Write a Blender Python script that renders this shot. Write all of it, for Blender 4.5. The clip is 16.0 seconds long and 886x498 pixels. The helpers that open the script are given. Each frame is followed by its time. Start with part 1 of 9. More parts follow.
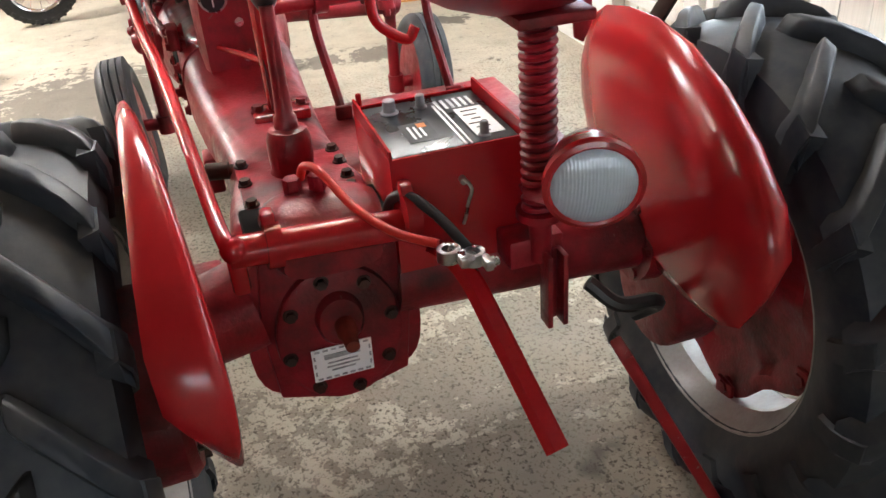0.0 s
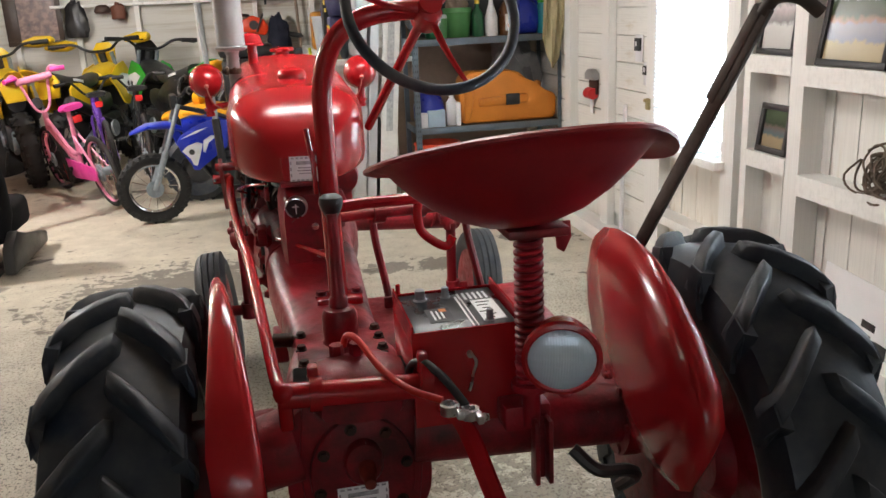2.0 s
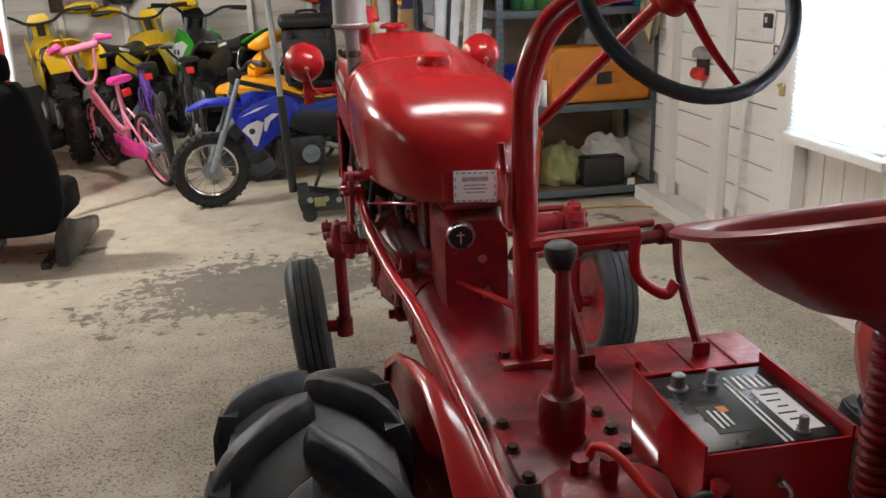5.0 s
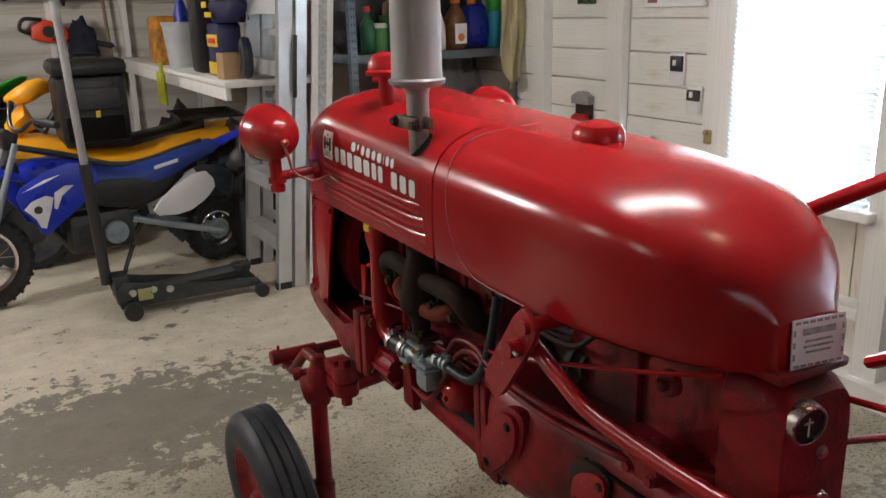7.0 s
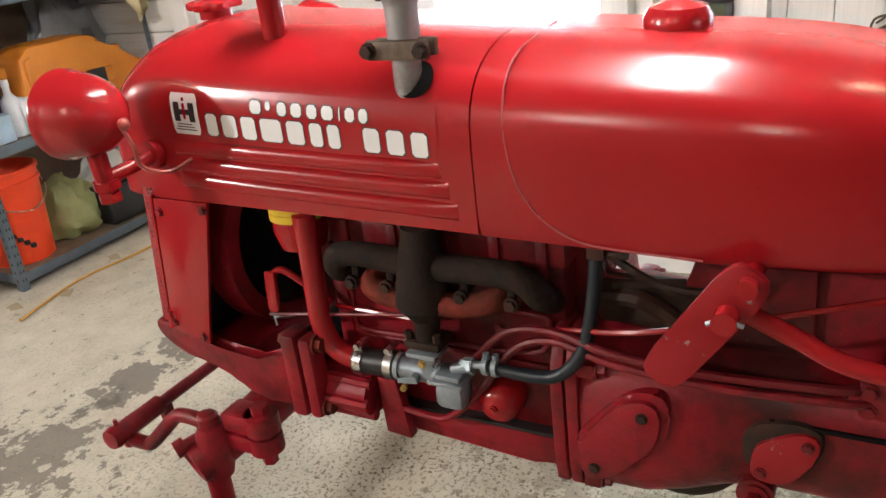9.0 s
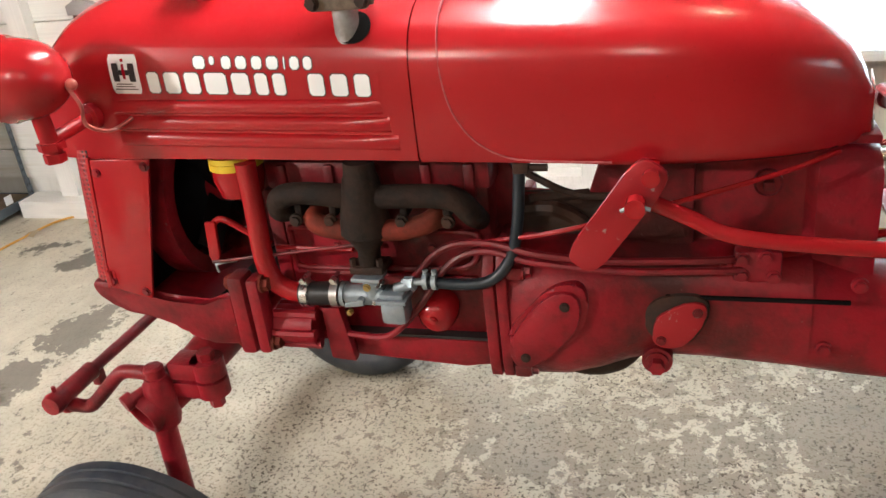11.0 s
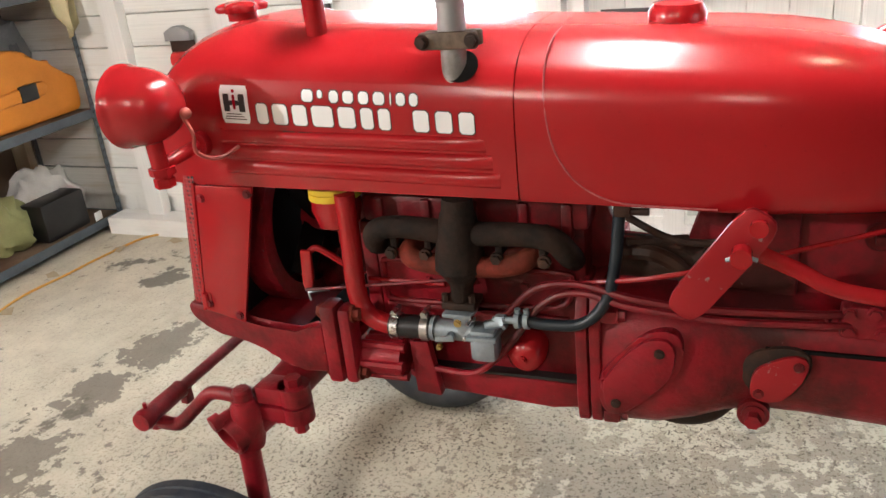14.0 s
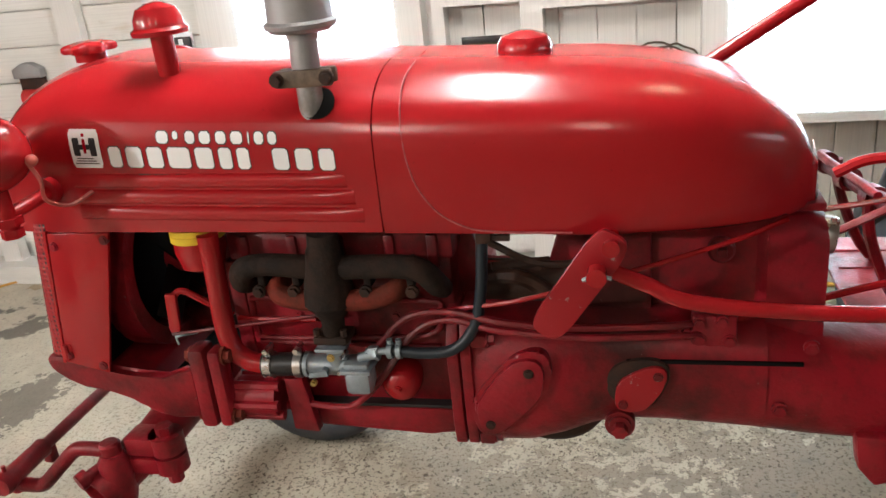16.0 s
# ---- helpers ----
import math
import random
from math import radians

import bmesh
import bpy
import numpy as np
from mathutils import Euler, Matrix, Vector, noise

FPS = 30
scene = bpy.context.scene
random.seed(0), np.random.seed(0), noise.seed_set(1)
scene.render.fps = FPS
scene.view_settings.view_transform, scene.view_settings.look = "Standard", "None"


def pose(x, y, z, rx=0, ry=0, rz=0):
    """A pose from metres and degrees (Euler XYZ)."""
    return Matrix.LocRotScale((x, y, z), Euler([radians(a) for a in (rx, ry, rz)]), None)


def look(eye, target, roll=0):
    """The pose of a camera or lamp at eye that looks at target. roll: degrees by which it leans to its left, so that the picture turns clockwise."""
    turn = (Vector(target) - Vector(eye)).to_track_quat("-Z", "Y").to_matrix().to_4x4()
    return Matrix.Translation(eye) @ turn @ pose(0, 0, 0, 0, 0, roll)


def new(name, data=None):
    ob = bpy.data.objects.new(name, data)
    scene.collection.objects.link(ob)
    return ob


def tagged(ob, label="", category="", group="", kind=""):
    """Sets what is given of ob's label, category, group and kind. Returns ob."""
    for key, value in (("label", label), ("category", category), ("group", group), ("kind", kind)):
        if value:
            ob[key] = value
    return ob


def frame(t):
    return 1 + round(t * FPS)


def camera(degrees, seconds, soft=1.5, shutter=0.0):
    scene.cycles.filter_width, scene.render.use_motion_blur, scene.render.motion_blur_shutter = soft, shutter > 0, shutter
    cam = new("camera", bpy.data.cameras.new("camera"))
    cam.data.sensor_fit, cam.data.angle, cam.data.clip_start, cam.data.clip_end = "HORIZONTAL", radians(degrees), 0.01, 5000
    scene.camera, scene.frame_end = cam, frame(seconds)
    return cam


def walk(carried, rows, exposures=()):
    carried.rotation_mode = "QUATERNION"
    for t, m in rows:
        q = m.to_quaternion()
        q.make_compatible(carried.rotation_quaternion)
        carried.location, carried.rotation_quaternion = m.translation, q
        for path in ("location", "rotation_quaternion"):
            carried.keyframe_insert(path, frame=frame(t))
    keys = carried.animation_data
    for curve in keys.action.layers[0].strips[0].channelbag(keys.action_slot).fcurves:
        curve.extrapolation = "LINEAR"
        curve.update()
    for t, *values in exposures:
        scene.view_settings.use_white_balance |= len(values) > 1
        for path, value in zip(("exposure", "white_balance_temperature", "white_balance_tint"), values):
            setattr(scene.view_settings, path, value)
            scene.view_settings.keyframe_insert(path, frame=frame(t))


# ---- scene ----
cam = camera(55.6, 16.0)
PATH = [
    (0, (-0.095, -1.288, 1.353), (0.373, 0.364, 0.328), -4.6),
    (0.5, (-0.211, -1.397, 1.357), (0.511, 0.225, 0.436), -0.6),
    (1, (-0.229, -1.48, 1.364), (0.494, 0.189, 0.533), -1.8),
    (1.5, (-0.127, -1.571, 1.4), (0.469, 0.206, 0.703), -2.5),
    (2, (-0.075, -1.636, 1.424), (0.299, 0.25, 0.87), -2.7),
    (2.5, (-0.06, -1.652, 1.452), (0.389, 0.244, 1.003), -3.0),
    (3, (-0.06, -1.663, 1.466), (0.352, 0.236, 0.991), -2.8),
    (3.5, (-0.078, -1.638, 1.463), (0.179, 0.271, 0.923), -2.8),
    (3.7, (-0.104, -1.607, 1.47), (0.119, 0.287, 0.867), -2.7),
    (5.8, (-0.579, -0.679, 1.44), (0.019, 1.129, 0.831), -0.8),
    (6, (-0.66, -0.593, 1.443), (0.057, 1.185, 0.875), -0.3),
    (6.5, (-0.857, -0.377, 1.474), (-0.007, 1.358, 0.956), 0.3),
    (6.6, (-0.873, -0.327, 1.466), (-0.019, 1.398, 0.924), 0.6),
    (7, (-0.882, -0.08, 1.454), (0.057, 1.596, 0.898), -1.5),
    (7.5, (-0.962, 0.16, 1.455), (0.129, 1.716, 0.832), -0.4),
    (7.6, (-1.0, 0.196, 1.458), (0.154, 1.707, 0.837), -0.7),
    (8, (-1.151, 0.35, 1.484), (0.134, 1.737, 0.832), -2.5),
    (8.2, (-1.167, 0.431, 1.467), (0.175, 1.728, 0.747), -1.7),
    (8.5, (-1.131, 0.559, 1.435), (0.285, 1.756, 0.685), -3.4),
    (9, (-1.066, 0.716, 1.432), (0.512, 1.654, 0.639), -6.8),
    (9.4, (-1.151, 0.773, 1.417), (0.513, 1.436, 0.528), -6.7),
    (9.5, (-1.175, 0.788, 1.418), (0.502, 1.41, 0.521), -6.9),
    (11.8, (-1.305, 0.789, 1.437), (0.416, 1.375, 0.603), -7.2),
    (12, (-1.306, 0.795, 1.441), (0.414, 1.408, 0.625), -7.2),
    (12.5, (-1.306, 0.806, 1.434), (0.426, 1.418, 0.643), -6.4),
    (13, (-1.307, 0.823, 1.434), (0.407, 1.498, 0.655), -6.1),
    (13.5, (-1.309, 0.836, 1.439), (0.382, 1.57, 0.663), -6.1),
    (14, (-1.307, 0.834, 1.442), (0.391, 1.555, 0.668), -6.0),
    (14.5, (-1.309, 0.837, 1.44), (0.396, 1.551, 0.675), -5.8),
    (15, (-1.309, 0.833, 1.443), (0.4, 1.53, 0.673), -6.0),
    (15.5, (-1.307, 0.828, 1.448), (0.429, 1.468, 0.688), -6.1),
    (16, (-1.306, 0.808, 1.456), (0.492, 1.264, 0.707), -6.0),
]
walk(cam, [(t, look(eye, target, roll)) for t, eye, target, roll in PATH], exposures=[(0, 1.7, 6250, 10), (0.5, 1.8, 6250, 10), (1.5, 1.0, 6250, 10), (2.5, 0.62, 6250, 10), (3.0, 0.3, 6250, 10), (3.5, 0.28, 6250, 10), (6.0, 0.5, 6250, 10), (6.5, 0.2, 6250, 10), (7.0, 0.22, 6250, 10), (8.0, 0.35, 6250, 10), (8.5, 0.88, 6250, 10), (9.0, 1.08, 6250, 10), (9.5, 1.5, 6250, 10), (12.0, 1.4, 6250, 10), (14.5, 1.25, 6250, 10), (15.5, 1.25, 6250, 10), (16.0, 1.0, 6250, 10)])

# ---- world, sky and lamps ----
world = bpy.data.worlds.new("world")
scene.world = world
world.use_nodes = True
wn = world.node_tree.nodes
sky = wn.new("ShaderNodeTexSky")
sky.sky_type, sky.sun_disc = "NISHITA", False
sky.sun_elevation, sky.sun_rotation = radians(38), radians(100)
wn["Background"].inputs["Strength"].default_value = 0.10
world.node_tree.links.new(sky.outputs[0], wn["Background"].inputs[0])

sun = new("sun", bpy.data.lights.new("sun", "SUN"))
sun.data.energy, sun.data.angle, sun.data.color = 1.5, radians(8), (1.0, 0.95, 0.88)
sun.matrix_world = look((8, 2, 7), (0, 1, 0))


def area_lamp(name, eye, target, w, h, watts, color):
    ob = new(name, bpy.data.lights.new(name, "AREA"))
    ob.data.shape, ob.data.size, ob.data.size_y = "RECTANGLE", w, h
    ob.data.energy, ob.data.color = watts, color
    ob.matrix_world = look(eye, target)
    return ob


WIN = (0.86, 0.93, 1.0)
area_lamp("window_daylight", (1.70, 2.02, 1.25), (0.0, 1.9, 0.9), 0.58, 1.0, 5, WIN)
area_lamp("window_daylight", (1.70, -0.05, 1.15), (0.0, -0.1, 0.8), 1.0, 0.9, 3.2, WIN)
area_lamp("door_window_daylight", (-1.0, -4.35, 1.75), (-0.6, 0.0, 0.9), 2.3, 0.36, 0.8, (0.92, 0.96, 1.0))
area_lamp("tube_light", (0.25, 1.15, 2.26), (0.25, 1.15, 0.0), 1.10, 0.12, 5.6, (1.0, 0.97, 0.92))


def bulb_lamp(p, watts, color, r=0.05):
    ob = new("bulb_light", bpy.data.lights.new("bulb_light", "POINT"))
    ob.data.energy, ob.data.color, ob.data.shadow_soft_size = watts, color, r
    ob.location = p


# all unseen: first two added to brighten the back, others set from tank reflections
BULBS = [(-2.6, 4.1, 2.28), (-1.4, 5.9, 2.28), (-2.6, 1.9, 2.28), (-2.5, 0.7, 2.28), (0.35, 0.45, 2.28)]
for p, watts, tint in zip(BULBS, (135, 36, 9, 4, 1.2), ((1.0, 0.955, 0.89),) * 4 + ((1.0, 0.62, 0.30),)):
    bulb_lamp((p[0], p[1], p[2] - 0.14), watts, tint)


# ---- materials ----
def nodes_of(name):
    m = bpy.data.materials.new(name)
    m.use_nodes = True
    return m, m.node_tree.nodes, m.node_tree.links, m.node_tree.nodes["Principled BSDF"]


def noise_node(n, l, scale, detail=4.0, rough=0.55, coord="Object", stretch=(1, 1, 1)):
    tc, mp, nz = n.new("ShaderNodeTexCoord"), n.new("ShaderNodeMapping"), n.new("ShaderNodeTexNoise")
    mp.inputs["Scale"].default_value = stretch
    l.new(tc.outputs[coord], mp.inputs[0])
    l.new(mp.outputs[0], nz.inputs["Vector"])
    nz.inputs["Scale"].default_value, nz.inputs["Detail"].default_value, nz.inputs["Roughness"].default_value = scale, detail, rough
    return nz


def ramp_node(n, l, src, stops):
    r = n.new("ShaderNodeValToRGB")
    while len(r.color_ramp.elements) < len(stops):
        r.color_ramp.elements.new(0.5)
    for e, (p, c) in zip(r.color_ramp.elements, stops):
        e.position, e.color = p, (c[0], c[1], c[2], 1)
    l.new(src, r.inputs[0])
    return r


def mix_node(n, l, fac, a, b):
    m = n.new("ShaderNodeMix")
    m.data_type = "RGBA"
    for sock, v in ((m.inputs[0], fac), (m.inputs[6], a), (m.inputs[7], b)):
        if hasattr(v, "is_linked"):
            l.new(v, sock)
        elif isinstance(v, (int, float)):
            sock.default_value = v
        else:
            sock.default_value = (*v, 1)
    return m.outputs[2]


def bump_node(n, l, bsdf, src, strength, dist=0.002):
    b = n.new("ShaderNodeBump")
    b.inputs["Strength"].default_value, b.inputs["Distance"].default_value = strength, dist
    l.new(src, b.inputs["Height"])
    l.new(b.outputs[0], bsdf.inputs["Normal"])


def surface(name, base, dark=None, rough=0.5, metal=0.0, scale=9.0, fine=120.0, amount=0.5, bump=0.15, coat=0.0, random_tint=0.0, spread=1.0):
    """A paint, plastic, rubber or metal: two scales of mottling, uneven gloss and fine relief."""
    m, n, l, b = nodes_of(name)
    dark = dark or tuple(c * 0.62 for c in base)
    big, small = noise_node(n, l, scale), noise_node(n, l, fine, 3.0)
    f1 = ramp_node(n, l, big.outputs[0], [(0.38, (0, 0, 0)), (0.72, (amount, amount, amount))])
    col = mix_node(n, l, f1.outputs[0], base, dark)
    f2 = ramp_node(n, l, small.outputs[0], [(0.45, (0, 0, 0)), (0.8, (amount * 0.5,) * 3)])
    col = mix_node(n, l, f2.outputs[0], col, dark)
    if random_tint:
        info, hsv = n.new("ShaderNodeObjectInfo"), n.new("ShaderNodeHueSaturation")
        mr = n.new("ShaderNodeMapRange")
        mr.inputs["To Min"].default_value, mr.inputs["To Max"].default_value = 1 - random_tint, 1 + random_tint
        l.new(info.outputs["Random"], mr.inputs[0])
        l.new(mr.outputs[0], hsv.inputs["Value"])
        l.new(col, hsv.inputs["Color"])
        col = hsv.outputs[0]
    l.new(col, b.inputs["Base Color"])
    rr = ramp_node(n, l, big.outputs[0], [(0.3, (max(rough - 0.08 * spread, 0.03),) * 3), (0.75, (min(rough + 0.14 * spread, 1),) * 3)])
    l.new(rr.outputs[0], b.inputs["Roughness"])
    b.inputs["Metallic"].default_value = metal
    b.inputs["Coat Weight"].default_value = coat
    b.inputs["Coat Roughness"].default_value = 0.07
    if bump:
        bump_node(n, l, b, small.outputs[0], bump)
    return m


def glow(name, color, strength):
    m, n, l, b = nodes_of(name)
    b.inputs["Base Color"].default_value = (*color, 1)
    b.inputs["Emission Color"].default_value = (*color, 1)
    b.inputs["Emission Strength"].default_value = strength
    return m


def glass_like(name, color, rough=0.05):
    m, n, l, b = nodes_of(name)
    b.inputs["Base Color"].default_value = (*color, 1)
    b.inputs["Roughness"].default_value = rough
    b.inputs["Transmission Weight"].default_value = 0.9
    return m


def red_enamel():
    """Deep red enamel with orange peel, faint mottling, dust specks and thin scratches."""
    m, n, l, b = nodes_of("red_enamel")
    big, peel, dust = noise_node(n, l, 3.0), noise_node(n, l, 150.0, 2.0), noise_node(n, l, 95.0, 4.0, 0.7)
    scr = noise_node(n, l, 26.0, 5.0, 0.75, stretch=(1, 0.22, 2.4))
    c = mix_node(n, l, ramp_node(n, l, big.outputs[0], [(0.35, (0, 0, 0)), (0.8, (0.35,) * 3)]).outputs[0], (0.37, 0.010, 0.014), (0.28, 0.006, 0.011))
    c = mix_node(n, l, ramp_node(n, l, dust.outputs[0], [(0.66, (0, 0, 0)), (0.74, (0.35,) * 3)]).outputs[0], c, (0.10, 0.006, 0.010))
    c = mix_node(n, l, ramp_node(n, l, scr.outputs[0], [(0.735, (0, 0, 0)), (0.755, (0.4,) * 3)]).outputs[0], c, (0.50, 0.20, 0.19))
    haze = noise_node(n, l, 5.0, 6.0, 0.7)
    c = mix_node(n, l, ramp_node(n, l, haze.outputs[0], [(0.50, (0, 0, 0)), (0.78, (0.25,) * 3)]).outputs[0], c, (0.38, 0.040, 0.040))
    chips = noise_node(n, l, 42.0, 6.0, 0.75)
    c = mix_node(n, l, ramp_node(n, l, chips.outputs[0], [(0.735, (0, 0, 0)), (0.745, (0.7,) * 3)]).outputs[0], c, (0.16, 0.05, 0.045))
    l.new(c, b.inputs["Base Color"])
    l.new(ramp_node(n, l, big.outputs[0], [(0.3, (0.20,) * 3), (0.75, (0.235,) * 3)]).outputs[0], b.inputs["Roughness"])
    wave = noise_node(n, l, 14.0, 3.0, 0.5)
    sum_ = n.new("ShaderNodeMath")
    sum_.operation = "MULTIPLY_ADD"
    l.new(wave.outputs[0], sum_.inputs[0])
    sum_.inputs[1].default_value = 1.6
    l.new(peel.outputs[0], sum_.inputs[2])
    bump_node(n, l, b, sum_.outputs[0], 0.08, 0.0014)
    return m


RED = red_enamel()


def grimy_red():
    """Red enamel on castings, dulled by dust and dark where old grease has run."""
    m, n, l, b = nodes_of("red_casting_paint")
    big, mid, fine = noise_node(n, l, 6), noise_node(n, l, 34, 5.0), noise_node(n, l, 150, 3.0)
    c = mix_node(n, l, ramp_node(n, l, big.outputs[0], [(0.35, (0, 0, 0)), (0.75, (0.75,) * 3)]).outputs[0], (0.33, 0.010, 0.021), (0.19, 0.006, 0.013))
    c = mix_node(n, l, ramp_node(n, l, mid.outputs[0], [(0.50, (0, 0, 0)), (0.85, (0.7,) * 3)]).outputs[0], c, (0.085, 0.018, 0.014))
    oily = noise_node(n, l, 5.2, 6.0, 0.62)
    c = mix_node(n, l, ramp_node(n, l, oily.outputs[0], [(0.44, (0, 0, 0)), (0.66, (0.90,) * 3)]).outputs[0], c, (0.028, 0.010, 0.008))
    chip = noise_node(n, l, 58.0, 4.0, 0.65)
    c = mix_node(n, l, ramp_node(n, l, chip.outputs[0], [(0.70, (0, 0, 0)), (0.72, (0.6,) * 3)]).outputs[0], c, (0.20, 0.15, 0.13))
    l.new(c, b.inputs["Base Color"])
    r = ramp_node(n, l, mid.outputs[0], [(0.35, (0.30,) * 3), (0.7, (0.55,) * 3)])
    l.new(r.outputs[0], b.inputs["Roughness"])
    bump_node(n, l, b, fine.outputs[0], 0.30, 0.003)
    return m



def chipped_red():
    """Flat plate paint knocked off in grey flakes."""
    m, n, l, b = nodes_of("chipped_red_paint")
    flake, fine = noise_node(n, l, 46.0, 5.0, 0.7), noise_node(n, l, 200.0, 3.0)
    c = mix_node(n, l, ramp_node(n, l, flake.outputs[0], [(0.62, (0, 0, 0)), (0.65, (0.85,) * 3)]).outputs[0], (0.31, 0.006, 0.012), (0.30, 0.25, 0.23))
    l.new(c, b.inputs["Base Color"])
    b.inputs["Roughness"].default_value = 0.38
    bump_node(n, l, b, flake.outputs[0], 0.35, 0.0015)
    return m


CAST = grimy_red()
CAST.node_tree.nodes["Principled BSDF"].inputs["Specular IOR Level"].default_value = 0.36
CHIPPED = chipped_red()
# the seat's enamel with its shade mixed into the colour
SEATRED = surface("shaded_seat_red", (0.25, 0.005, 0.010), (0.14, 0.004, 0.008), rough=0.36, scale=6, fine=140, amount=0.5, bump=0.08)
SCUFF = surface("scuffed_bead", (0.46, 0.10, 0.10), (0.30, 0.02, 0.03), rough=0.5, scale=60, amount=0.9)
# blue sky sheen is tinted into the black base; the grey is dust
RUBBER = surface("tyre_rubber", (0.009, 0.016, 0.028), (0.085, 0.083, 0.075), rough=0.50, scale=8, fine=38, amount=0.58, bump=0.3)
BIKERUBBER = surface("bike_tyre_rubber", (0.010, 0.010, 0.011), (0.040, 0.038, 0.034), rough=0.7, scale=9, fine=60, amount=0.5, bump=0.3)
RUBBER.node_tree.nodes["Principled BSDF"].inputs["Specular IOR Level"].default_value = 0.42
BLACK = surface("black_plastic", (0.014, 0.014, 0.015), (0.03, 0.03, 0.03), rough=0.38, bump=0.1)
MATT = surface("matt_black", (0.006, 0.006, 0.006), (0.012, 0.010, 0.009), rough=0.95, bump=0.2)
MATT.node_tree.nodes["Principled BSDF"].inputs["Specular IOR Level"].default_value = 0.1
GREASE = surface("greasy_iron", (0.03, 0.022, 0.018), (0.09, 0.035, 0.02), rough=0.6, scale=18, fine=140, amount=0.6, bump=0.4)
RUST = surface("rusted_iron", (0.20, 0.030, 0.018), (0.06, 0.025, 0.016), rough=0.75, scale=22, fine=150, amount=0.8, bump=0.5)
SOOT = surface("sooty_manifold", (0.016, 0.012, 0.010), (0.050, 0.028, 0.020), rough=0.8, scale=26, fine=95, amount=0.7, bump=1.0)
for dull in (SOOT, GREASE, RUST):
    dull.node_tree.nodes["Principled BSDF"].inputs["Specular IOR Level"].default_value = 0.18
STEEL = surface("bright_steel", (0.62, 0.62, 0.62), (0.35, 0.34, 0.32), rough=0.28, metal=1.0, scale=30, amount=0.5, bump=0.1)
ALLOY = surface("cast_alloy", (0.34, 0.40, 0.44), (0.19, 0.22, 0.24), rough=0.42, metal=0.45, scale=26, amount=0.6, bump=0.3)
SILVER = surface("muffler_silver", (0.36, 0.36, 0.36), (0.24, 0.235, 0.23), rough=0.5, metal=0.35, scale=7, amount=0.4, bump=0.15)
ALU = surface("ladder_aluminium", (0.66, 0.67, 0.68), (0.45, 0.46, 0.47), rough=0.42, metal=0.75, scale=8, amount=0.45, bump=0.1)
HOSE = surface("rubber_hose", (0.008, 0.016, 0.024), (0.02, 0.028, 0.034), rough=0.42, scale=20, bump=0.15)
BARWOOD = surface("weathered_bar", (0.085, 0.062, 0.048), (0.035, 0.026, 0.02), rough=0.65, scale=14, amount=0.7, bump=0.3)
PIPEGREY = surface("weathered_pipe", (0.34, 0.33, 0.32), (0.15, 0.12, 0.10), rough=0.5, metal=0.5, scale=22, amount=0.8, bump=0.3)
RIMPAINT = surface("silver_rim", (0.40, 0.40, 0.39), (0.22, 0.20, 0.18), rough=0.5, metal=0.4, scale=11, amount=0.6, bump=0.2)
YELLOWLBL = surface("yellow_band", (0.80, 0.56, 0.03), rough=0.4)
PAPER = surface("paper_label", (0.86, 0.87, 0.88), (0.72, 0.73, 0.75), rough=0.5, amount=0.25, bump=0.05)
INK = surface("black_ink", (0.012, 0.012, 0.014), rough=0.5, amount=0.2, bump=0.0)
OLDINK = surface("faded_ink", (0.24, 0.24, 0.26), (0.55, 0.55, 0.57), rough=0.6, scale=60, amount=0.8, bump=0.0)
WHITEINK = surface("white_decal", (0.88, 0.88, 0.88), (0.70, 0.70, 0.70), rough=0.4, amount=0.2, bump=0.0)
DECALRED = surface("decal_red", (0.36, 0.006, 0.020), rough=0.24, amount=0.2, bump=0.0)
CABLERED = surface("red_cable", (0.62, 0.03, 0.02), rough=0.4, bump=0.05)


def lens_glass():
    m, n, l, b = nodes_of("ribbed_lens")
    b.inputs["Base Color"].default_value = (0.60, 0.73, 0.86, 1)
    b.inputs["Roughness"].default_value, b.inputs["Metallic"].default_value = 0.20, 0.25
    b.inputs["Coat Weight"].default_value = 1.0
    tc, w1, w2 = n.new("ShaderNodeTexCoord"), n.new("ShaderNodeTexWave"), n.new("ShaderNodeTexWave")
    w1.bands_direction, w2.bands_direction = "X", "Z"
    for w, s in ((w1, 75), (w2, 22)):
        w.inputs["Scale"].default_value = s
        l.new(tc.outputs["Object"], w.inputs["Vector"])
    add = n.new("ShaderNodeMath")
    l.new(w1.outputs[1], add.inputs[0])
    l.new(w2.outputs[1], add.inputs[1])
    bump_node(n, l, b, add.outputs[0], 0.35, 0.0012)
    return m


LENS = lens_glass()


PATCHY = [(0.72, 0.68, 0.60, 0.75), (0.35, -0.30, 0.90, 0.70)]
STAINS = [(-0.55, 2.97, 0.66, 0.40), (0.83, 2.93, 0.17, 0.12), (0.53, 2.95, 0.15, 0.10), (0.17, 2.90, 0.12, 0.10), (0.64, 1.38, 0.15, 0.11), (0.43, 1.20, 0.17, 0.11), (0.55, 0.30, 0.40, 0.26), (0.30, -0.45, 0.85, 0.6), (1.25, 0.75, 0.45, 0.5), (1.3, -0.3, 0.4, 0.6)]


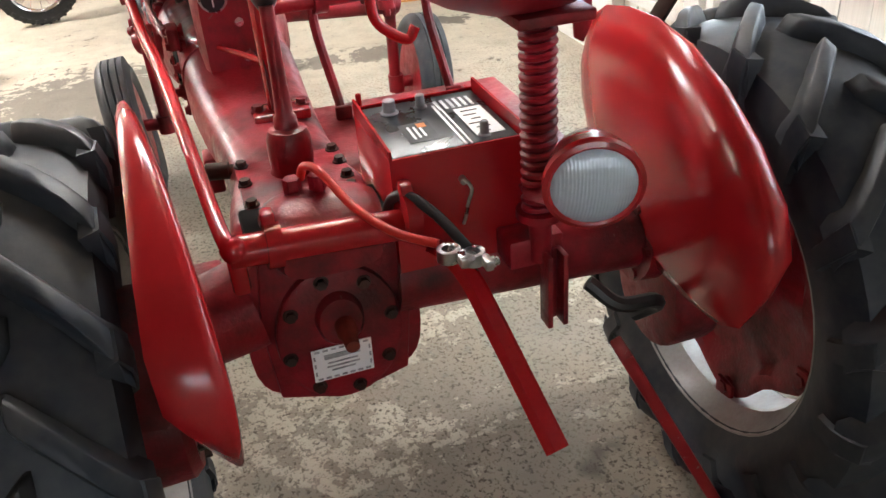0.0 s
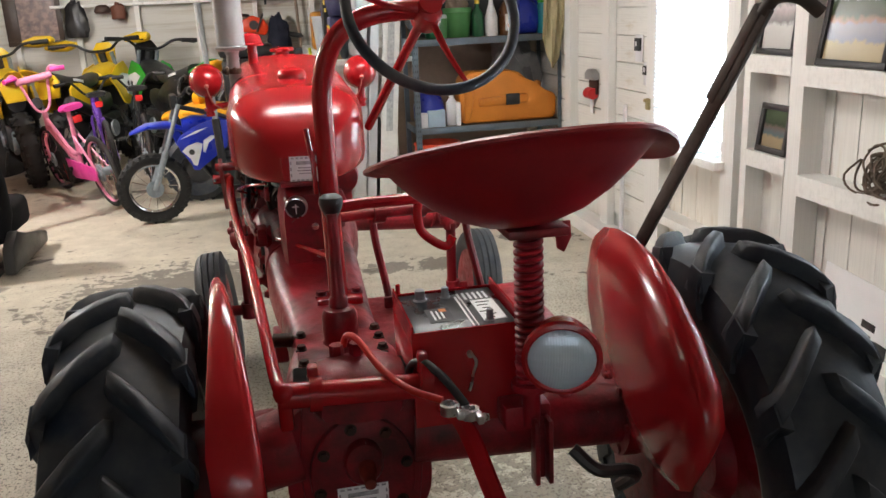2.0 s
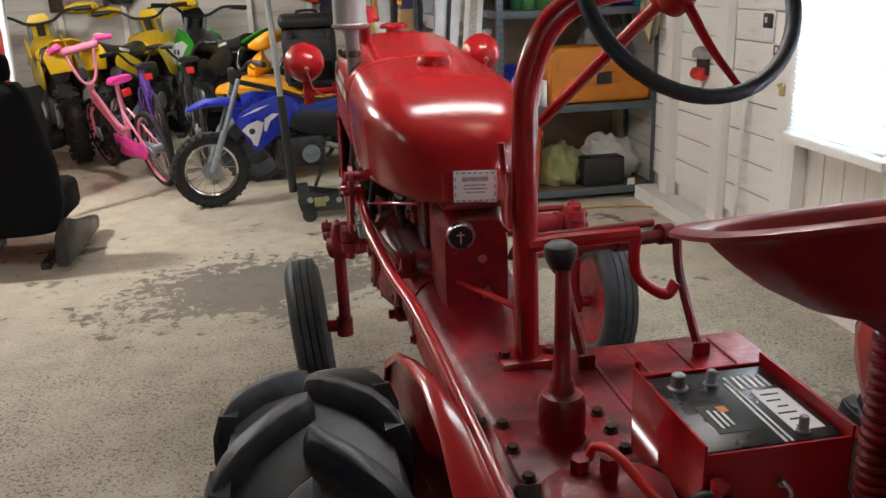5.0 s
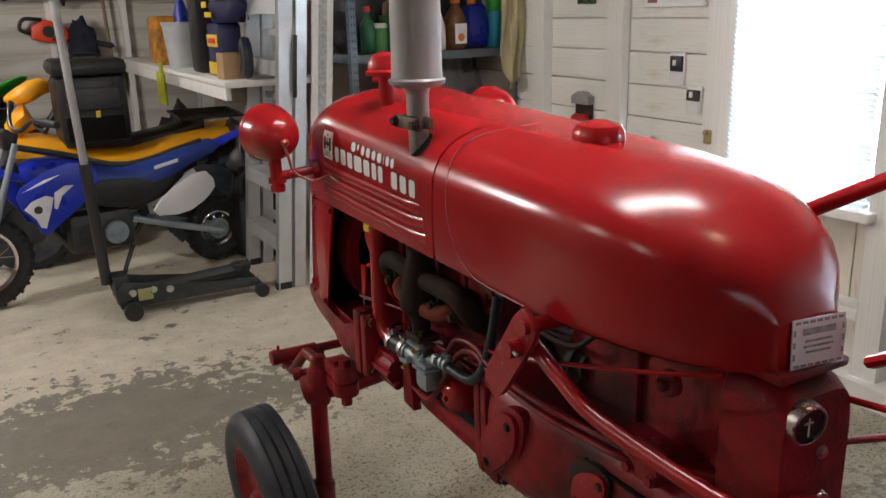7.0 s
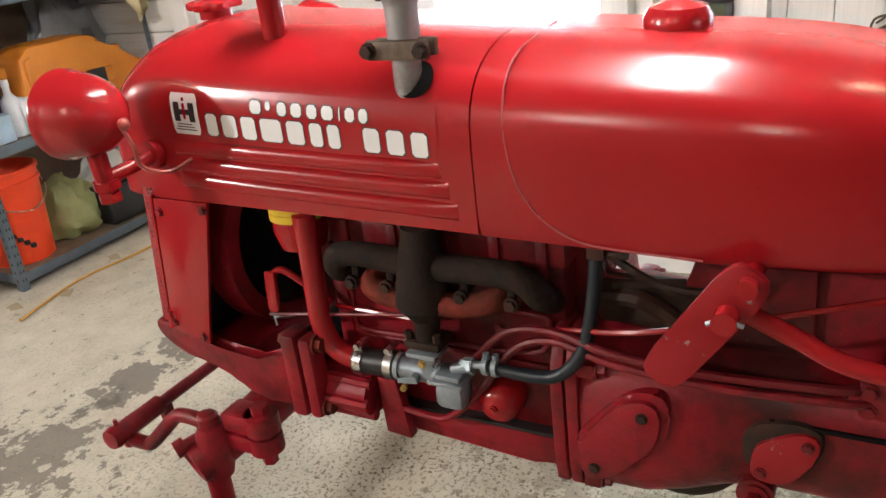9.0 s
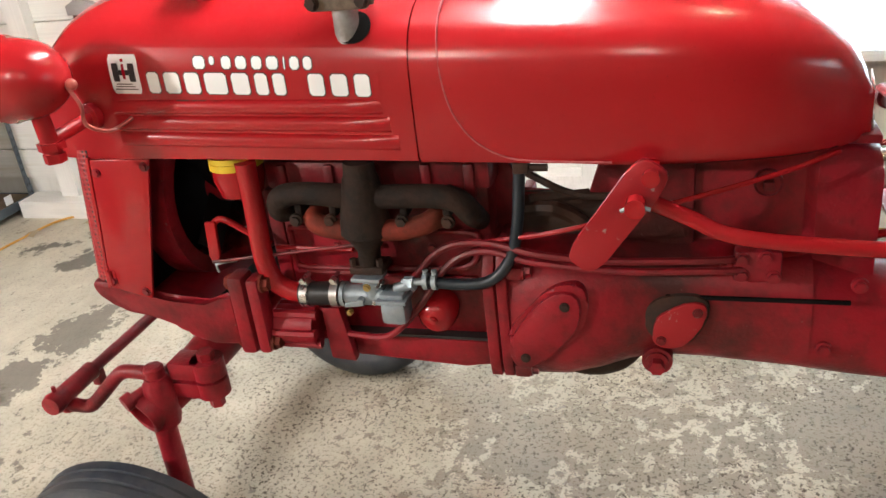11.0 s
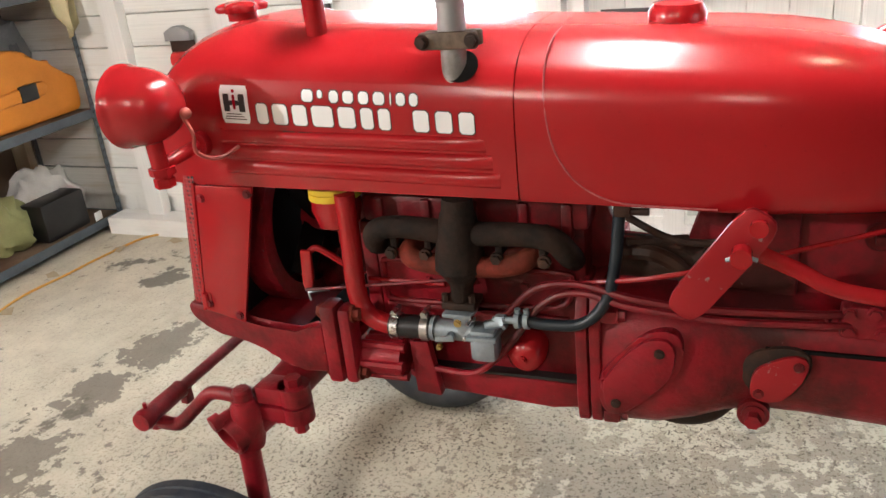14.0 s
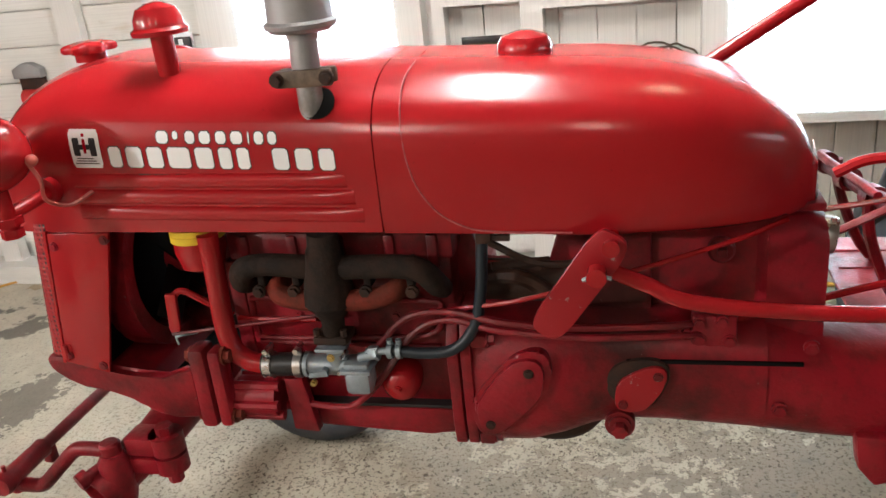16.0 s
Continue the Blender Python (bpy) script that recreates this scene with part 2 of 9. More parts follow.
def floor_paint():
    """Cream floor paint worn through to grey cement in large patches, peppered with small chips and oil."""
    m, n, l, b = nodes_of("worn_painted_cement")
    big = noise_node(n, l, 0.95, 6.0, 0.62)
    mid = noise_node(n, l, 7.0, 6.0, 0.65)
    fine = noise_node(n, l, 72.0, 4.0, 0.6)
    grain = noise_node(n, l, 260.0, 2.0)
    cream = mix_node(n, l, ramp_node(n, l, mid.outputs[0], [(0.35, (0, 0, 0)), (0.7, (1, 1, 1))]).outputs[0], (0.60, 0.555, 0.45), (0.46, 0.42, 0.335))
    grey = mix_node(n, l, mid.outputs[0], (0.22, 0.205, 0.175), (0.13, 0.118, 0.100))
    s = n.new("ShaderNodeMath")
    s.operation = "MULTIPLY_ADD"
    l.new(mid.outputs[0], s.inputs[0])
    s.inputs[1].default_value = 0.42
    l.new(big.outputs[0], s.inputs[2])
    worn = ramp_node(n, l, s.outputs[0], [(0.83, (0, 0, 0)), (0.855, (1, 1, 1))])
    c = mix_node(n, l, worn.outputs[0], cream, grey)
    # grey worn ground where wheels and dripping vehicles stood
    geo = n.new("ShaderNodeNewGeometry")
    wob = noise_node(n, l, 3.2, 5.0, 0.65)
    stain = None
    for cx, cy, rx, ry in STAINS:
        sub, div, ln = n.new("ShaderNodeVectorMath"), n.new("ShaderNodeVectorMath"), n.new("ShaderNodeVectorMath")
        sub.operation, div.operation, ln.operation = "SUBTRACT", "DIVIDE", "LENGTH"
        sub.inputs[1].default_value, div.inputs[1].default_value = (cx, cy, 0), (rx, ry, 1)
        l.new(geo.outputs["Position"], sub.inputs[0])
        l.new(sub.outputs[0], div.inputs[0])
        l.new(div.outputs[0], ln.inputs[0])
        if stain is None:
            stain = ln.outputs["Value"]
        else:
            mn = n.new("ShaderNodeMath")
            mn.operation = "MINIMUM"
            l.new(stain, mn.inputs[0])
            l.new(ln.outputs["Value"], mn.inputs[1])
            stain = mn.outputs[0]
    # half-bare ground round the tractor, where the paint lifts in small islands
    for cx, cy, rx, ry in PATCHY:
        sub, div, ln = n.new("ShaderNodeVectorMath"), n.new("ShaderNodeVectorMath"), n.new("ShaderNodeVectorMath")
        sub.operation, div.operation, ln.operation = "SUBTRACT", "DIVIDE", "LENGTH"
        sub.inputs[1].default_value, div.inputs[1].default_value = (cx, cy, 0), (rx, ry, 1)
        l.new(geo.outputs["Position"], sub.inputs[0])
        l.new(sub.outputs[0], div.inputs[0])
        l.new(div.outputs[0], ln.inputs[0])
        mx, mn = n.new("ShaderNodeMath"), n.new("ShaderNodeMath")
        mx.operation, mn.operation = "MAXIMUM", "MINIMUM"
        mx.inputs[1].default_value = 0.97
        l.new(ln.outputs["Value"], mx.inputs[0])
        l.new(mx.outputs[0], mn.inputs[0])
        l.new(stain, mn.inputs[1])
        stain = mn.outputs[0]
    rag = n.new("ShaderNodeMath")
    rag.operation = "MULTIPLY_ADD"
    l.new(wob.outputs[0], rag.inputs[0])
    rag.inputs[1].default_value = -1.9
    l.new(stain, rag.inputs[2])
    rag2 = n.new("ShaderNodeMath")
    rag2.operation = "MULTIPLY_ADD"
    l.new(noise_node(n, l, 16.0, 5.0, 0.7).outputs[0], rag2.inputs[0])
    rag2.inputs[1].default_value = -3.6
    up = n.new("ShaderNodeMath")
    up.inputs[1].default_value = 1.75
    l.new(rag.outputs[0], up.inputs[0])
    l.new(up.outputs[0], rag2.inputs[2])
    c = mix_node(n, l, ramp_node(n, l, rag2.outputs[0], [(-0.0, (0.85,) * 3), (0.06, (0, 0, 0))]).outputs[0], c, mix_node(n, l, mid.outputs[0], (0.175, 0.160, 0.138), (0.10, 0.089, 0.076)))
    # the end where the tractor stands is peppered with chips, the far end is walked smooth
    sep, far = n.new("ShaderNodeSeparateXYZ"), n.new("ShaderNodeMapRange")
    l.new(geo.outputs["Position"], sep.inputs[0])
    l.new(sep.outputs[1], far.inputs[0])
    for k, v in enumerate((1.9, 2.9, 1.0, 0.22)):
        far.inputs[k + 1].default_value = v
    # brown clouds towards the tractor end: dirt, plus the dimmer light there painted in
    dim_soil = n.new("ShaderNodeMapRange")
    l.new(sep.outputs[1], dim_soil.inputs[0])
    for k, v in enumerate((1.6, 3.5, 0.80, 0.0)):
        dim_soil.inputs[k + 1].default_value = v
    cloud = n.new("ShaderNodeMath")
    cloud.operation = "MULTIPLY"
    l.new(dim_soil.outputs[0], cloud.inputs[0])
    l.new(ramp_node(n, l, noise_node(n, l, 2.2, 5.0, 0.6).outputs[0], [(0.30, (0.35,) * 3), (0.62, (1, 1, 1))]).outputs[0], cloud.inputs[1])
    c = mix_node(n, l, cloud.outputs[0], c, mix_node(n, l, mid.outputs[0], (0.33, 0.285, 0.21), (0.19, 0.165, 0.125)))
    # chips come in drifts: thick here, nearly none there
    drift = ramp_node(n, l, noise_node(n, l, 4.5, 4.0, 0.6).outputs[0], [(0.36, (0.45,) * 3), (0.58, (1, 1, 1))])
    far_times = n.new("ShaderNodeMath")
    far_times.operation = "MULTIPLY"
    l.new(far.outputs[0], far_times.inputs[0])
    l.new(drift.outputs[0], far_times.inputs[1])
    chip = ramp_node(n, l, fine.outputs[0], [(0.575, (0, 0, 0)), (0.61, (1, 1, 1))])
    speck = noise_node(n, l, 105.0, 3.0, 0.6, stretch=(1, 0.75, 1))
    for src, tone in ((chip, (0.075, 0.058, 0.040)), (ramp_node(n, l, speck.outputs[0], [(0.57, (0, 0, 0)), (0.60, (0.85,) * 3)]), (0.10, 0.080, 0.058))):
        times = n.new("ShaderNodeMath")
        times.operation = "MULTIPLY"
        l.new(src.outputs[0], times.inputs[0])
        l.new(far_times.outputs[0], times.inputs[1])
        c = mix_node(n, l, times.outputs[0], c, tone)
    flake = noise_node(n, l, 17.0, 5.0, 0.7)
    c = mix_node(n, l, ramp_node(n, l, flake.outputs[0], [(0.62, (0, 0, 0)), (0.65, (0.75,) * 3)]).outputs[0], c, grey)
    oil = noise_node(n, l, 2.6, 3.0)
    c = mix_node(n, l, ramp_node(n, l, oil.outputs[0], [(0.68, (0, 0, 0)), (0.74, (0.7,) * 3)]).outputs[0], c, (0.06, 0.05, 0.04))
    l.new(c, b.inputs["Base Color"])
    l.new(ramp_node(n, l, worn.outputs[0], [(0.0, (0.56,) * 3), (1.0, (0.80,) * 3)]).outputs[0], b.inputs["Roughness"])
    b.inputs["Specular IOR Level"].default_value = 0.28
    h = n.new("ShaderNodeMath")
    h.operation = "MULTIPLY_ADD"
    l.new(chip.outputs[0], h.inputs[0])
    h.inputs[1].default_value = -0.6
    l.new(grain.outputs[0], h.inputs[2])
    bump_node(n, l, b, h.outputs[0], 0.35, 0.003)
    return m


FLOOR = floor_paint()


def board_paint(name, base, dirt, vertical=True, dirt_at=0.62):
    """Old brushed paint on boards: streaks along the grain, knots and yellowed drips."""
    m, n, l, b = nodes_of(name)
    st = (1, 1, 0.08) if vertical else (1, 0.08, 1)
    streak = noise_node(n, l, 26, 4.0, 0.6, stretch=st)
    big = noise_node(n, l, 2.4, 4.0)
    c = mix_node(n, l, ramp_node(n, l, streak.outputs[0], [(0.45, (0, 0, 0)), (0.75, (0.5,) * 3)]).outputs[0], base, tuple(v * 0.72 for v in base))
    c = mix_node(n, l, ramp_node(n, l, big.outputs[0], [(dirt_at, (0, 0, 0)), (dirt_at + 0.16, (0.7,) * 3)]).outputs[0], c, dirt)
    spot = noise_node(n, l, 9.0, 5.0, 0.7, stretch=(1, 1, 0.5))
    c = mix_node(n, l, ramp_node(n, l, spot.outputs[0], [(0.64, (0, 0, 0)), (0.74, (0.55,) * 3)]).outputs[0], c, tuple(v * 0.55 for v in dirt))
    l.new(c, b.inputs["Base Color"])
    b.inputs["Roughness"].default_value = 0.55
    bump_node(n, l, b, streak.outputs[0], 0.3, 0.003)
    return m


WALLW = board_paint("white_board_paint", (0.76, 0.75, 0.71), (0.50, 0.42, 0.29))
WALLH = board_paint("white_lap_paint", (0.78, 0.77, 0.73), (0.52, 0.44, 0.31), False, 0.57)
# far wall: a darker, more mottled version of the lap paint
WALLN = board_paint("darker_lap_paint", (0.60, 0.58, 0.53), (0.36, 0.30, 0.22), False, 0.52)
STUD = board_paint("white_stud_paint", (0.80, 0.79, 0.76), (0.58, 0.53, 0.42))
BARE = board_paint("bare_stained_board", (0.52, 0.45, 0.33), (0.36, 0.24, 0.10), True, 0.55)
DRIPPED = board_paint("water_stained_white_board", (0.72, 0.69, 0.62), (0.46, 0.36, 0.20), True, 0.54)
ROOF = board_paint("dark_roof_board", (0.16, 0.115, 0.08), (0.07, 0.05, 0.035), False)
BEAM = board_paint("old_rafter", (0.24, 0.17, 0.12), (0.10, 0.07, 0.05), False)
GREYSHELF = surface("blue_grey_shelf_steel", (0.12, 0.15, 0.18), (0.07, 0.085, 0.10), rough=0.45, metal=0.3, scale=9, bump=0.1)


# ---- mesh helpers ----
def box(bm, c, s, bevel=0.0, m=None):
    g = bmesh.ops.create_cube(bm, size=1.0)
    mat = (m or Matrix()) if m else Matrix.Translation(c)
    if m:
        mat = m @ Matrix.Translation(c)
    bmesh.ops.transform(bm, matrix=mat @ Matrix.Diagonal((*s, 1)), verts=g["verts"])
    if bevel:
        es = list({e for v in g["verts"] for e in v.link_edges})
        bmesh.ops.bevel(bm, geom=es, offset=bevel, segments=2, profile=0.5, affect="EDGES")


def frame_of(p, q):
    d = (Vector(q) - Vector(p))
    return Matrix.Translation(p) @ d.to_track_quat("Z", "Y").to_matrix().to_4x4(), d.length


def rings(bm, loops, close=False, cap=True):
    vs = [[bm.verts.new(p) for p in loop] for loop in loops]
    n = len(vs[0])
    pairs = list(zip(vs, vs[1:])) + ([(vs[-1], vs[0])] if close else [])
    for a, b in pairs:
        for i in range(n):
            bm.faces.new((a[i], a[(i + 1) % n], b[(i + 1) % n], b[i]))
    if cap and not close:
        bm.faces.new(list(reversed(vs[0])))
        bm.faces.new(vs[-1])
    return vs


def cyl(bm, p, q, r, r2=None, n=16):
    m, h = frame_of(p, q)
    r2 = r if r2 is None else r2
    rings(bm, [[m @ Vector((rr * math.cos(2 * math.pi * i / n), rr * math.sin(2 * math.pi * i / n), z)) for i in range(n)] for rr, z in ((r, 0), (r2, h))])


def spin(bm, p, q, profile, n=24, close=False):
    """A turned shape: profile of (radius, height) along the way from p to q."""
    m, _ = frame_of(p, q)
    rings(bm, [[m @ Vector((max(r, 0.0004) * math.cos(2 * math.pi * i / n), max(r, 0.0004) * math.sin(2 * math.pi * i / n), z)) for i in range(n)] for r, z in profile], close=close)


def smooth_way(pts, steps=6):
    ps = [Vector(p) for p in pts]
    if len(ps) < 3:
        return ps
    out = []
    e = [ps[0] * 2 - ps[1]] + ps + [ps[-1] * 2 - ps[-2]]
    for i in range(1, len(e) - 2):
        a, b, c, d = e[i - 1:i + 3]
        for k in range(steps):
            t = k / steps
            out.append(0.5 * ((2 * b) + (c - a) * t + (2 * a - 5 * b + 4 * c - d) * t * t + (3 * b - a - 3 * c + d) * t ** 3))
    return out + [ps[-1]]


def tube(bm, pts, r, n=10, steps=6, flat=1.0):
    """A pipe, rod or strap along a smooth way; r may be one radius or one for each given point."""
    way = smooth_way(pts, steps)
    up = Vector((0, 0, 1)) if abs((way[1] - way[0]).normalized().z) < 0.9 else Vector((1, 0, 0))
    loops = []
    side = None
    for i, p in enumerate(way):
        d = (way[min(i + 1, len(way) - 1)] - way[max(i - 1, 0)]).normalized()
        s = d.cross(up).normalized() if side is None else (side - d * side.dot(d)).normalized()
        side = s
        u = s.cross(d)
        if isinstance(r, (int, float)):
            rr = r
        else:
            f = i / (len(way) - 1) * (len(r) - 1)
            k = min(int(f), len(r) - 2)
            rr = r[k] + (r[k + 1] - r[k]) * (f - k)
        loops.append([p + s * rr * math.cos(2 * math.pi * j / n) + u * rr * flat * math.sin(2 * math.pi * j / n) for j in range(n)])
    rings(bm, loops)


def slab(bm, outline, axis, lo, hi, bevel=0.0):
    """A plate: an outline of (a, b) drawn out along x, y or z."""
    def at(a, b, c):
        return {"x": (c, a, b), "y": (a, c, b), "z": (a, b, c)}[axis]
    vs = rings(bm, [[at(a, b, c) for a, b in outline] for c in (lo, hi)])
    if bevel:
        es = list({e for ring in vs for v in ring for e in v.link_edges})
        bmesh.ops.bevel(bm, geom=es, offset=bevel, segments=2, profile=0.5, affect="EDGES")


def bolt(bm, p, d, r=0.009, h=0.008):
    p, d = Vector(p), Vector(d).normalized()
    cyl(bm, p - d * 0.004, p + d * 0.002, r * 1.35, n=12)
    cyl(bm, p, p + d * h, r, n=6)


def ball(bm, c, r, squash=(1, 1, 1), seg=18):
    g = bmesh.ops.create_uvsphere(bm, u_segments=seg, v_segments=max(seg // 2, 6), radius=r)
    bmesh.ops.transform(bm, matrix=Matrix.Translation(c) @ Matrix.Diagonal((*squash, 1)), verts=g["verts"])


def arc(c, r, a0, a1, n=10):
    return [(c[0] + r * math.cos(radians(a0 + (a1 - a0) * i / n)), c[1] + r * math.sin(radians(a0 + (a1 - a0) * i / n))) for i in range(n + 1)]


def finish(name, bm, material, sharp=38):
    bmesh.ops.remove_doubles(bm, verts=bm.verts[:], dist=0.00005)
    bmesh.ops.recalc_face_normals(bm, faces=bm.faces[:])
    for f in bm.faces:
        f.smooth = True
    for e in bm.edges:
        if len(e.link_faces) == 2 and e.calc_face_angle(0.0) > radians(sharp):
            e.smooth = False
    me = bpy.data.meshes.new(name)
    bm.to_mesh(me)
    bm.free()
    me.materials.append(material)
    return me


def loose(bm):
    """The loose pieces of a mesh."""
    seen, out = set(), []
    for v in bm.verts:
        if v not in seen:
            todo, got = [v], []
            seen.add(v)
            while todo:
                a = todo.pop()
                got.append(a)
                for e in a.link_edges:
                    o = e.other_vert(a)
                    if o not in seen:
                        seen.add(o)
                        todo.append(o)
            out.append(got)
    return out


BASES = {}


def thing(name, base, label, category, group="", kind=""):
    """An Empty at the thing's base."""
    ob = new(name)
    ob.empty_display_size = 0.1
    ob.location = base
    BASES[ob] = Vector(base)
    return tagged(ob, label, category, group, kind)


SINGLE = {"battery_print": "print_bar", "panel_bolts": "bolt", "flange_bolts": "bolt", "block_bolts": "bolt", "manifold_nuts": "nut", "cover_bolts": "bolt", "clamp_bolts": "bolt", "lug_bolts": "bolt", "post_bolts": "bolt",
          "jack_bolts": "bolt", "grips": "grip", "head_webs": "web", "head_pockets": "pocket", "plate_ribs": "rib", "white_blocks": "block", "brass_screws": "screw", "control_rods": "control_rod",
          "spokes": "spoke", "terminal": "terminal", "cable_clamp": "cable_clamp", "final_drives": "final_drive"}


def islands(bm):
    """The loose pieces of a mesh, those that overlap taken as one."""
    seen, out = set(), []
    for v in bm.verts:
        if v in seen:
            continue
        todo, got = [v], []
        seen.add(v)
        while todo:
            a = todo.pop()
            got.append(a)
            for e in a.link_edges:
                o = e.other_vert(a)
                if o not in seen:
                    seen.add(o)
                    todo.append(o)
        co = np.array([a.co for a in got])
        out.append([got, co.min(0) - 0.001, co.max(0) + 0.001])
    k = 0
    while k < len(out):
        j = k + 1
        while j < len(out):
            if (out[k][1] < out[j][2]).all() and (out[j][1] < out[k][2]).all():
                out[k] = [out[k][0] + out[j][0], np.minimum(out[k][1], out[j][1]), np.maximum(out[k][2], out[j][2])]
                del out[j]
                j = k + 1
            else:
                j += 1
        k += 1
    return [o[0] for o in out]


def part(name, bm, material, parent, label="", sharp=38):
    if name in SINGLE:
        groups = loose(bm) if name in ("spokes", "white_blocks") else islands(bm)
        if len(groups) > 1:
            for g in groups:
                keep = {v: i for i, v in enumerate(g)}
                one = bmesh.new()
                vs = [one.verts.new(v.co) for v in g]
                for f in {f for v in g for f in v.link_faces}:
                    one.faces.new([vs[keep[v]] for v in f.verts])
                ob = part(SINGLE[name] + "_piece", one, material, parent, label, sharp)
                ob.name = SINGLE[name]
            bm.free()
            return ob
        name = SINGLE[name]
    ob = new(name, finish(name, bm, material, sharp))
    ob.parent = parent
    BASES[ob] = BASES.get(parent, Vector((0, 0, 0)))
    ob.matrix_parent_inverse = Matrix.Translation(-BASES[parent]) if BASES.get(parent.parent) is None else Matrix()
    if label:
        ob["label"] = label
    return ob


def solo(name, bm, material, label="", category="", group="", kind="", sharp=38):
    ob = new(name, finish(name, bm, material, sharp))
    BASES[ob] = Vector((0, 0, 0))
    return tagged(ob, label, category, group, kind)


def B():
    return bmesh.new()


# ---- the room ----
X0, X1, Y0, Y1, ZC = -4.2, 1.97, -4.5, 8.3, 2.46


def structure(name, boxes, material, label, category):
    bm = B()
    for c, s in boxes:
        box(bm, c, s)
    return solo(name, bm, material, label, category, kind="structure")


def span(lo, hi):
    return [(a + b) / 2 for a, b in zip(lo, hi)], [abs(b - a) for a, b in zip(lo, hi)]


bm = B()
vs = [bm.verts.new(p) for p in ((X0 - 0.2, Y0 - 0.2, 0), (X1 + 0.2, Y0 - 0.2, 0), (X1 + 0.2, Y1 + 0.2, 0), (X0 - 0.2, Y1 + 0.2, 0))]
bm.faces.new(vs)
low = [bm.verts.new(v.co + Vector((0, 0, -0.15))) for v in vs]
bm.faces.new(list(reversed(low)))
for i in range(4):
    bm.faces.new((vs[i], low[i], low[(i + 1) % 4], vs[(i + 1) % 4]))
floor = solo("floor", bm, FLOOR, "worn cream-painted cement floor with grey patches", "floor", kind="structure")

WINS = [(1.70, 2.36, 0.71, 1.78), (-0.62, 0.50, 0.66, 1.62)]
WT = 0.10
east = []
y = Y0 - 0.1
for a, b, z0, z1 in sorted(WINS):
    east.append(span((X1, y, 0), (X1 + WT, a, ZC)))
    east.append(span((X1, a, 0), (X1 + WT, b, z0)))
    east.append(span((X1, a, z1), (X1 + WT, b, ZC)))
    y = b
east.append(span((X1, y, 0), (X1 + WT, Y1 + 0.1, ZC)))
wall_east = structure("wall_east", east, WALLW, "white-painted board wall with open studs and windows", "wall")
wall_north = structure("wall_north", [span((X0, Y1, 0), (X1, Y1 + 0.1, ZC))], WALLN, "white board wall with studs behind the parked motorbikes", "wall")
# out of view; its dark boards are assumed, to hold down the fill light
wall_west = structure("wall_west", [span((X0 - 0.1, Y0, 0), (X0, Y1 + 0.1, ZC))], BEAM, "unseen wall, plain brown boards kept dark to cut bounce light", "wall")
south = [span((X0, Y0 - 0.1, 0), (X1, Y0, 1.5)), span((X0, Y0 - 0.1, 1.95), (X1, Y0, ZC))]
for a, b in ((X0, -2.2), (-1.65, -1.5), (-0.95, -0.8), (-0.25, -0.1), (0.45, X1)):
    south.append(span((a, Y0 - 0.1, 1.5), (b, Y0, 1.95)))
wall_south = structure("wall_south", south, WALLH, "white garage door wall with a row of small windows", "wall")
ceil_boxes = [span((X0 - 0.1, Y0 - 0.1, ZC), (X1 + 0.1, Y1 + 0.1, ZC + 0.06))]
yy = Y0 + 0.3
while yy < Y1:
    ceil_boxes.append(span((X0, yy, ZC - 0.15), (X1, yy + 0.045, ZC - 0.001)))
    yy += 0.62
ceiling = structure("ceiling", ceil_boxes, BEAM, "dark unpainted boards over old joists", "ceiling")

# boards, studs and rails of the walls
UNIT = {}


def unit_board(material):
    if material not in UNIT:
        bm = B()
        box(bm, (0, 0, 0), (1, 1, 1))
        UNIT[material] = finish("board", bm, material)
    return UNIT[material]


def piece(name, lo, hi, material, parent):
    c, s = span(lo, hi)
    ob = new(name, unit_board(material))
    ob.parent = parent
    ob.location, ob.scale = c, s
    return ob


rng = random.Random(4)
PX = X1
y = -0.75
while y < 2.42:
    w = 0.142
    for z0, z1 in ([(0.02, ZC - 0.16)] if not any(a - 0.02 < y + w / 2 < b + 0.02 for a, b, _, _ in WINS) else
                   [(0.02, next(q[2] for q in WINS if q[0] - 0.02 < y + w / 2 < q[1] + 0.02)), (next(q[3] for q in WINS if q[0] - 0.02 < y + w / 2 < q[1] + 0.02), ZC - 0.16)]):
        t = 0.018 + rng.random() * 0.004
        under = z1 < 0.8
        piece("board", (PX - t, y + 0.002, z0), (PX, y + w - 0.003, z1), DRIPPED if under else WALLW, wall_east)
    y += w
z = 0.16
while z < ZC - 0.2:
    t = 0.02 + rng.random() * 0.004
    piece("board", (PX - t, 2.54, z + 0.003), (PX, 3.085, z + 0.148), WALLH, wall_east)
    piece("board", (PX - t - 0.002, 3.20, z + 0.004), (PX, 4.6, z + 0.149), WALLH, wall_east)
    z += 0.152
SX = 1.85
for a, b, z0, z1, x in [(1.60, 1.70, 0.0, ZC - 0.15, SX), (1.515, 1.56, 0.0, ZC - 0.15, SX + 0.01), (1.145, 1.225, 0.0, ZC - 0.15, SX), (0.50, 0.585, 0.0, ZC - 0.15, SX),
                        (2.36, 2.53, 0.0, ZC - 0.15, SX + 0.03), (3.085, 3.195, 0.0, ZC - 0.15, SX + 0.05), (3.70, 3.80, 0.0, ZC - 0.15, SX + 0.04), (-0.70, -0.62, 0.0, ZC - 0.15, SX)]:
    piece("stud", (x, a, z0), (PX - 0.0235, b, z1), STUD, wall_east)
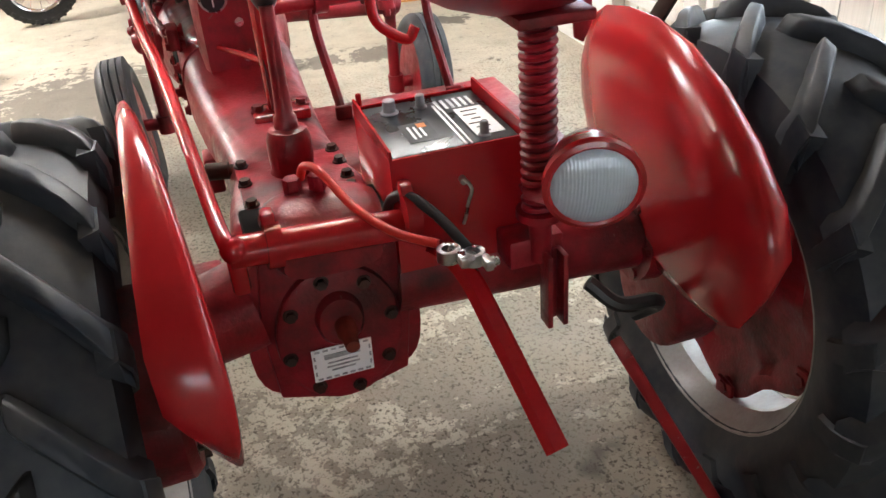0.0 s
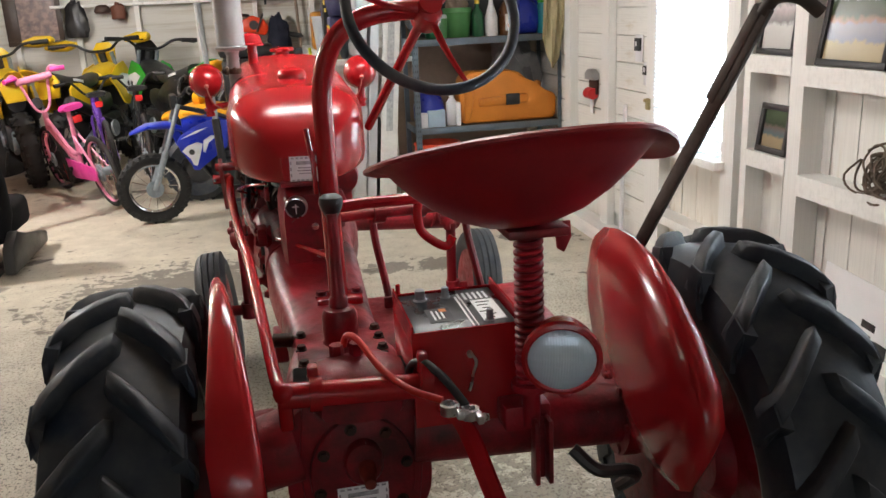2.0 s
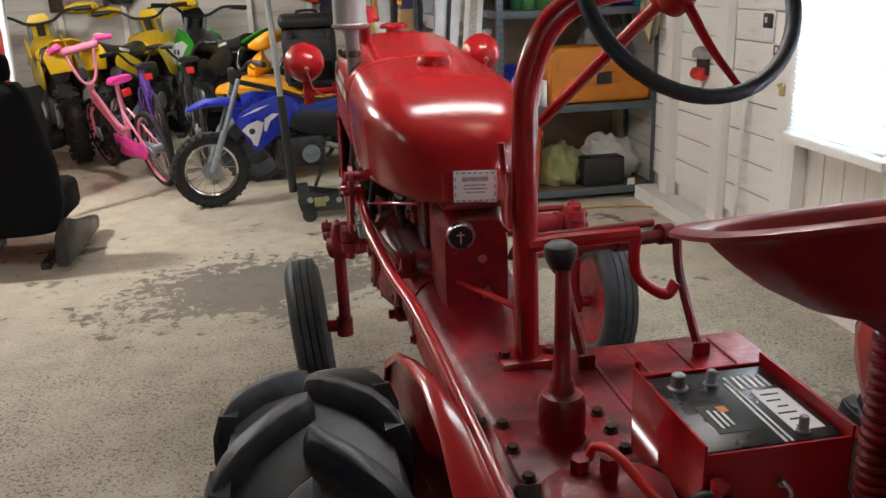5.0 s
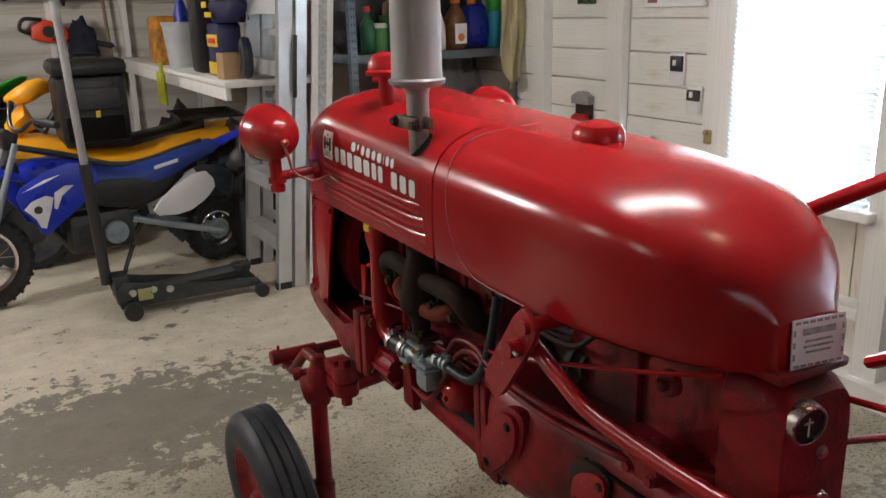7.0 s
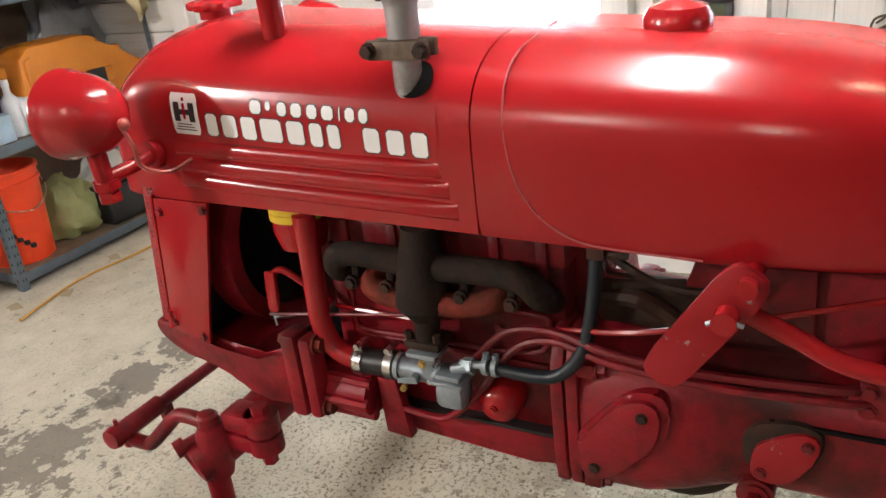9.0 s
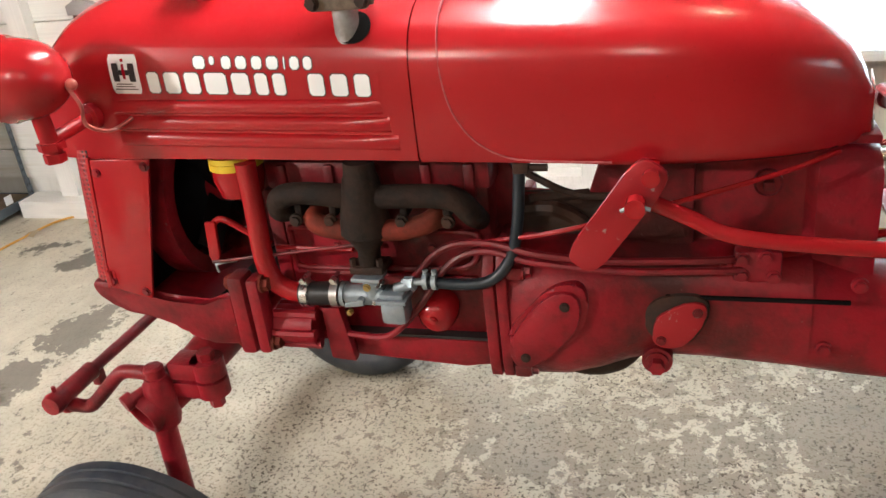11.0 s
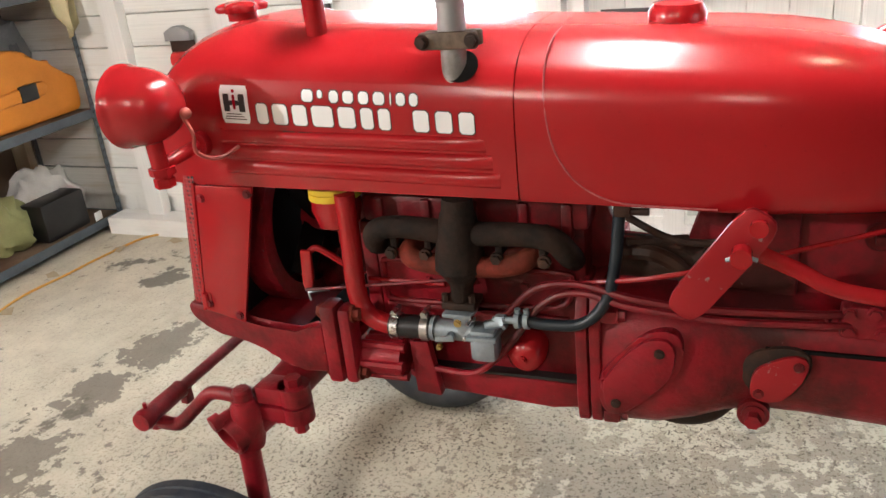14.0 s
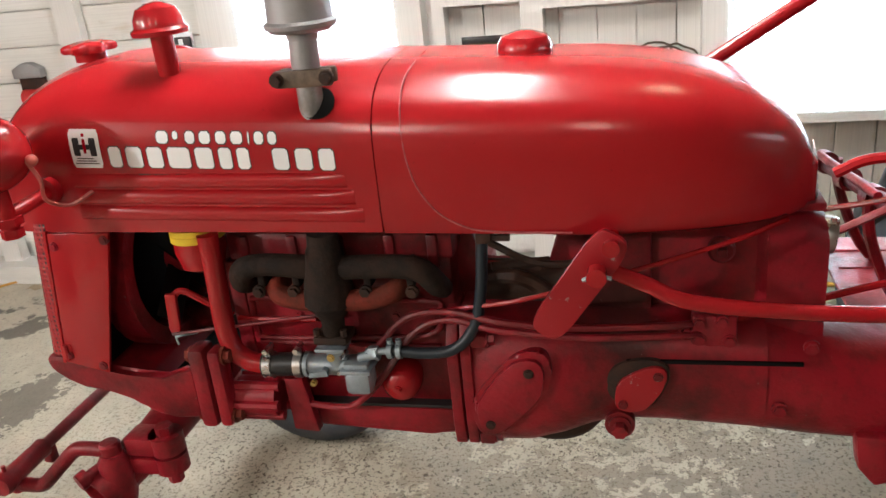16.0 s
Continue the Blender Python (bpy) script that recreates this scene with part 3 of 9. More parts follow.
for a, b, z0, z1 in [(1.225, 1.515, 1.115, 1.185), (1.225, 1.515, 0.735, 0.800), (0.585, 1.145, 1.085, 1.160), (0.585, 1.145, 0.675, 0.755),
                     (0.585, 1.145, 0.10, 0.17), (1.225, 1.515, 0.14, 0.20), (1.70, 2.36, 0.30, 0.345)]:
    piece("shelf_rail", (SX - 0.005, a, z0), (PX - 0.0235, b, z1), STUD, wall_east)
piece("sill_plate", (SX - 0.04, -0.75, 0.0), (PX - 0.024, 4.0, 0.085), STUD, wall_east)
for a, b, z0, z1 in WINS:
    piece("window_board", (SX - 0.05, a - 0.03, z0 - 0.03), (PX + 0.05, b + 0.03, z0 + 0.004), STUD, wall_east)

z = 0.0
k = 0
while z < 1.9:
    piece("board", (X0, Y1 - 0.02 - rng.random() * 0.006, z + 0.003), (X1, Y1, z + 0.19), WALLN, wall_north)
    z += 0.193
x = X0 + 0.35
while x < X1:
    piece("stud", (x, Y1 - 0.11, 0), (x + 0.05, Y1 - 0.027, 1.9), STUD, wall_north)
    x += 0.62
piece("top_plate", (X0, Y1 - 0.12, 1.9), (X1, Y1 - 0.001, 1.98), STUD, wall_north)
piece("loft_board", (X0, Y1 - 0.06, 1.982), (X1, Y1 - 0.002, ZC - 0.16), ROOF, wall_north)

# windows: frame, panes and lowered slatted blinds, with the bright sky behind
SKYGLOW = glow("bright_sky", (0.93, 0.97, 1.0), 8.0)
BLIND, bn, bl, bb_ = nodes_of("white_blind_slat")
bb_.inputs["Base Color"].default_value = (0.86, 0.88, 0.90, 1)
bb_.inputs["Roughness"].default_value = 0.5
tr_, mx_ = bn.new("ShaderNodeBsdfTranslucent"), bn.new("ShaderNodeMixShader")
tr_.inputs[0].default_value = (0.88, 0.92, 0.96, 1)
mx_.inputs[0].default_value = 0.55
bl.new(bb_.outputs[0], mx_.inputs[1])
bl.new(tr_.outputs[0], mx_.inputs[2])
bl.new(mx_.outputs[0], bn["Material Output"].inputs[0])
PANE = glass_like("window_glass", (0.95, 0.97, 0.97), 0.02)
for k, (a, b, z0, z1) in enumerate(WINS):
    w = thing(f"window_{k + 1}", (X1 + 0.05, (a + b) / 2, z0), "white-framed window with lowered slatted blind, bright outside", "window", kind="structure")
    bm = B()
    for lo, hi in (((X1 + 0.01, a, z0), (X1 + 0.08, a + 0.045, z1)), ((X1 + 0.01, b - 0.045, z0), (X1 + 0.08, b, z1)),
                   ((X1 + 0.01, a, z0), (X1 + 0.08, b, z0 + 0.05)), ((X1 + 0.01, a, z1 - 0.05), (X1 + 0.08, b, z1)), ((X1 + 0.02, a, (z0 + z1) / 2 - 0.02), (X1 + 0.07, b, (z0 + z1) / 2 + 0.02))):
        c, s = span(lo, hi)
        box(bm, c, s, 0.003)
    part("window_frame", bm, STUD, w)
    for q in (0, 1):
        bm = B()
        c, s = span((X1 + 0.055, a + 0.045, z0 + 0.05 + q * (z1 - z0) / 2), (X1 + 0.060, b - 0.045, z0 + (q + 1) * (z1 - z0) / 2 - 0.03))
        box(bm, c, s)
        part("pane", bm, PANE, w).visible_shadow = False
    BX = 1.842
    bm = B()
    box(bm, (BX, (a + b) / 2, z1 - 0.02), (0.035, b - a - 0.012, 0.03))
    blind = part("blind", bm, BLIND, w, "lowered white slatted blind")
    bm = B()
    box(bm, (BX, (a + b) / 2, z0 + 0.022), (0.028, b - a - 0.02, 0.014))
    part("bottom_rail", bm, BLIND, blind)
    bm = B()
    box(bm, (0, 0, 0), (0.025, b - a - 0.02, 0.0012))
    first = part("slat", bm, BLIND, blind)
    zs = [z0 + 0.045 + 0.0205 * j for j in range(int((z1 - z0 - 0.09) / 0.0205))]
    for j, z in enumerate(zs):
        ob = first if j == 0 else new("slat", first.data)
        ob.parent = blind
        ob.matrix_basis = blind.matrix_basis.inverted() @ pose(BX, (a + b) / 2, z, 0, 52 + 1.2 * math.sin(j * 1.7), 0)
bm = B()
for a, b, z0, z1 in WINS:
    c, s = span((X1 + 0.4, a - 1.2, z0 - 0.6), (X1 + 0.41, b + 1.2, z1 + 0.9))
    box(bm, c, s)
solo("backdrop", bm, SKYGLOW, "bright overcast sky outside the windows", "sky", kind="structure")
bm = B()
box(bm, (-1.0, Y0 - 0.3, 1.7), (3.4, 0.02, 1.0))
solo("backdrop", bm, glow("bright_yard", (0.9, 0.95, 1.0), 2.5), "bright daylight outside the garage door windows", "sky", kind="structure")

# long tube lamp over the tractor
tube_lamp = thing("tube_lamp", (0.25, 1.15, 2.31), "white ceiling batten with two bright long tubes", "lamp")
bm = B()
box(bm, (0.25, 1.15, 2.40), (1.30, 0.26, 0.06), 0.006)
box(bm, (0.25, 1.15, 2.44), (1.0, 0.04, 0.05))
part("batten", bm, WHITEINK, tube_lamp)
TUBEGLOW = glow("lit_tube", (1.0, 0.96, 0.9), 22)
for y in (1.09, 1.21):
    bm = B()
    cyl(bm, (-0.34, y, 2.33), (0.84, y, 2.33), 0.019, n=16)
    part("tube", bm, TUBEGLOW, tube_lamp).visible_shadow = False
    for x in (-0.35, 0.85):
        bm = B()
        box(bm, (x, y, 2.35), (0.02, 0.04, 0.08), 0.003)
        part("socket", bm, WHITEINK, tube_lamp)

# bare bulbs assumed under the joists, all out of view
for p in BULBS:
    lamp = thing("ceiling_bulb", p, "unseen warm bare bulb assumed in a white ceiling socket", "lamp", "bulbs under the joists")
    bm = B()
    spin(bm, (p[0], p[1], p[2] + 0.17), (p[0], p[1], p[2]), [(0.05, 0.0), (0.05, 0.03), (0.025, 0.05), (0.022, 0.10)], 16)
    part("socket", bm, WHITEINK, lamp)
    bm = B()
    spin(bm, (p[0], p[1], p[2] + 0.07), (p[0], p[1], p[2] - 0.07), [(0.013, 0), (0.015, 0.03), (0.028, 0.07), (0.03, 0.09), (0.02, 0.115), (0.002, 0.122)], 16)
    part("bulb", bm, glow("warm_bulb", (1.0, 0.85, 0.62), 40), lamp).visible_shadow = False
# ---- the tractor ----
tractor = thing("tractor", (0.2, 0.8, 0), "small vintage red farm tractor with steel pan seat on cement", "tractor")


def round_off(pts, times=2):
    """Cut the corners of a closed outline again and again until it reads as round."""
    for _ in range(times):
        out = []
        for i, p in enumerate(pts):
            q = pts[(i + 1) % len(pts)]
            out += [(p[0] * 0.75 + q[0] * 0.25, p[1] * 0.75 + q[1] * 0.25), (p[0] * 0.25 + q[0] * 0.75, p[1] * 0.25 + q[1] * 0.75)]
        pts = out
    return pts


HOOD_EX = 2.8


def hood_ring(y, w, base, side, top, n=18, ex=HOOD_EX, roll=0.0):
    """Half-round cross-section with upright sides, from the left foot over the crown to the right foot."""
    out = [(-w * (1 - roll), base), (-w * (1 - roll * 0.25), base + 0.010), (-w, base + 0.030), (-w, base + 0.030 + (side - base - 0.030) * 0.5)]
    for i in range(n + 1):
        a = math.pi * (1 - i / n)
        c, s = math.cos(a), math.sin(a)
        out.append((math.copysign(abs(c) ** (2 / ex), c) * w, side + (top - side) * abs(s) ** (2 / ex)))
    out += [(w, base + 0.030 + (side - base - 0.030) * 0.5), (w, base + 0.030), (w * (1 - roll * 0.25), base + 0.010), (w * (1 - roll), base)]
    return [(x, y, z) for x, z in out]


def crown(y):
    return 1.252 + (y - 1.18) * 0.052


# tank: straight behind the seam, then drawn in to a rounded stern
loops = []
for i in range(0, 8):
    y = 1.176 - i * 0.032
    loops.append(hood_ring(y, 0.197, 1.018 - (1.176 - y) * 0.02, 1.125, crown(y), roll=0.03))
for i in range(1, 15):
    u = math.sin(i / 14 * math.pi / 2)
    y = 0.952 - u * 0.396
    s = max(1 - u ** 3.0, 0.0) ** (1 / 2.6)
    sw = max(1 - u ** 2.7, 0.0) ** (1 / 2.3)
    base = 1.012 + 0.01 * u
    t = base + (crown(y) - base) * max(s, 0.10)
    loops.append(hood_ring(y, 0.197 * max(sw, 0.28), base - 0.022 * u, base + max(0.040, (1.125 - base) * s), max(t, base + 0.045), roll=0.03 + 0.09 * u))
bm = B()
rings(bm, loops)
tank = part("fuel_tank", bm, RED, tractor, "rounded glossy red fuel tank", 50)
bm = B()
tube(bm, [(-0.1965, 0.90, 1.0165), (-0.1972, 1.00, 1.0195), (-0.1972, 1.05, 1.027), (-0.1972, 1.091, 1.051), (-0.1972, 1.117, 1.088), (-0.1966, 1.129, 1.128), (-0.191, 1.134, 1.172), (-0.172, 1.135, 1.213), (-0.12, 1.135, 1.240), (0, 1.135, 1.2503)], 0.0014, 6)
part("weld_bead", bm, SCUFF, tank)

# hood over the engine, its nose rounded down to the grille
loops = []
for i in range(0, 9):
    y = 1.1775 + i * 0.0555
    loops.append(hood_ring(y, 0.198 + 0.004 * i / 8, 1.022 + (y - 1.18) * 0.02, 1.13 + (y - 1.18) * 0.04, crown(y)))
for i in range(1, 13):
    u = math.sin(i / 12 * math.pi / 2)
    y = 1.621 + u * 0.212
    s = max(1 - u ** 3.0, 0.0) ** (1 / 2.4)
    base = 1.031
    side = 1.147
    loops.append(hood_ring(y, 0.202 * (0.80 + 0.20 * s), base, base + (side - base) * (0.55 + 0.45 * s), side - 0.04 + (crown(1.621) - side + 0.045) * s))
bm = B()
rings(bm, loops)
hood = part("hood", bm, RED, tractor, "glossy red engine hood", 50)


def hood_x(y, z):
    """How far the hood's left face stands out at this height."""
    w, side = 0.198 + 0.004 * (y - 1.1775) / 0.444, 1.13 + (y - 1.18) * 0.04
    u = max(0.0, (z - side) / (crown(y) - side))
    return w * max(1 - u ** HOOD_EX, 0.0) ** (1 / HOOD_EX)


def flute(zl, zr, yr):
    """A pressed rib along the hood's side: boxy at its rear end, fading out towards the nose."""
    bm = B()
    loops = []
    yl, n = 1.672, 14
    for i in range(n + 1):
        t = i / n
        t = t * t * (3 - 2 * t) if i > n - 4 else t
        y = yr + (yl - yr) * t
        rise = min(1.0, (y - yr) / 0.006) * min(1.0, (yl - y) / 0.07)
        z, out = zr + (zl - zr) * t, 0.0004 + 0.0062 * max(rise, 0.0)
        ring = [(-0.004, -0.0105), (0.0, -0.0105), (out * 0.75, -0.0085), (out, -0.0055), (out * 0.92, 0.0035), (out * 0.55, 0.0085), (0.0, 0.0125), (-0.004, 0.0125)]
        loops.append([(-hood_x(y, z + dz) - d, y, z + dz) for d, dz in ring])
    rings(bm, loops)
    part("rib", bm, RED, hood, sharp=60)


flute(1.117, 1.104, 1.222)
flute(1.091, 1.077, 1.213)
flute(1.065, 1.049, 1.203)


def decal_patch(bm, y0, y1, z0, z1, lift, corner=0.003, slope=0.05, columns=2):
    """A thin sheet of print lying on the curve of the hood; y0 is its end towards the nose."""
    rows, n = [], 8
    for j in range(n + 1):
        t = j / n
        edge = min(t, 1 - t) * (z1 - z0)
        c = max(0.0, corner - edge) if corner else 0.0
        row = []
        for i in range(columns + 1):
            y = y0 - c + (y1 - y0 + 2 * c) * i / columns
            z = z0 + (z1 - z0) * t + (y - 1.6) * slope
            row.append(bm.verts.new((-hood_x(y, z) - lift, y, z)))
        rows.append(row)
    for a, b in zip(rows, rows[1:]):
        for i in range(columns):
            bm.faces.new((a[i], a[i + 1], b[i + 1], b[i]))


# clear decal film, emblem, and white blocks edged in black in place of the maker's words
bm = B()
decal_patch(bm, 1.665, 1.221, 1.118, 1.206, 0.0005, 0.0, columns=12)
part("decal", bm, RED, hood, "clear decal film on the red hood")
bm = B()
decal_patch(bm, 1.659, 1.608, 1.137, 1.197, 0.0022, 0.003)
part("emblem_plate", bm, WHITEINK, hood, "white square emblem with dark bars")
bm = B()
for y0, y1, z0, z1 in ((1.653, 1.642, 1.156, 1.184), (1.625, 1.614, 1.156, 1.184), (1.642, 1.625, 1.166, 1.174)):
    decal_patch(bm, y0, y1, z0, z1, 0.0030, 0.0006)
part("emblem_mark", bm, INK, hood)
bm = B()
decal_patch(bm, 1.6360, 1.6310, 1.160, 1.183, 0.0034, 0.0006)
decal_patch(bm, 1.6360, 1.6310, 1.186, 1.191, 0.0034, 0.0006)
part("emblem_stroke", bm, DECALRED, hood)
bm = B()
for k in range(3):
    decal_patch(bm, 1.654 - 0.002 * k, 1.614 + 0.004 * k, 1.1435 + 0.004 * k, 1.145 + 0.004 * k, 0.0030, 0.0003)
part("emblem_print", bm, GREASE, hood)
LARGE = [(1.597, 1.574), (1.568, 1.539), (1.533, 1.505), (1.499, 1.460), (1.454, 1.423), (1.416, 1.393), (1.387, 1.365), (1.331, 1.304), (1.296, 1.268), (1.260, 1.234)]
SMALL = [(1.513, 1.491), (1.486, 1.475), (1.466, 1.448), (1.443, 1.423), (1.417, 1.398), (1.393, 1.372), (1.366, 1.361), (1.356, 1.339), (1.335, 1.319)]
for row, z0, z1 in ((LARGE, 1.1385, 1.1705), (SMALL, 1.1765, 1.1945)):
    edge, face = B(), B()
    for a, b in row:
        low = 0.006 if (a, b) == SMALL[1] else 0.0
        a, b = a - 0.0015, b + 0.0015
        decal_patch(edge, a + 0.0014, b - 0.0014, z0 - 0.0014 + low, z1 + 0.0014, 0.0011, 0.004)
        decal_patch(face, a, b, z0 + low, z1, 0.0015, min(0.004, (a - b) * 0.3))
    part("white_blocks", edge, INK, hood, "black edging of the decal blocks")
    part("white_blocks", face, WHITEINK, hood, "white decal blocks")
bm = B()
y = 1.553
while y > 1.25:
    w = 0.012 + (math.sin(y * 91) + 1) * 0.009
    decal_patch(bm, y, y - w, 1.1245, 1.1285, 0.0018, 0.0004)
    y -= w + 0.004
part("fine_print", bm, GREASE, hood)


def holed():
    m, n, l, b = nodes_of("perforated_grille")
    tc, v = n.new("ShaderNodeTexCoord"), n.new("ShaderNodeTexVoronoi")
    v.inputs["Scale"].default_value = 120
    v.inputs["Randomness"].default_value = 0.15
    l.new(tc.outputs["Object"], v.inputs["Vector"])
    c = mix_node(n, l, ramp_node(n, l, v.outputs["Distance"], [(0.30, (1, 1, 1)), (0.36, (0, 0, 0))]).outputs[0], (0.34, 0.010, 0.014), (0.01, 0.004, 0.004))
    l.new(c, b.inputs["Base Color"])
    b.inputs["Roughness"].default_value = 0.45
    bump_node(n, l, b, v.outputs["Distance"], 0.8, 0.004)
    return m


for s in (-1, 1):
    bm = B()
    slab(bm, [(1.632, 1.030), (1.745, 1.030), (1.779, 0.792), (1.700, 0.772)], "x", s * 0.2045, s * 0.198, 0.0012)
    side = part("side_panel", bm, RED, tractor, "flat red side panel with bolts")
    bm = B()
    for y, z in ((1.738, 1.008), (1.643, 1.018), (1.769, 0.806), (1.708, 0.786)):
        bolt(bm, (s * 0.2045, y, z), (s, 0, 0), 0.006, 0.005)
    part("panel_bolts", bm, CAST, side)
    bm = B()
    slab(bm, [(1.746, 1.034), (1.752, 1.034), (1.786, 0.790), (1.780, 0.790)], "x", s * 0.2055, s * 0.198, 0.001)
    part("panel_edge", bm, RED, side)
bm = B()
loops = []
for k, z in enumerate((0.772, 0.85, 0.95, 1.045)):
    y0 = 1.750 + (1.04 - z) * 0.138
    loops.append([(0.199 * math.cos(a), y0 + 0.062 * math.sin(a) ** 0.6, z) for a in [math.pi * i / 20 for i in range(21)]] + [(-0.17, y0 - 0.012, z), (0.17, y0 - 0.012, z)])
rings(bm, loops)
part("grille", bm, holed(), tractor, "perforated red grille")
for s in (-1, 1):
    bm = B()
    box(bm, (s * 0.203, 1.772, 0.812), (0.006, 0.022, 0.030), 0.003)
    cyl(bm, (s * 0.206, 1.772, 0.826), (s * 0.206, 1.772, 0.798), 0.005, n=10)
    part("grille_hinge", bm, RED, tractor)
bm = B()
box(bm, (0, 1.735, 0.90), (0.36, 0.05, 0.25), 0.006)
part("radiator", bm, MATT, tractor, "black radiator core")
bm = B()
rr = []
for k in range(4):
    r, y = ((0.165, 1.71), (0.165, 1.655), (0.135, 1.655), (0.135, 1.71))[k]
    rr.append([(r * math.cos(2 * math.pi * i / 36), y, 0.905 + r * math.sin(2 * math.pi * i / 36)) for i in range(36)])
rings(bm, rr, close=True)
part("fan_shroud", bm, CAST, tractor, "round red fan shroud")
for k in range(4):
    bm = B()
    m = pose(0, 1.64, 0.905, 0, 45 + 90 * k, 0)
    box(bm, (0, 0, 0.075), (0.05, 0.004, 0.10), 0.001, m @ pose(0, 0, 0, 0, 0, 28))
    part("fan_blade", bm, MATT, tractor)
bm = B()
cyl(bm, (0, 1.46, 0.905), (0, 1.66, 0.905), 0.03)
part("fan_hub", bm, CAST, tractor)

# nose casting under the radiator, with its bolted flange
bm = B()
sole = [(1.822, 0.790), (1.815, 0.772), (1.79, 0.753), (1.757, 0.738), (1.70, 0.731), (1.665, 0.726), (1.652, 0.716), (1.645, 0.699), (1.625, 0.689), (1.595, 0.686), (1.545, 0.684)]
nose = sole + [(1.545, 0.784), (1.560, 0.770), (1.60, 0.762), (1.665, 0.760), (1.690, 0.764), (1.715, 0.776), (1.745, 0.788), (1.787, 0.800), (1.816, 0.803)]
for x0, x1 in ((-0.203, -0.180), (0.180, 0.203)):
    slab(bm, nose, "x", x0, x1, 0.007)
slab(bm, [(y - 0.004, z + 0.004) for y, z in sole] + [(1.55, 0.700), (1.64, 0.708), (1.66, 0.742), (1.72, 0.762), (1.79, 0.790)], "x", -0.181, 0.181, 0.003)
bolster = part("nose_casting", bm, CAST, tractor, "heavy red front casting")
for x in (-0.185, 0.185):
    bm = B()
    box(bm, (x, 1.530, 0.744), (0.045, 0.030, 0.150), 0.008)
    box(bm, (x, 1.500, 0.742), (0.040, 0.024, 0.145), 0.008)
    fl = part("flange", bm, CAST, tractor)
    bm = B()
    for z in (0.800, 0.686):
        bolt(bm, (x, 1.487, z), (0, -1, 0), 0.012, 0.012)
        bolt(bm, (x, 1.546, z), (0, 1, 0), 0.012, 0.010)
    part("flange_bolts", bm, RUST, fl)
bm = B()
cyl(bm, (-0.150, 1.49, 0.702), (-0.150, 1.415, 0.702), 0.036)
box(bm, (-0.10, 1.45, 0.70), (0.10, 0.07, 0.07), 0.006)
gov = part("governor_housing", bm, CAST, tractor)
for a in range(0, 360, 60):
    bm = B()
    cyl(bm, (-0.150 + 0.033 * math.cos(radians(a)), 1.49, 0.702 + 0.033 * math.sin(radians(a))), (-0.150 + 0.033 * math.cos(radians(a)), 1.408, 0.702 + 0.033 * math.sin(radians(a))), 0.009, n=8)
    part("housing_lug", bm, CAST, gov)
bm = B()
slab(bm, [(1.402, 0.742), (1.368, 0.742), (1.352, 0.636), (1.398, 0.640)], "x", -0.160, -0.140, 0.003)
part("engine_bracket", bm, CAST, tractor)

# black plate put in for the shade in the hollow of the casting
bm = B()
box(bm, (0, 1.605, 0.712), (0.34, 0.10, 0.008), 0.002)
part("sump_dark", bm, MATT, bolster, "flat black plate painting the shade inside the casting")

# engine
bm = B()
spin(bm, (0.150, 1.56, 0.865), (0.150, 1.26, 0.865), [(0.030, 0.0), (0.062, 0.012), (0.066, 0.03), (0.066, 0.25), (0.058, 0.29), (0.02, 0.30)], 24)
part("generator", bm, CAST, tractor)
bm = B()
box(bm, (-0.01, 1.482, 0.80), (0.20, 0.028, 0.28), 0.006)
box(bm, (0.0, 1.53, 0.905), (0.11, 0.10, 0.11), 0.02)
tube(bm, [(0.02, 1.54, 0.86), (0.03, 1.58, 0.80), (0.04, 1.66, 0.76)], 0.030, 12, 5)
part("water_pump", bm, CAST, tractor)
bm = B()
box(bm, (-0.005, 1.285, 0.830), (0.21, 0.37, 0.34), 0.010)
box(bm, (-0.005, 1.285, 0.970), (0.235, 0.385, 0.05), 0.008)
block = part("engine_block", bm, CAST, tractor, "red cast-iron engine block")
bm = B()
for y in (1.445, 1.36, 1.28, 1.195, 1.125):
    box(bm, (-0.118, y, 0.960), (0.022, 0.018, 0.060), 0.005)
part("head_webs", bm, CAST, block)
bm = B()
for y in (1.40, 1.32, 1.238, 1.16):
    box(bm, (-0.113, y, 0.975), (0.014, 0.05, 0.030), 0.006)
part("head_pockets", bm, GREASE, block)
bm = B()
edge = [(1.452, 0.862), (1.440, 0.876), (1.29, 0.873), (1.140, 0.870), (1.122, 0.860), (1.122, 0.842), (1.150, 0.808), (1.29, 0.802), (1.430, 0.800), (1.452, 0.815)]
slab(bm, edge, "x", -0.119, -0.104, 0.002)
cover = part("valve_cover", bm, CAST, block, "raised red valve cover")
bm = B()
tube(bm, [(-0.119, y, z) for y, z in edge + edge[:1]], 0.0055, 8, 4)
part("cover_ridge", bm, CAST, cover)
bm = B()
tube(bm, [(-0.110, 1.455, 0.787), (-0.112, 1.29, 0.786), (-0.112, 1.13, 0.782)], 0.006, 8, 4)
part("block_ledge", bm, CAST, block)
bm = B()
for y, z in ((1.37, 0.842), (1.20, 0.842), (1.36, 0.760), (1.15, 0.765)):
    bolt(bm, (-0.118 if z > 0.8 else -0.110, y, z), (-1, 0, 0), 0.007, 0.007)
part("block_bolts", bm, CAST, block)
bm = B()
slab(bm, [(1.405, 0.672), (1.110, 0.668), (1.110, 0.622), (1.16, 0.618), (1.385, 0.628), (1.405, 0.645)], "x", -0.125, 0.115, 0.006)
part("oil_pan", bm, CAST, tractor, "red oil pan")
bm = B()
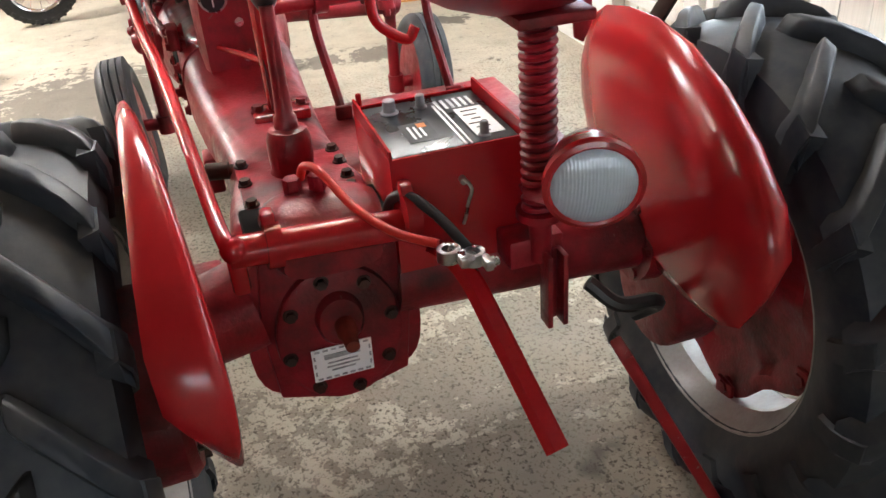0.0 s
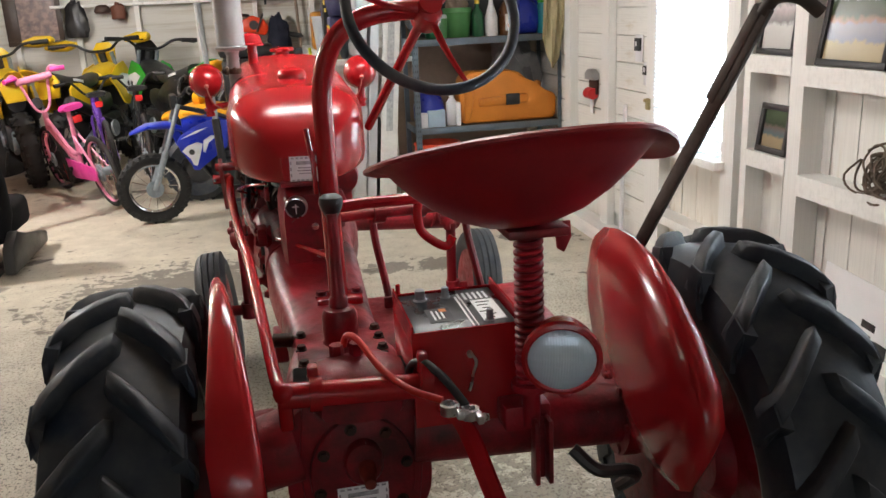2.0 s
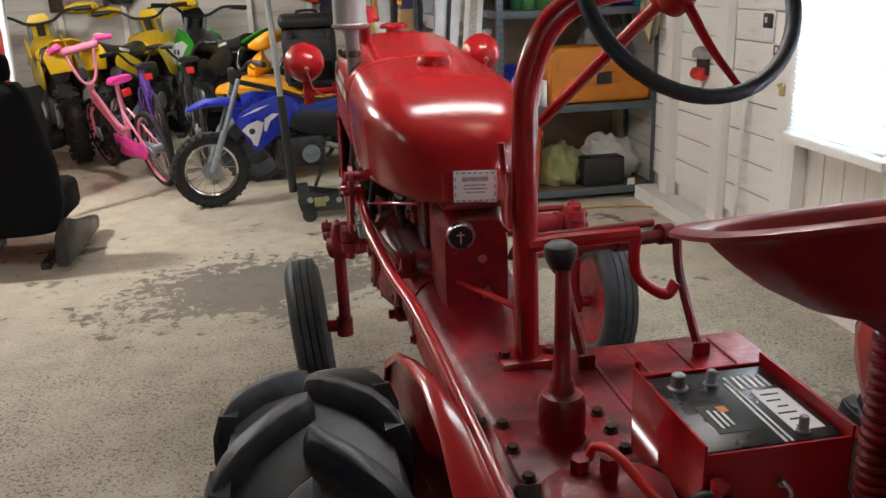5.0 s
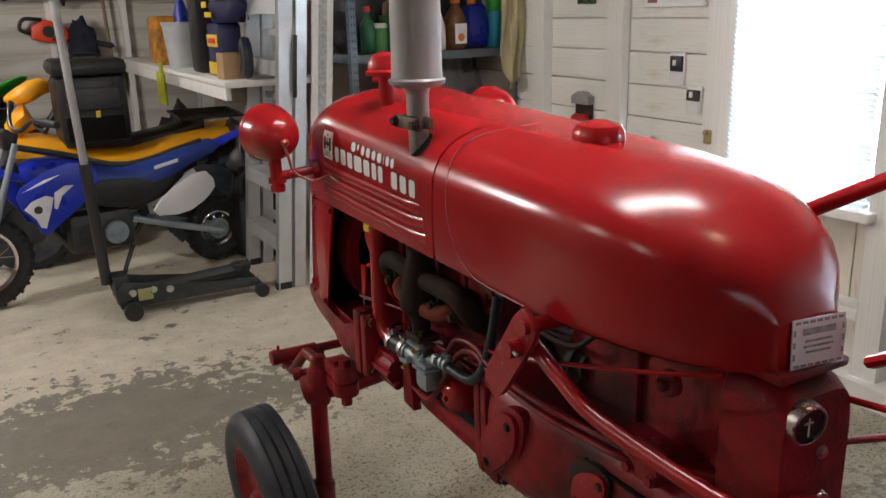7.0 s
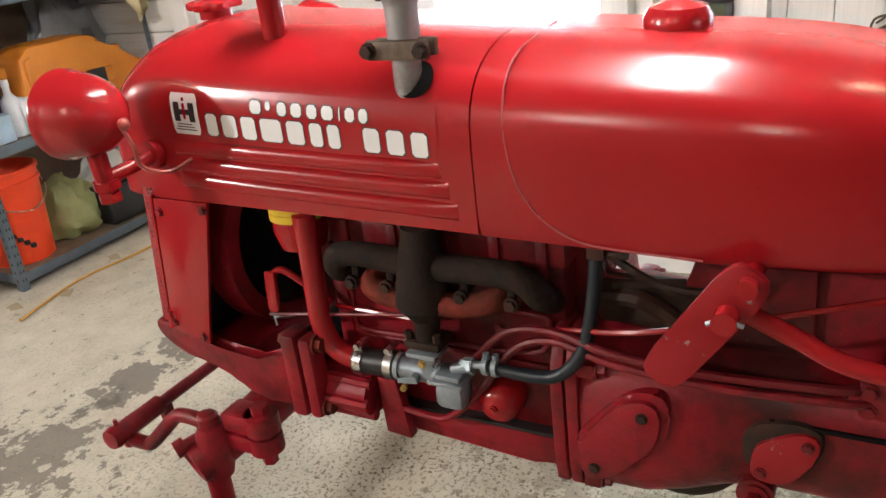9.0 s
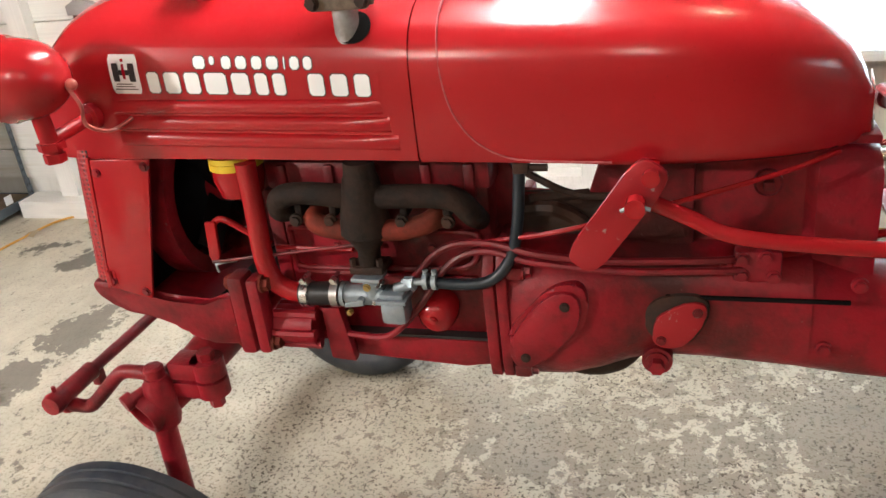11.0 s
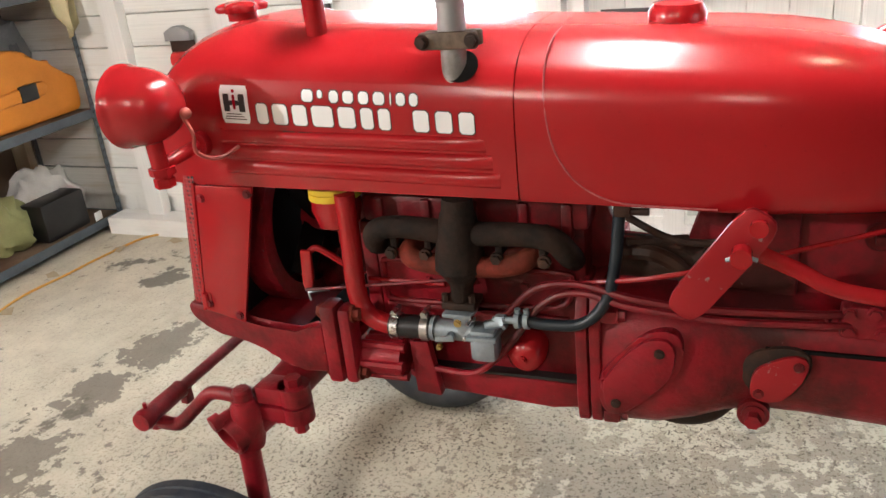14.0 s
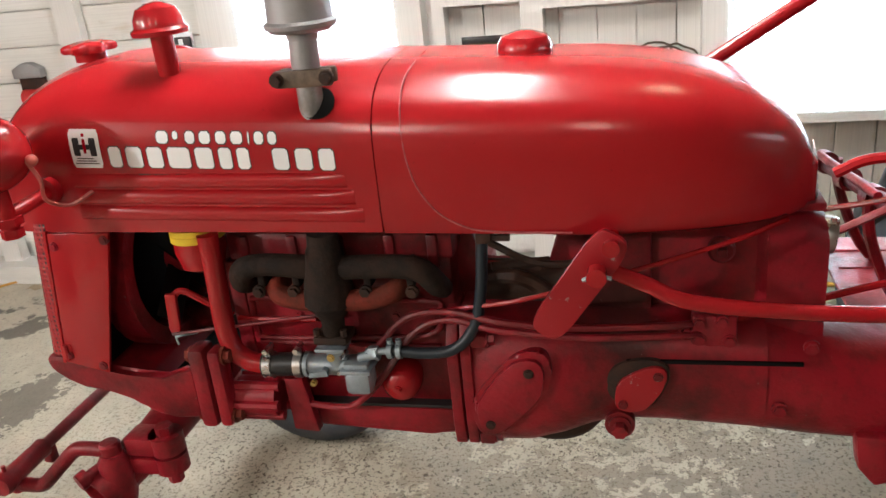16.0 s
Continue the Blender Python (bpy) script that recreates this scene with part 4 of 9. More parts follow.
box(bm, (-0.004, 1.255, 0.676), (0.252, 0.30, 0.006), 0.001, None)
part("pan_gasket", bm, BLACK, tractor)
bm = B()
spin(bm, (-0.10, 1.197, 0.733), (-0.19, 1.197, 0.733), [(0.027, 0.0), (0.033, 0.025), (0.033, 0.040), (0.030, 0.056), (0.020, 0.066), (0.004, 0.069)], 26)
bolt(bm, (-0.170, 1.197, 0.733), (-1, 0, 0), 0.005, 0.005)
part("filter_cap", bm, RED, tractor, "domed red filter cap")

# exhaust and intake manifold
bm = B()
tube(bm, [(-0.11, 1.436, 0.905), (-0.150, 1.444, 0.920), (-0.166, 1.432, 0.948), (-0.168, 1.39, 0.958), (-0.168, 1.290, 0.952), (-0.168, 1.18, 0.954), (-0.166, 1.136, 0.946), (-0.152, 1.118, 0.918), (-0.11, 1.118, 0.890)], [0.017, 0.0195, 0.0195, 0.0185, 0.020, 0.0190, 0.0195, 0.0195, 0.017], 14)
spin(bm, (-0.168, 1.286, 1.012), (-0.166, 1.295, 0.79), [(0.024, 0.0), (0.026, 0.022), (0.029, 0.028), (0.034, 0.06), (0.041, 0.105), (0.042, 0.118), (0.030, 0.132), (0.019, 0.15), (0.018, 0.19)], 18)
manifold = part("exhaust_manifold", bm, SOOT, tractor, "sooty black exhaust manifold")
for y in (1.405, 1.345, 1.225, 1.155):
    bm = B()
    box(bm, (-0.150, y, 0.938), (0.036, 0.014, 0.046), 0.006)
    part("casting_web", bm, SOOT, manifold)
bm = B()
tube(bm, [(-0.11, 1.378, 0.918), (-0.160, 1.382, 0.910), (-0.172, 1.352, 0.900), (-0.172, 1.290, 0.897), (-0.172, 1.22, 0.900), (-0.160, 1.178, 0.912), (-0.11, 1.178, 0.920)], [0.016, 0.0175, 0.017, 0.018, 0.017, 0.0175, 0.016], 12)
part("intake_manifold", bm, RUST, tractor, "rusty intake manifold")
bm = B()
for y in (1.405, 1.345, 1.225, 1.150):
    bolt(bm, (-0.178, y, 0.915), (-1, 0, 0), 0.008, 0.008)
part("manifold_nuts", bm, GREASE, tractor)

# carburettor with its hoses
bm = B()
box(bm, (-0.163, 1.295, 0.829), (0.048, 0.058, 0.014), 0.004)
cyl(bm, (-0.178, 1.318, 0.836), (-0.178, 1.318, 0.848), 0.006, n=6)
cyl(bm, (-0.178, 1.272, 0.836), (-0.178, 1.272, 0.848), 0.006, n=6)
carb = part("carburettor", bm, GREASE, tractor, "small grey alloy carburettor")
bm = B()
box(bm, (-0.165, 1.300, 0.810), (0.040, 0.052, 0.008), 0.003)
cyl(bm, (-0.165, 1.297, 0.812), (-0.165, 1.294, 0.775), 0.0155, 0.018, n=18)
cyl(bm, (-0.165, 1.352, 0.775), (-0.165, 1.275, 0.775), 0.0175, n=20)
cyl(bm, (-0.165, 1.352, 0.775), (-0.165, 1.345, 0.775), 0.0215, n=20)
body = part("body", bm, ALLOY, carb)
bm = B()
box(bm, (-0.170, 1.258, 0.752), (0.044, 0.046, 0.042), 0.011)
part("float_bowl", bm, ALLOY, body)
bm = B()
box(bm, (-0.170, 1.258, 0.776), (0.050, 0.052, 0.007), 0.002)
box(bm, (-0.170, 1.258, 0.784), (0.040, 0.042, 0.010), 0.004)
part("bowl_lid", bm, ALLOY, body)
bm = B()
cyl(bm, (-0.170, 1.255, 0.792), (-0.170, 1.225, 0.800), 0.0085, n=14)
cyl(bm, (-0.170, 1.228, 0.799), (-0.170, 1.222, 0.801), 0.0115, n=6)
part("fuel_inlet", bm, ALLOY, body)
bm = B()
cyl(bm, (-0.172, 1.312, 0.775), (-0.194, 1.312, 0.775), 0.0065, n=12)
slab(bm, [(1.338, 0.766), (1.338, 0.774), (1.306, 0.781), (1.304, 0.770)], "x", -0.196, -0.192, 0.001)
part("choke_lever", bm, ALLOY, body)
bm = B()
cyl(bm, (-0.165, 1.288, 0.772), (-0.189, 1.288, 0.772), 0.004, n=10)
cyl(bm, (-0.178, 1.283, 0.795), (-0.186, 1.270, 0.812), 0.0045, n=10)
part("idle_screw", bm, STEEL, body)
bm = B()
bolt(bm, (-0.168, 1.262, 0.733), (0, 0, -1), 0.008, 0.006)
bolt(bm, (-0.181, 1.300, 0.797), (-1, 0, 0), 0.005, 0.005)
bolt(bm, (-0.186, 1.335, 0.752), (-1, 0, 0), 0.004, 0.006)
part("brass_screws", bm, surface("brass", (0.62, 0.46, 0.17), rough=0.35, metal=0.9), carb)
bm = B()
cyl(bm, (-0.165, 1.428, 0.772), (-0.165, 1.345, 0.776), 0.0205, n=20)
coupling = part("rubber_coupling", bm, BLACK, tractor, "black rubber coupling")
for y, z in ((1.417, 0.7725), (1.362, 0.775)):
    bm = B()
    rr = []
    for r, dy in ((0.0235, -0.007), (0.0235, 0.007), (0.0205, 0.007), (0.0205, -0.007)):
        rr.append([(-0.165 + r * math.cos(2 * math.pi * i / 22), y + dy, z + r * math.sin(2 * math.pi * i / 22)) for i in range(22)])
    rings(bm, rr, close=True)
    box(bm, (-0.166, y, z + 0.026), (0.018, 0.013, 0.010), 0.002)
    cyl(bm, (-0.180, y, z + 0.030), (-0.150, y, z + 0.030), 0.005, n=8)
    part("hose_clamp", bm, STEEL, tractor)
bm = B()
tube(bm, [(-0.165, 1.483, 1.010), (-0.165, 1.484, 0.93), (-0.165, 1.487, 0.845), (-0.165, 1.478, 0.800), (-0.165, 1.455, 0.780), (-0.165, 1.425, 0.773)], 0.0175, 16, 8)
part("intake_pipe", bm, RED, tractor, "red intake pipe")
bm = B()
spin(bm, (-0.13, 1.520, 1.02), (-0.13, 1.520, 0.90), [(0.038, 0), (0.042, 0.02), (0.044, 0.045), (0.036, 0.075), (0.018, 0.085)], 22)
bowl = part("cleaner_bowl", bm, RED, tractor, "red oil-bath cleaner bowl")
bm = B()
spin(bm, (-0.13, 1.520, 1.016), (-0.13, 1.520, 0.90), [(0.0445, 0), (0.0450, 0.009), (0.0430, 0.010), (0.0452, 0.011), (0.0455, 0.022)], 22)
part("band", bm, YELLOWLBL, bowl, "yellow band")
bm = B()
tube(bm, [(-0.168, 1.200, 0.806), (-0.170, 1.150, 0.803), (-0.172, 1.095, 0.812), (-0.168, 1.060, 0.850), (-0.160, 1.046, 0.91), (-0.150, 1.040, 0.99)], 0.0092, 12, 8)
part("fuel_hose", bm, HOSE, tractor, "dark rubber fuel hose")
bm = B()
cyl(bm, (-0.168, 1.243, 0.802), (-0.168, 1.185, 0.806), 0.006, n=10)
cyl(bm, (-0.168, 1.238, 0.802), (-0.168, 1.222, 0.803), 0.010, n=6)
for y in (1.205, 1.190):
    cyl(bm, (-0.168, y, 0.8055), (-0.168, y - 0.008, 0.806), 0.0140, n=14)
    cyl(bm, (-0.168, y - 0.004, 0.818), (-0.168, y - 0.004, 0.826), 0.005, n=8)
part("hose_fitting", bm, ALLOY, tractor)
bm = B()
tube(bm, [(-0.150, 1.395, 0.695), (-0.155, 1.34, 0.688), (-0.160, 1.28, 0.695), (-0.163, 1.22, 0.755), (-0.160, 1.16, 0.835), (-0.160, 1.10, 0.858), (-0.172, 1.02, 0.846), (-0.168, 0.90, 0.834), (-0.155, 0.80, 0.830), (-0.142, 0.73, 0.827), (-0.105, 0.70, 0.815)], 0.0060, 8)
part("oil_line", bm, CAST, tractor)
bm = B()
tube(bm, [(-0.150, 1.23, 0.80), (-0.158, 1.17, 0.860), (-0.160, 1.10, 0.872), (-0.174, 1.02, 0.862), (-0.168, 0.92, 0.850), (-0.155, 0.80, 0.847), (-0.142, 0.74, 0.844), (-0.105, 0.71, 0.832)], 0.0060, 8)
part("oil_line", bm, CAST, tractor)
bm = B()
tube(bm, [(-0.135, 1.475, 0.845), (-0.14, 1.40, 0.846), (-0.145, 1.33, 0.848)], 0.004, 6)
tube(bm, [(-0.145, 1.10, 0.868), (-0.19, 0.95, 0.915), (-0.15, 0.70, 0.975), (-0.10, 0.60, 0.995)], 0.0038, 6)
part("throttle_rod", bm, RED, tractor)
bm = B()
slab(bm, [(1.570, 0.900), (1.590, 0.900), (1.596, 0.835), (1.592, 0.824), (1.580, 0.824), (1.575, 0.835)], "x", -0.160, -0.152, 0.002)
tube(bm, [(-0.152, 1.580, 0.893), (-0.145, 1.562, 0.900), (-0.135, 1.525, 0.872), (-0.125, 1.490, 0.845)], 0.006, 8)
part("throttle_arm", bm, RED, tractor)
bm = B()
tube(bm, [(-0.156, 1.587, 0.832), (-0.157, 1.588, 0.818), (-0.158, 1.585, 0.804)], 0.0022, 6, 3)
tube(bm, [(-0.157, 1.588, 0.818), (-0.158, 1.572, 0.824), (-0.157, 1.545, 0.828)], 0.003, 6, 3)
part("cotter_pin", bm, ALLOY, tractor)

# flange, bell housing and torque tube
bm = B()
for y0, y1 in ((1.072, 1.090), (1.093, 1.112)):
    slab(bm, [(-0.150, 0.62), (-0.158, 0.66), (-0.160, 0.80), (-0.135, 0.862), (0.135, 0.862), (0.160, 0.80), (0.158, 0.66), (0.150, 0.62), (0.06, 0.600), (-0.06, 0.600)], "y", y0, y1, 0.003)
bf = part("bell_flange", bm, CAST, tractor)
bm = B()
for x, z in ((-0.150, 0.82), (-0.156, 0.70), (-0.140, 0.632), (0.15, 0.82), (0.15, 0.65)):
    box(bm, (x, 1.058, z), (0.028, 0.026, 0.022), 0.004)
    bolt(bm, (x, 1.045, z), (0, -1, 0), 0.010, 0.012)
part("flange_bolts", bm, CAST, bf)


def soft_box_loft(bm, stations, n=24, ex=3.4):
    """Rounded-box sections (y, x centre, half width, z low, z high) joined along y."""
    loops = []
    for y, xc, w, z0, z1 in stations:
        ring = []
        for i in range(n):
            a = 2 * math.pi * (i + 0.5) / n
            c, s = math.cos(a), math.sin(a)
            ring.append((xc + w * math.copysign(abs(c) ** (2 / ex), c), y, (z0 + z1) / 2 + (z1 - z0) / 2 * math.copysign(abs(s) ** (2 / ex), s)))
        loops.append(ring)
    rings(bm, loops)


bm = B()
soft_box_loft(bm, [(1.074, 0, 0.154, 0.600, 0.860), (1.04, 0, 0.166, 0.590, 0.862), (0.985, 0, 0.168, 0.594, 0.856), (0.93, 0, 0.157, 0.608, 0.848), (0.885, 0, 0.142, 0.622, 0.842), (0.84, 0, 0.131, 0.630, 0.838), (0.77, 0, 0.129, 0.628, 0.838), (0.62, 0, 0.127, 0.617, 0.83)], 28, 2.9)
part("bell_housing", bm, CAST, tractor, "rounded red bell housing")
bm = B()
soft_box_loft(bm, [(0.63, 0.002, 0.127, 0.617, 0.83), (0.56, 0.005, 0.126, 0.609, 0.80), (0.48, 0.010, 0.121, 0.600, 0.770), (0.40, 0.015, 0.114, 0.60, 0.758), (0.25, 0.02, 0.106, 0.60, 0.755), (0.08, 0.03, 0.102, 0.58, 0.752)], 28, 3.0)
tube_casting = part("torque_tube", bm, CAST, tractor, "red torque tube casting")
bm = B()
slab(bm, [(0.485, 0.640), (0.425, 0.636), (0.418, 0.560), (0.452, 0.548), (0.478, 0.580)], "x", -0.120, -0.085, 0.006)
part("casting_foot", bm, CAST, tube_casting)
bm = B()
box(bm, (-0.1285, 0.70, 0.772), (0.006, 0.26, 0.006), 0.001)
part("casting_seam", bm, MATT, tube_casting)
bm = B()
for y, z in ((0.705, 0.812), (0.560, 0.800), (0.60, 0.690)):
    bolt(bm, (-0.127, y, z), (-1, 0, 0), 0.009, 0.008)
part("cover_bolts", bm, CAST, tube_casting)
bm = B()
o = [(1.012, 0.784), (0.985, 0.796), (0.961, 0.792), (0.954, 0.766), (0.964, 0.724), (1.000, 0.688), (1.036, 0.654), (1.061, 0.658), (1.068, 0.700), (1.060, 0.726)]
slab(bm, [(1.014 + (y - 1.014) * 1.20, 0.724 + (z - 0.724) * 1.16) for y, z in round_off(o)], "x", -0.166, -0.140, 0.006)
part("cover_boss", bm, CAST, tractor, "raised red boss round the inspection cover")
bm = B()
slab(bm, round_off(o, 1), "x", -0.175, -0.150, 0.002)
cov = part("inspection_cover", bm, CAST, tractor, "six-sided red inspection cover")
bm = B()
bolt(bm, (-0.175, 0.979, 0.772), (-1, 0, 0), 0.006, 0.004)
bolt(bm, (-0.175, 1.046, 0.675), (-1, 0, 0), 0.006, 0.004)
part("cover_bolts", bm, GREASE, cov)
bm = B()
slab(bm, round_off([(0.850, 0.700), (0.846, 0.735), (0.832, 0.750), (0.792, 0.770), (0.768, 0.765), (0.769, 0.738), (0.795, 0.694), (0.820, 0.684), (0.842, 0.688)], 1), "x", -0.142, -0.110, 0.002)
c2 = part("side_cover", bm, CHIPPED, tractor, "red side cover with grey chipped paint")
bm = B()
slab(bm, round_off([(0.856, 0.704), (0.866, 0.748), (0.842, 0.772), (0.794, 0.780), (0.764, 0.770), (0.765, 0.737), (0.793, 0.690), (0.825, 0.680)]), "x", -0.136, -0.108, 0.004)
part("greasy_gasket", bm, GREASE, c2, "dark grease round the cover")
bm = B()
for y, z in ((0.782, 0.752), (0.836, 0.700)):
    bolt(bm, (-0.142, y, z), (-1, 0, 0), 0.006, 0.004)
part("cover_bolts", bm, CAST, c2)
bm = B()
cyl(bm, (-0.06, 0.842, 0.657), (-0.136, 0.842, 0.657), 0.024, n=20)
cyl(bm, (-0.136, 0.842, 0.657), (-0.141, 0.842, 0.657), 0.018, n=18)
cyl(bm, (-0.141, 0.842, 0.655), (-0.156, 0.842, 0.655), 0.0125, n=6)
part("drain_plug", bm, CAST, tractor)
bm = B()
box(bm, (-0.126, 0.700, 0.831), (0.026, 0.066, 0.050), 0.005)
junction = part("line_junction", bm, CAST, tractor, "red junction block where the oil lines end")
bm = B()
for y, z in ((0.722, 0.845), (0.722, 0.818), (0.690, 0.848), (0.678, 0.816)):
    bolt(bm, (-0.139, y, z), (-1, 0, 0), 0.008, 0.007)
part("block_bolts", bm, CAST, junction)
bm = B()
spin(bm, (-0.095, 0.690, 0.949), (-0.12, 0.690, 0.949), [(0.020, 0.0), (0.020, 0.010), (0.016, 0.014), (0.012, 0.014)], 20)
box(bm, (-0.111, 0.690, 0.949), (0.016, 0.014, 0.014), 0.002)
part("square_plug", bm, CAST, tractor, "square-headed red plug in a round boss")
bm = B()
tube(bm, [(-0.168, 1.586, 0.829), (-0.160, 1.45, 0.845), (-0.150, 1.314, 0.860)], 0.0028, 6)
part("governor_rod", bm, CAST, tractor)
bm = B()
spin(bm, (-0.01, 0.955, 0.64), (-0.01, 0.955, 0.55), [(0.09, 0.0), (0.088, 0.035), (0.075, 0.052), (0.03, 0.058), (0.002, 0.058)], 28)
part("belly_cover", bm, GREASE, tractor)
bm = B()
cyl(bm, (-0.055, 1.060, 0.880), (-0.055, 0.925, 0.880), 0.036, n=18)
cyl(bm, (-0.055, 0.925, 0.880), (-0.055, 0.905, 0.880), 0.026, n=14)
cyl(bm, (-0.09, 1.04, 0.917), (-0.06, 0.95, 0.914), 0.009, n=8)
part("starter_motor", bm, GREASE, tractor, "greasy black starter motor")
bm = B()
box(bm, (-0.165, 1.033, 1.000), (0.020, 0.024, 0.018), 0.003)
cyl(bm, (-0.165, 1.028, 0.998), (-0.165, 0.995, 0.998), 0.006, n=8)
part("fuel_tap", bm, GREASE, tractor)

bm = B()
slab(bm, [(1.135, 0.84), (1.135, 0.985), (1.075, 0.985), (1.062, 0.915), (0.948, 0.905), (0.930, 0.985), (0.79, 0.985), (0.79, 0.80)], "x", -0.065, -0.045, 0.005)
part("cross_plate", bm, CAST, tractor)
bm = B()
tube(bm, [(-0.09, 1.05, 0.90), (-0.10, 1.00, 0.905), (-0.10, 0.96, 0.885), (-0.09, 0.945, 0.85)], 0.013, 8, 5)
tube(bm, [(-0.10, 1.04, 0.965), (-0.11, 0.97, 0.935), (-0.10, 0.90, 0.93), (-0.09, 0.86, 0.96)], 0.006, 7, 5)
part("grease_pipe", bm, GREASE, tractor)

bm = B()
for y, z in ((0.705, 0.842), (0.735, 0.815), (0.70, 0.806)):
    bolt(bm, (-0.105, y, z), (-1, 0, 0), 0.012, 0.014)
part("block_bolts", bm, CAST, tractor)

# dash pillar under the stern of the tank
bm = B()
soft_box_loft(bm, [(0.86, 0.0, 0.052, 0.79, 1.000), (0.70, 0.0, 0.055, 0.78, 1.000), (0.635, 0.0, 0.060, 0.75, 1.000), (0.62, 0.0, 0.076, 0.74, 1.000), (0.555, 0.003, 0.074, 0.73, 0.985), (0.532, 0.004, 0.066, 0.735, 0.970)], 24, 5.0)
pillar = part("dash_pillar", bm, CAST, tractor, "red dash pillar")
bm = B()
spin(bm, (-0.026, 0.550, 0.944), (-0.030, 0.518, 0.940), [(0.026, 0.0), (0.029, 0.010), (0.0295, 0.025), (0.028, 0.032), (0.025, 0.033), (0.0245, 0.028), (0.002, 0.028)], 28)
part("gauge", bm, STEEL, pillar, "round chrome gauge")
bm = B()
cyl(bm, (-0.0295, 0.5235, 0.9405), (-0.0298, 0.5212, 0.9402), 0.0245, n=24)
part("gauge_face", bm, INK, pillar)
bm = B()
box(bm, (-0.030, 0.5203, 0.940), (0.003, 0.001, 0.030), 0, None)
box(bm, (-0.030, 0.5203, 0.944), (0.018, 0.001, 0.003), 0, None)
part("gauge_marks", bm, WHITEINK, pillar)
bm = B()
spin(bm, (0.024, 0.540, 0.812), (0.024, 0.520, 0.812), [(0.013, 0), (0.013, 0.010), (0.011, 0.014), (0.002, 0.015)], 18)
part("knob", bm, STEEL, pillar)
bm = B()
bolt(bm, (0.016, 0.531, 0.885), (0, -1, 0), 0.007, 0.005)
part("switch", bm, STEEL, pillar)
bm = B()
spin(bm, (-0.024, 0.615, 0.944), (-0.028, 0.54, 0.941), [(0.030, 0.0), (0.038, 0.03), (0.036, 0.055), (0.030, 0.068)], 24)
part("gauge_housing", bm, RED, pillar)
bm = B()
box(bm, (0.002, 0.60, 0.998), (0.13, 0.12, 0.014), 0.004)
part("tank_saddle", bm, CAST, tractor)
# paper labels with printed bars
def paper_label(parent, m, w, h, rows):
    bm = B()
    box(bm, (0, 0, 0), (w, 0.0016, h), 0, m)
    lab = part("paper_label", bm, PAPER, parent, "white paper label with dark print")
    bars = [((k - 3) * w * 0.135, zz * h * 0.43, w * 0.085, h * 0.05) for k in range(7) for zz in (-1, 1)]
    bars += [(xx * w * 0.46, (k - 1) * h * 0.24, w * 0.03, h * 0.12) for k in range(3) for xx in (-1, 1)]
    bars += [(0, z * h, w * ww, h * hh) for z, ww, hh in rows]
    for x, z, ww, hh in bars:
        bm = B()
        box(bm, (x, -0.0014, z), (ww, 0.001, hh), 0, m)
        part("print_bar", bm, OLDINK, lab)


paper_label(tank, pose(0.008, 0.5470, 1.036, -4, 1, -7), 0.088, 0.066, [(0.24, 0.6, 0.13), (0.05, 0.5, 0.04), (-0.06, 0.55, 0.04), (-0.17, 0.45, 0.04)])

# caps, stacks and lamps on the hood
bm = B()
spin(bm, (0.005, 0.978, 1.232), (0.005, 0.976, 1.30), [(0.039, 0), (0.0425, 0.003), (0.043, 0.008), (0.043, 0.020), (0.036, 0.032), (0.014, 0.039), (0.002, 0.040)], 20)
part("fuel_cap", bm, RED, tractor, "round red fuel cap", 35)
bm = B()
rr = []
for r, lobe, z in ((0.026, 0, 1.272), (0.026, 0, 1.286), (0.038, 0.15, 1.287), (0.040, 0.16, 1.290), (0.040, 0.16, 1.297), (0.036, 0.12, 1.301), (0.024, 0.0, 1.304), (0.004, 0.0, 1.305)):
    rr.append([(r * (1 + lobe * math.cos(6 * a)) * math.cos(a), 1.726 + r * (1 + lobe * math.cos(6 * a)) * math.sin(a), z) for a in [2 * math.pi * i / 48 for i in range(48)]])
rings(bm, rr)
part("radiator_cap", bm, RED, tractor, "lobed red radiator cap")
bm = B()
spin(bm, (-0.108, 1.520, 1.20), (-0.110, 1.520, 1.40), [(0.017, 0.0), (0.0175, 0.12), (0.0185, 0.130)], 20)
breather = part("breather_pipe", bm, RED, tractor, "red breather pipe with mushroom cap")
bm = B()
spin(bm, (-0.110, 1.520, 1.318), (-0.110, 1.520, 1.40), [(0.020, 0.0), (0.043, 0.002), (0.044, 0.009), (0.038, 0.014), (0.037, 0.026), (0.030, 0.041), (0.014, 0.048), (0.002, 0.050)], 24)
part("mushroom_cap", bm, RED, breather)
bm = B()
spin(bm, (-0.109, 1.520, 1.240), (-0.109, 1.520, 1.28), [(0.026, 0.0), (0.024, 0.012), (0.018, 0.014)], 20)
part("collar", bm, RED, breather)
bm = B()
cyl(bm, (-0.168, 1.272, 1.05), (-0.171, 1.268, 1.262), 0.0185, n=20)
part("exhaust_pipe", bm, PIPEGREY, tractor, "weathered grey exhaust pipe")
bm = B()
hole = []
for f in (1.0, 0.8, 0.6, 0.4, 0.2, 0.04):
    ring = []
    for i in range(28):
        a = 2 * math.pi * i / 28
        y, z = 1.258 + 0.026 * f * math.cos(a), 1.213 + 0.019 * f * math.sin(a)
        ring.append((-hood_x(y, z) - 0.0012, y, z))
    hole.append(ring)
rings(bm, hole)
part("exhaust_hole", bm, MATT, hood, "dark oval hole cut in the hood")
bm = B()
cyl(bm, (-0.171, 1.268, 1.252), (-0.172, 1.266, 1.34), 0.0205, n=20)
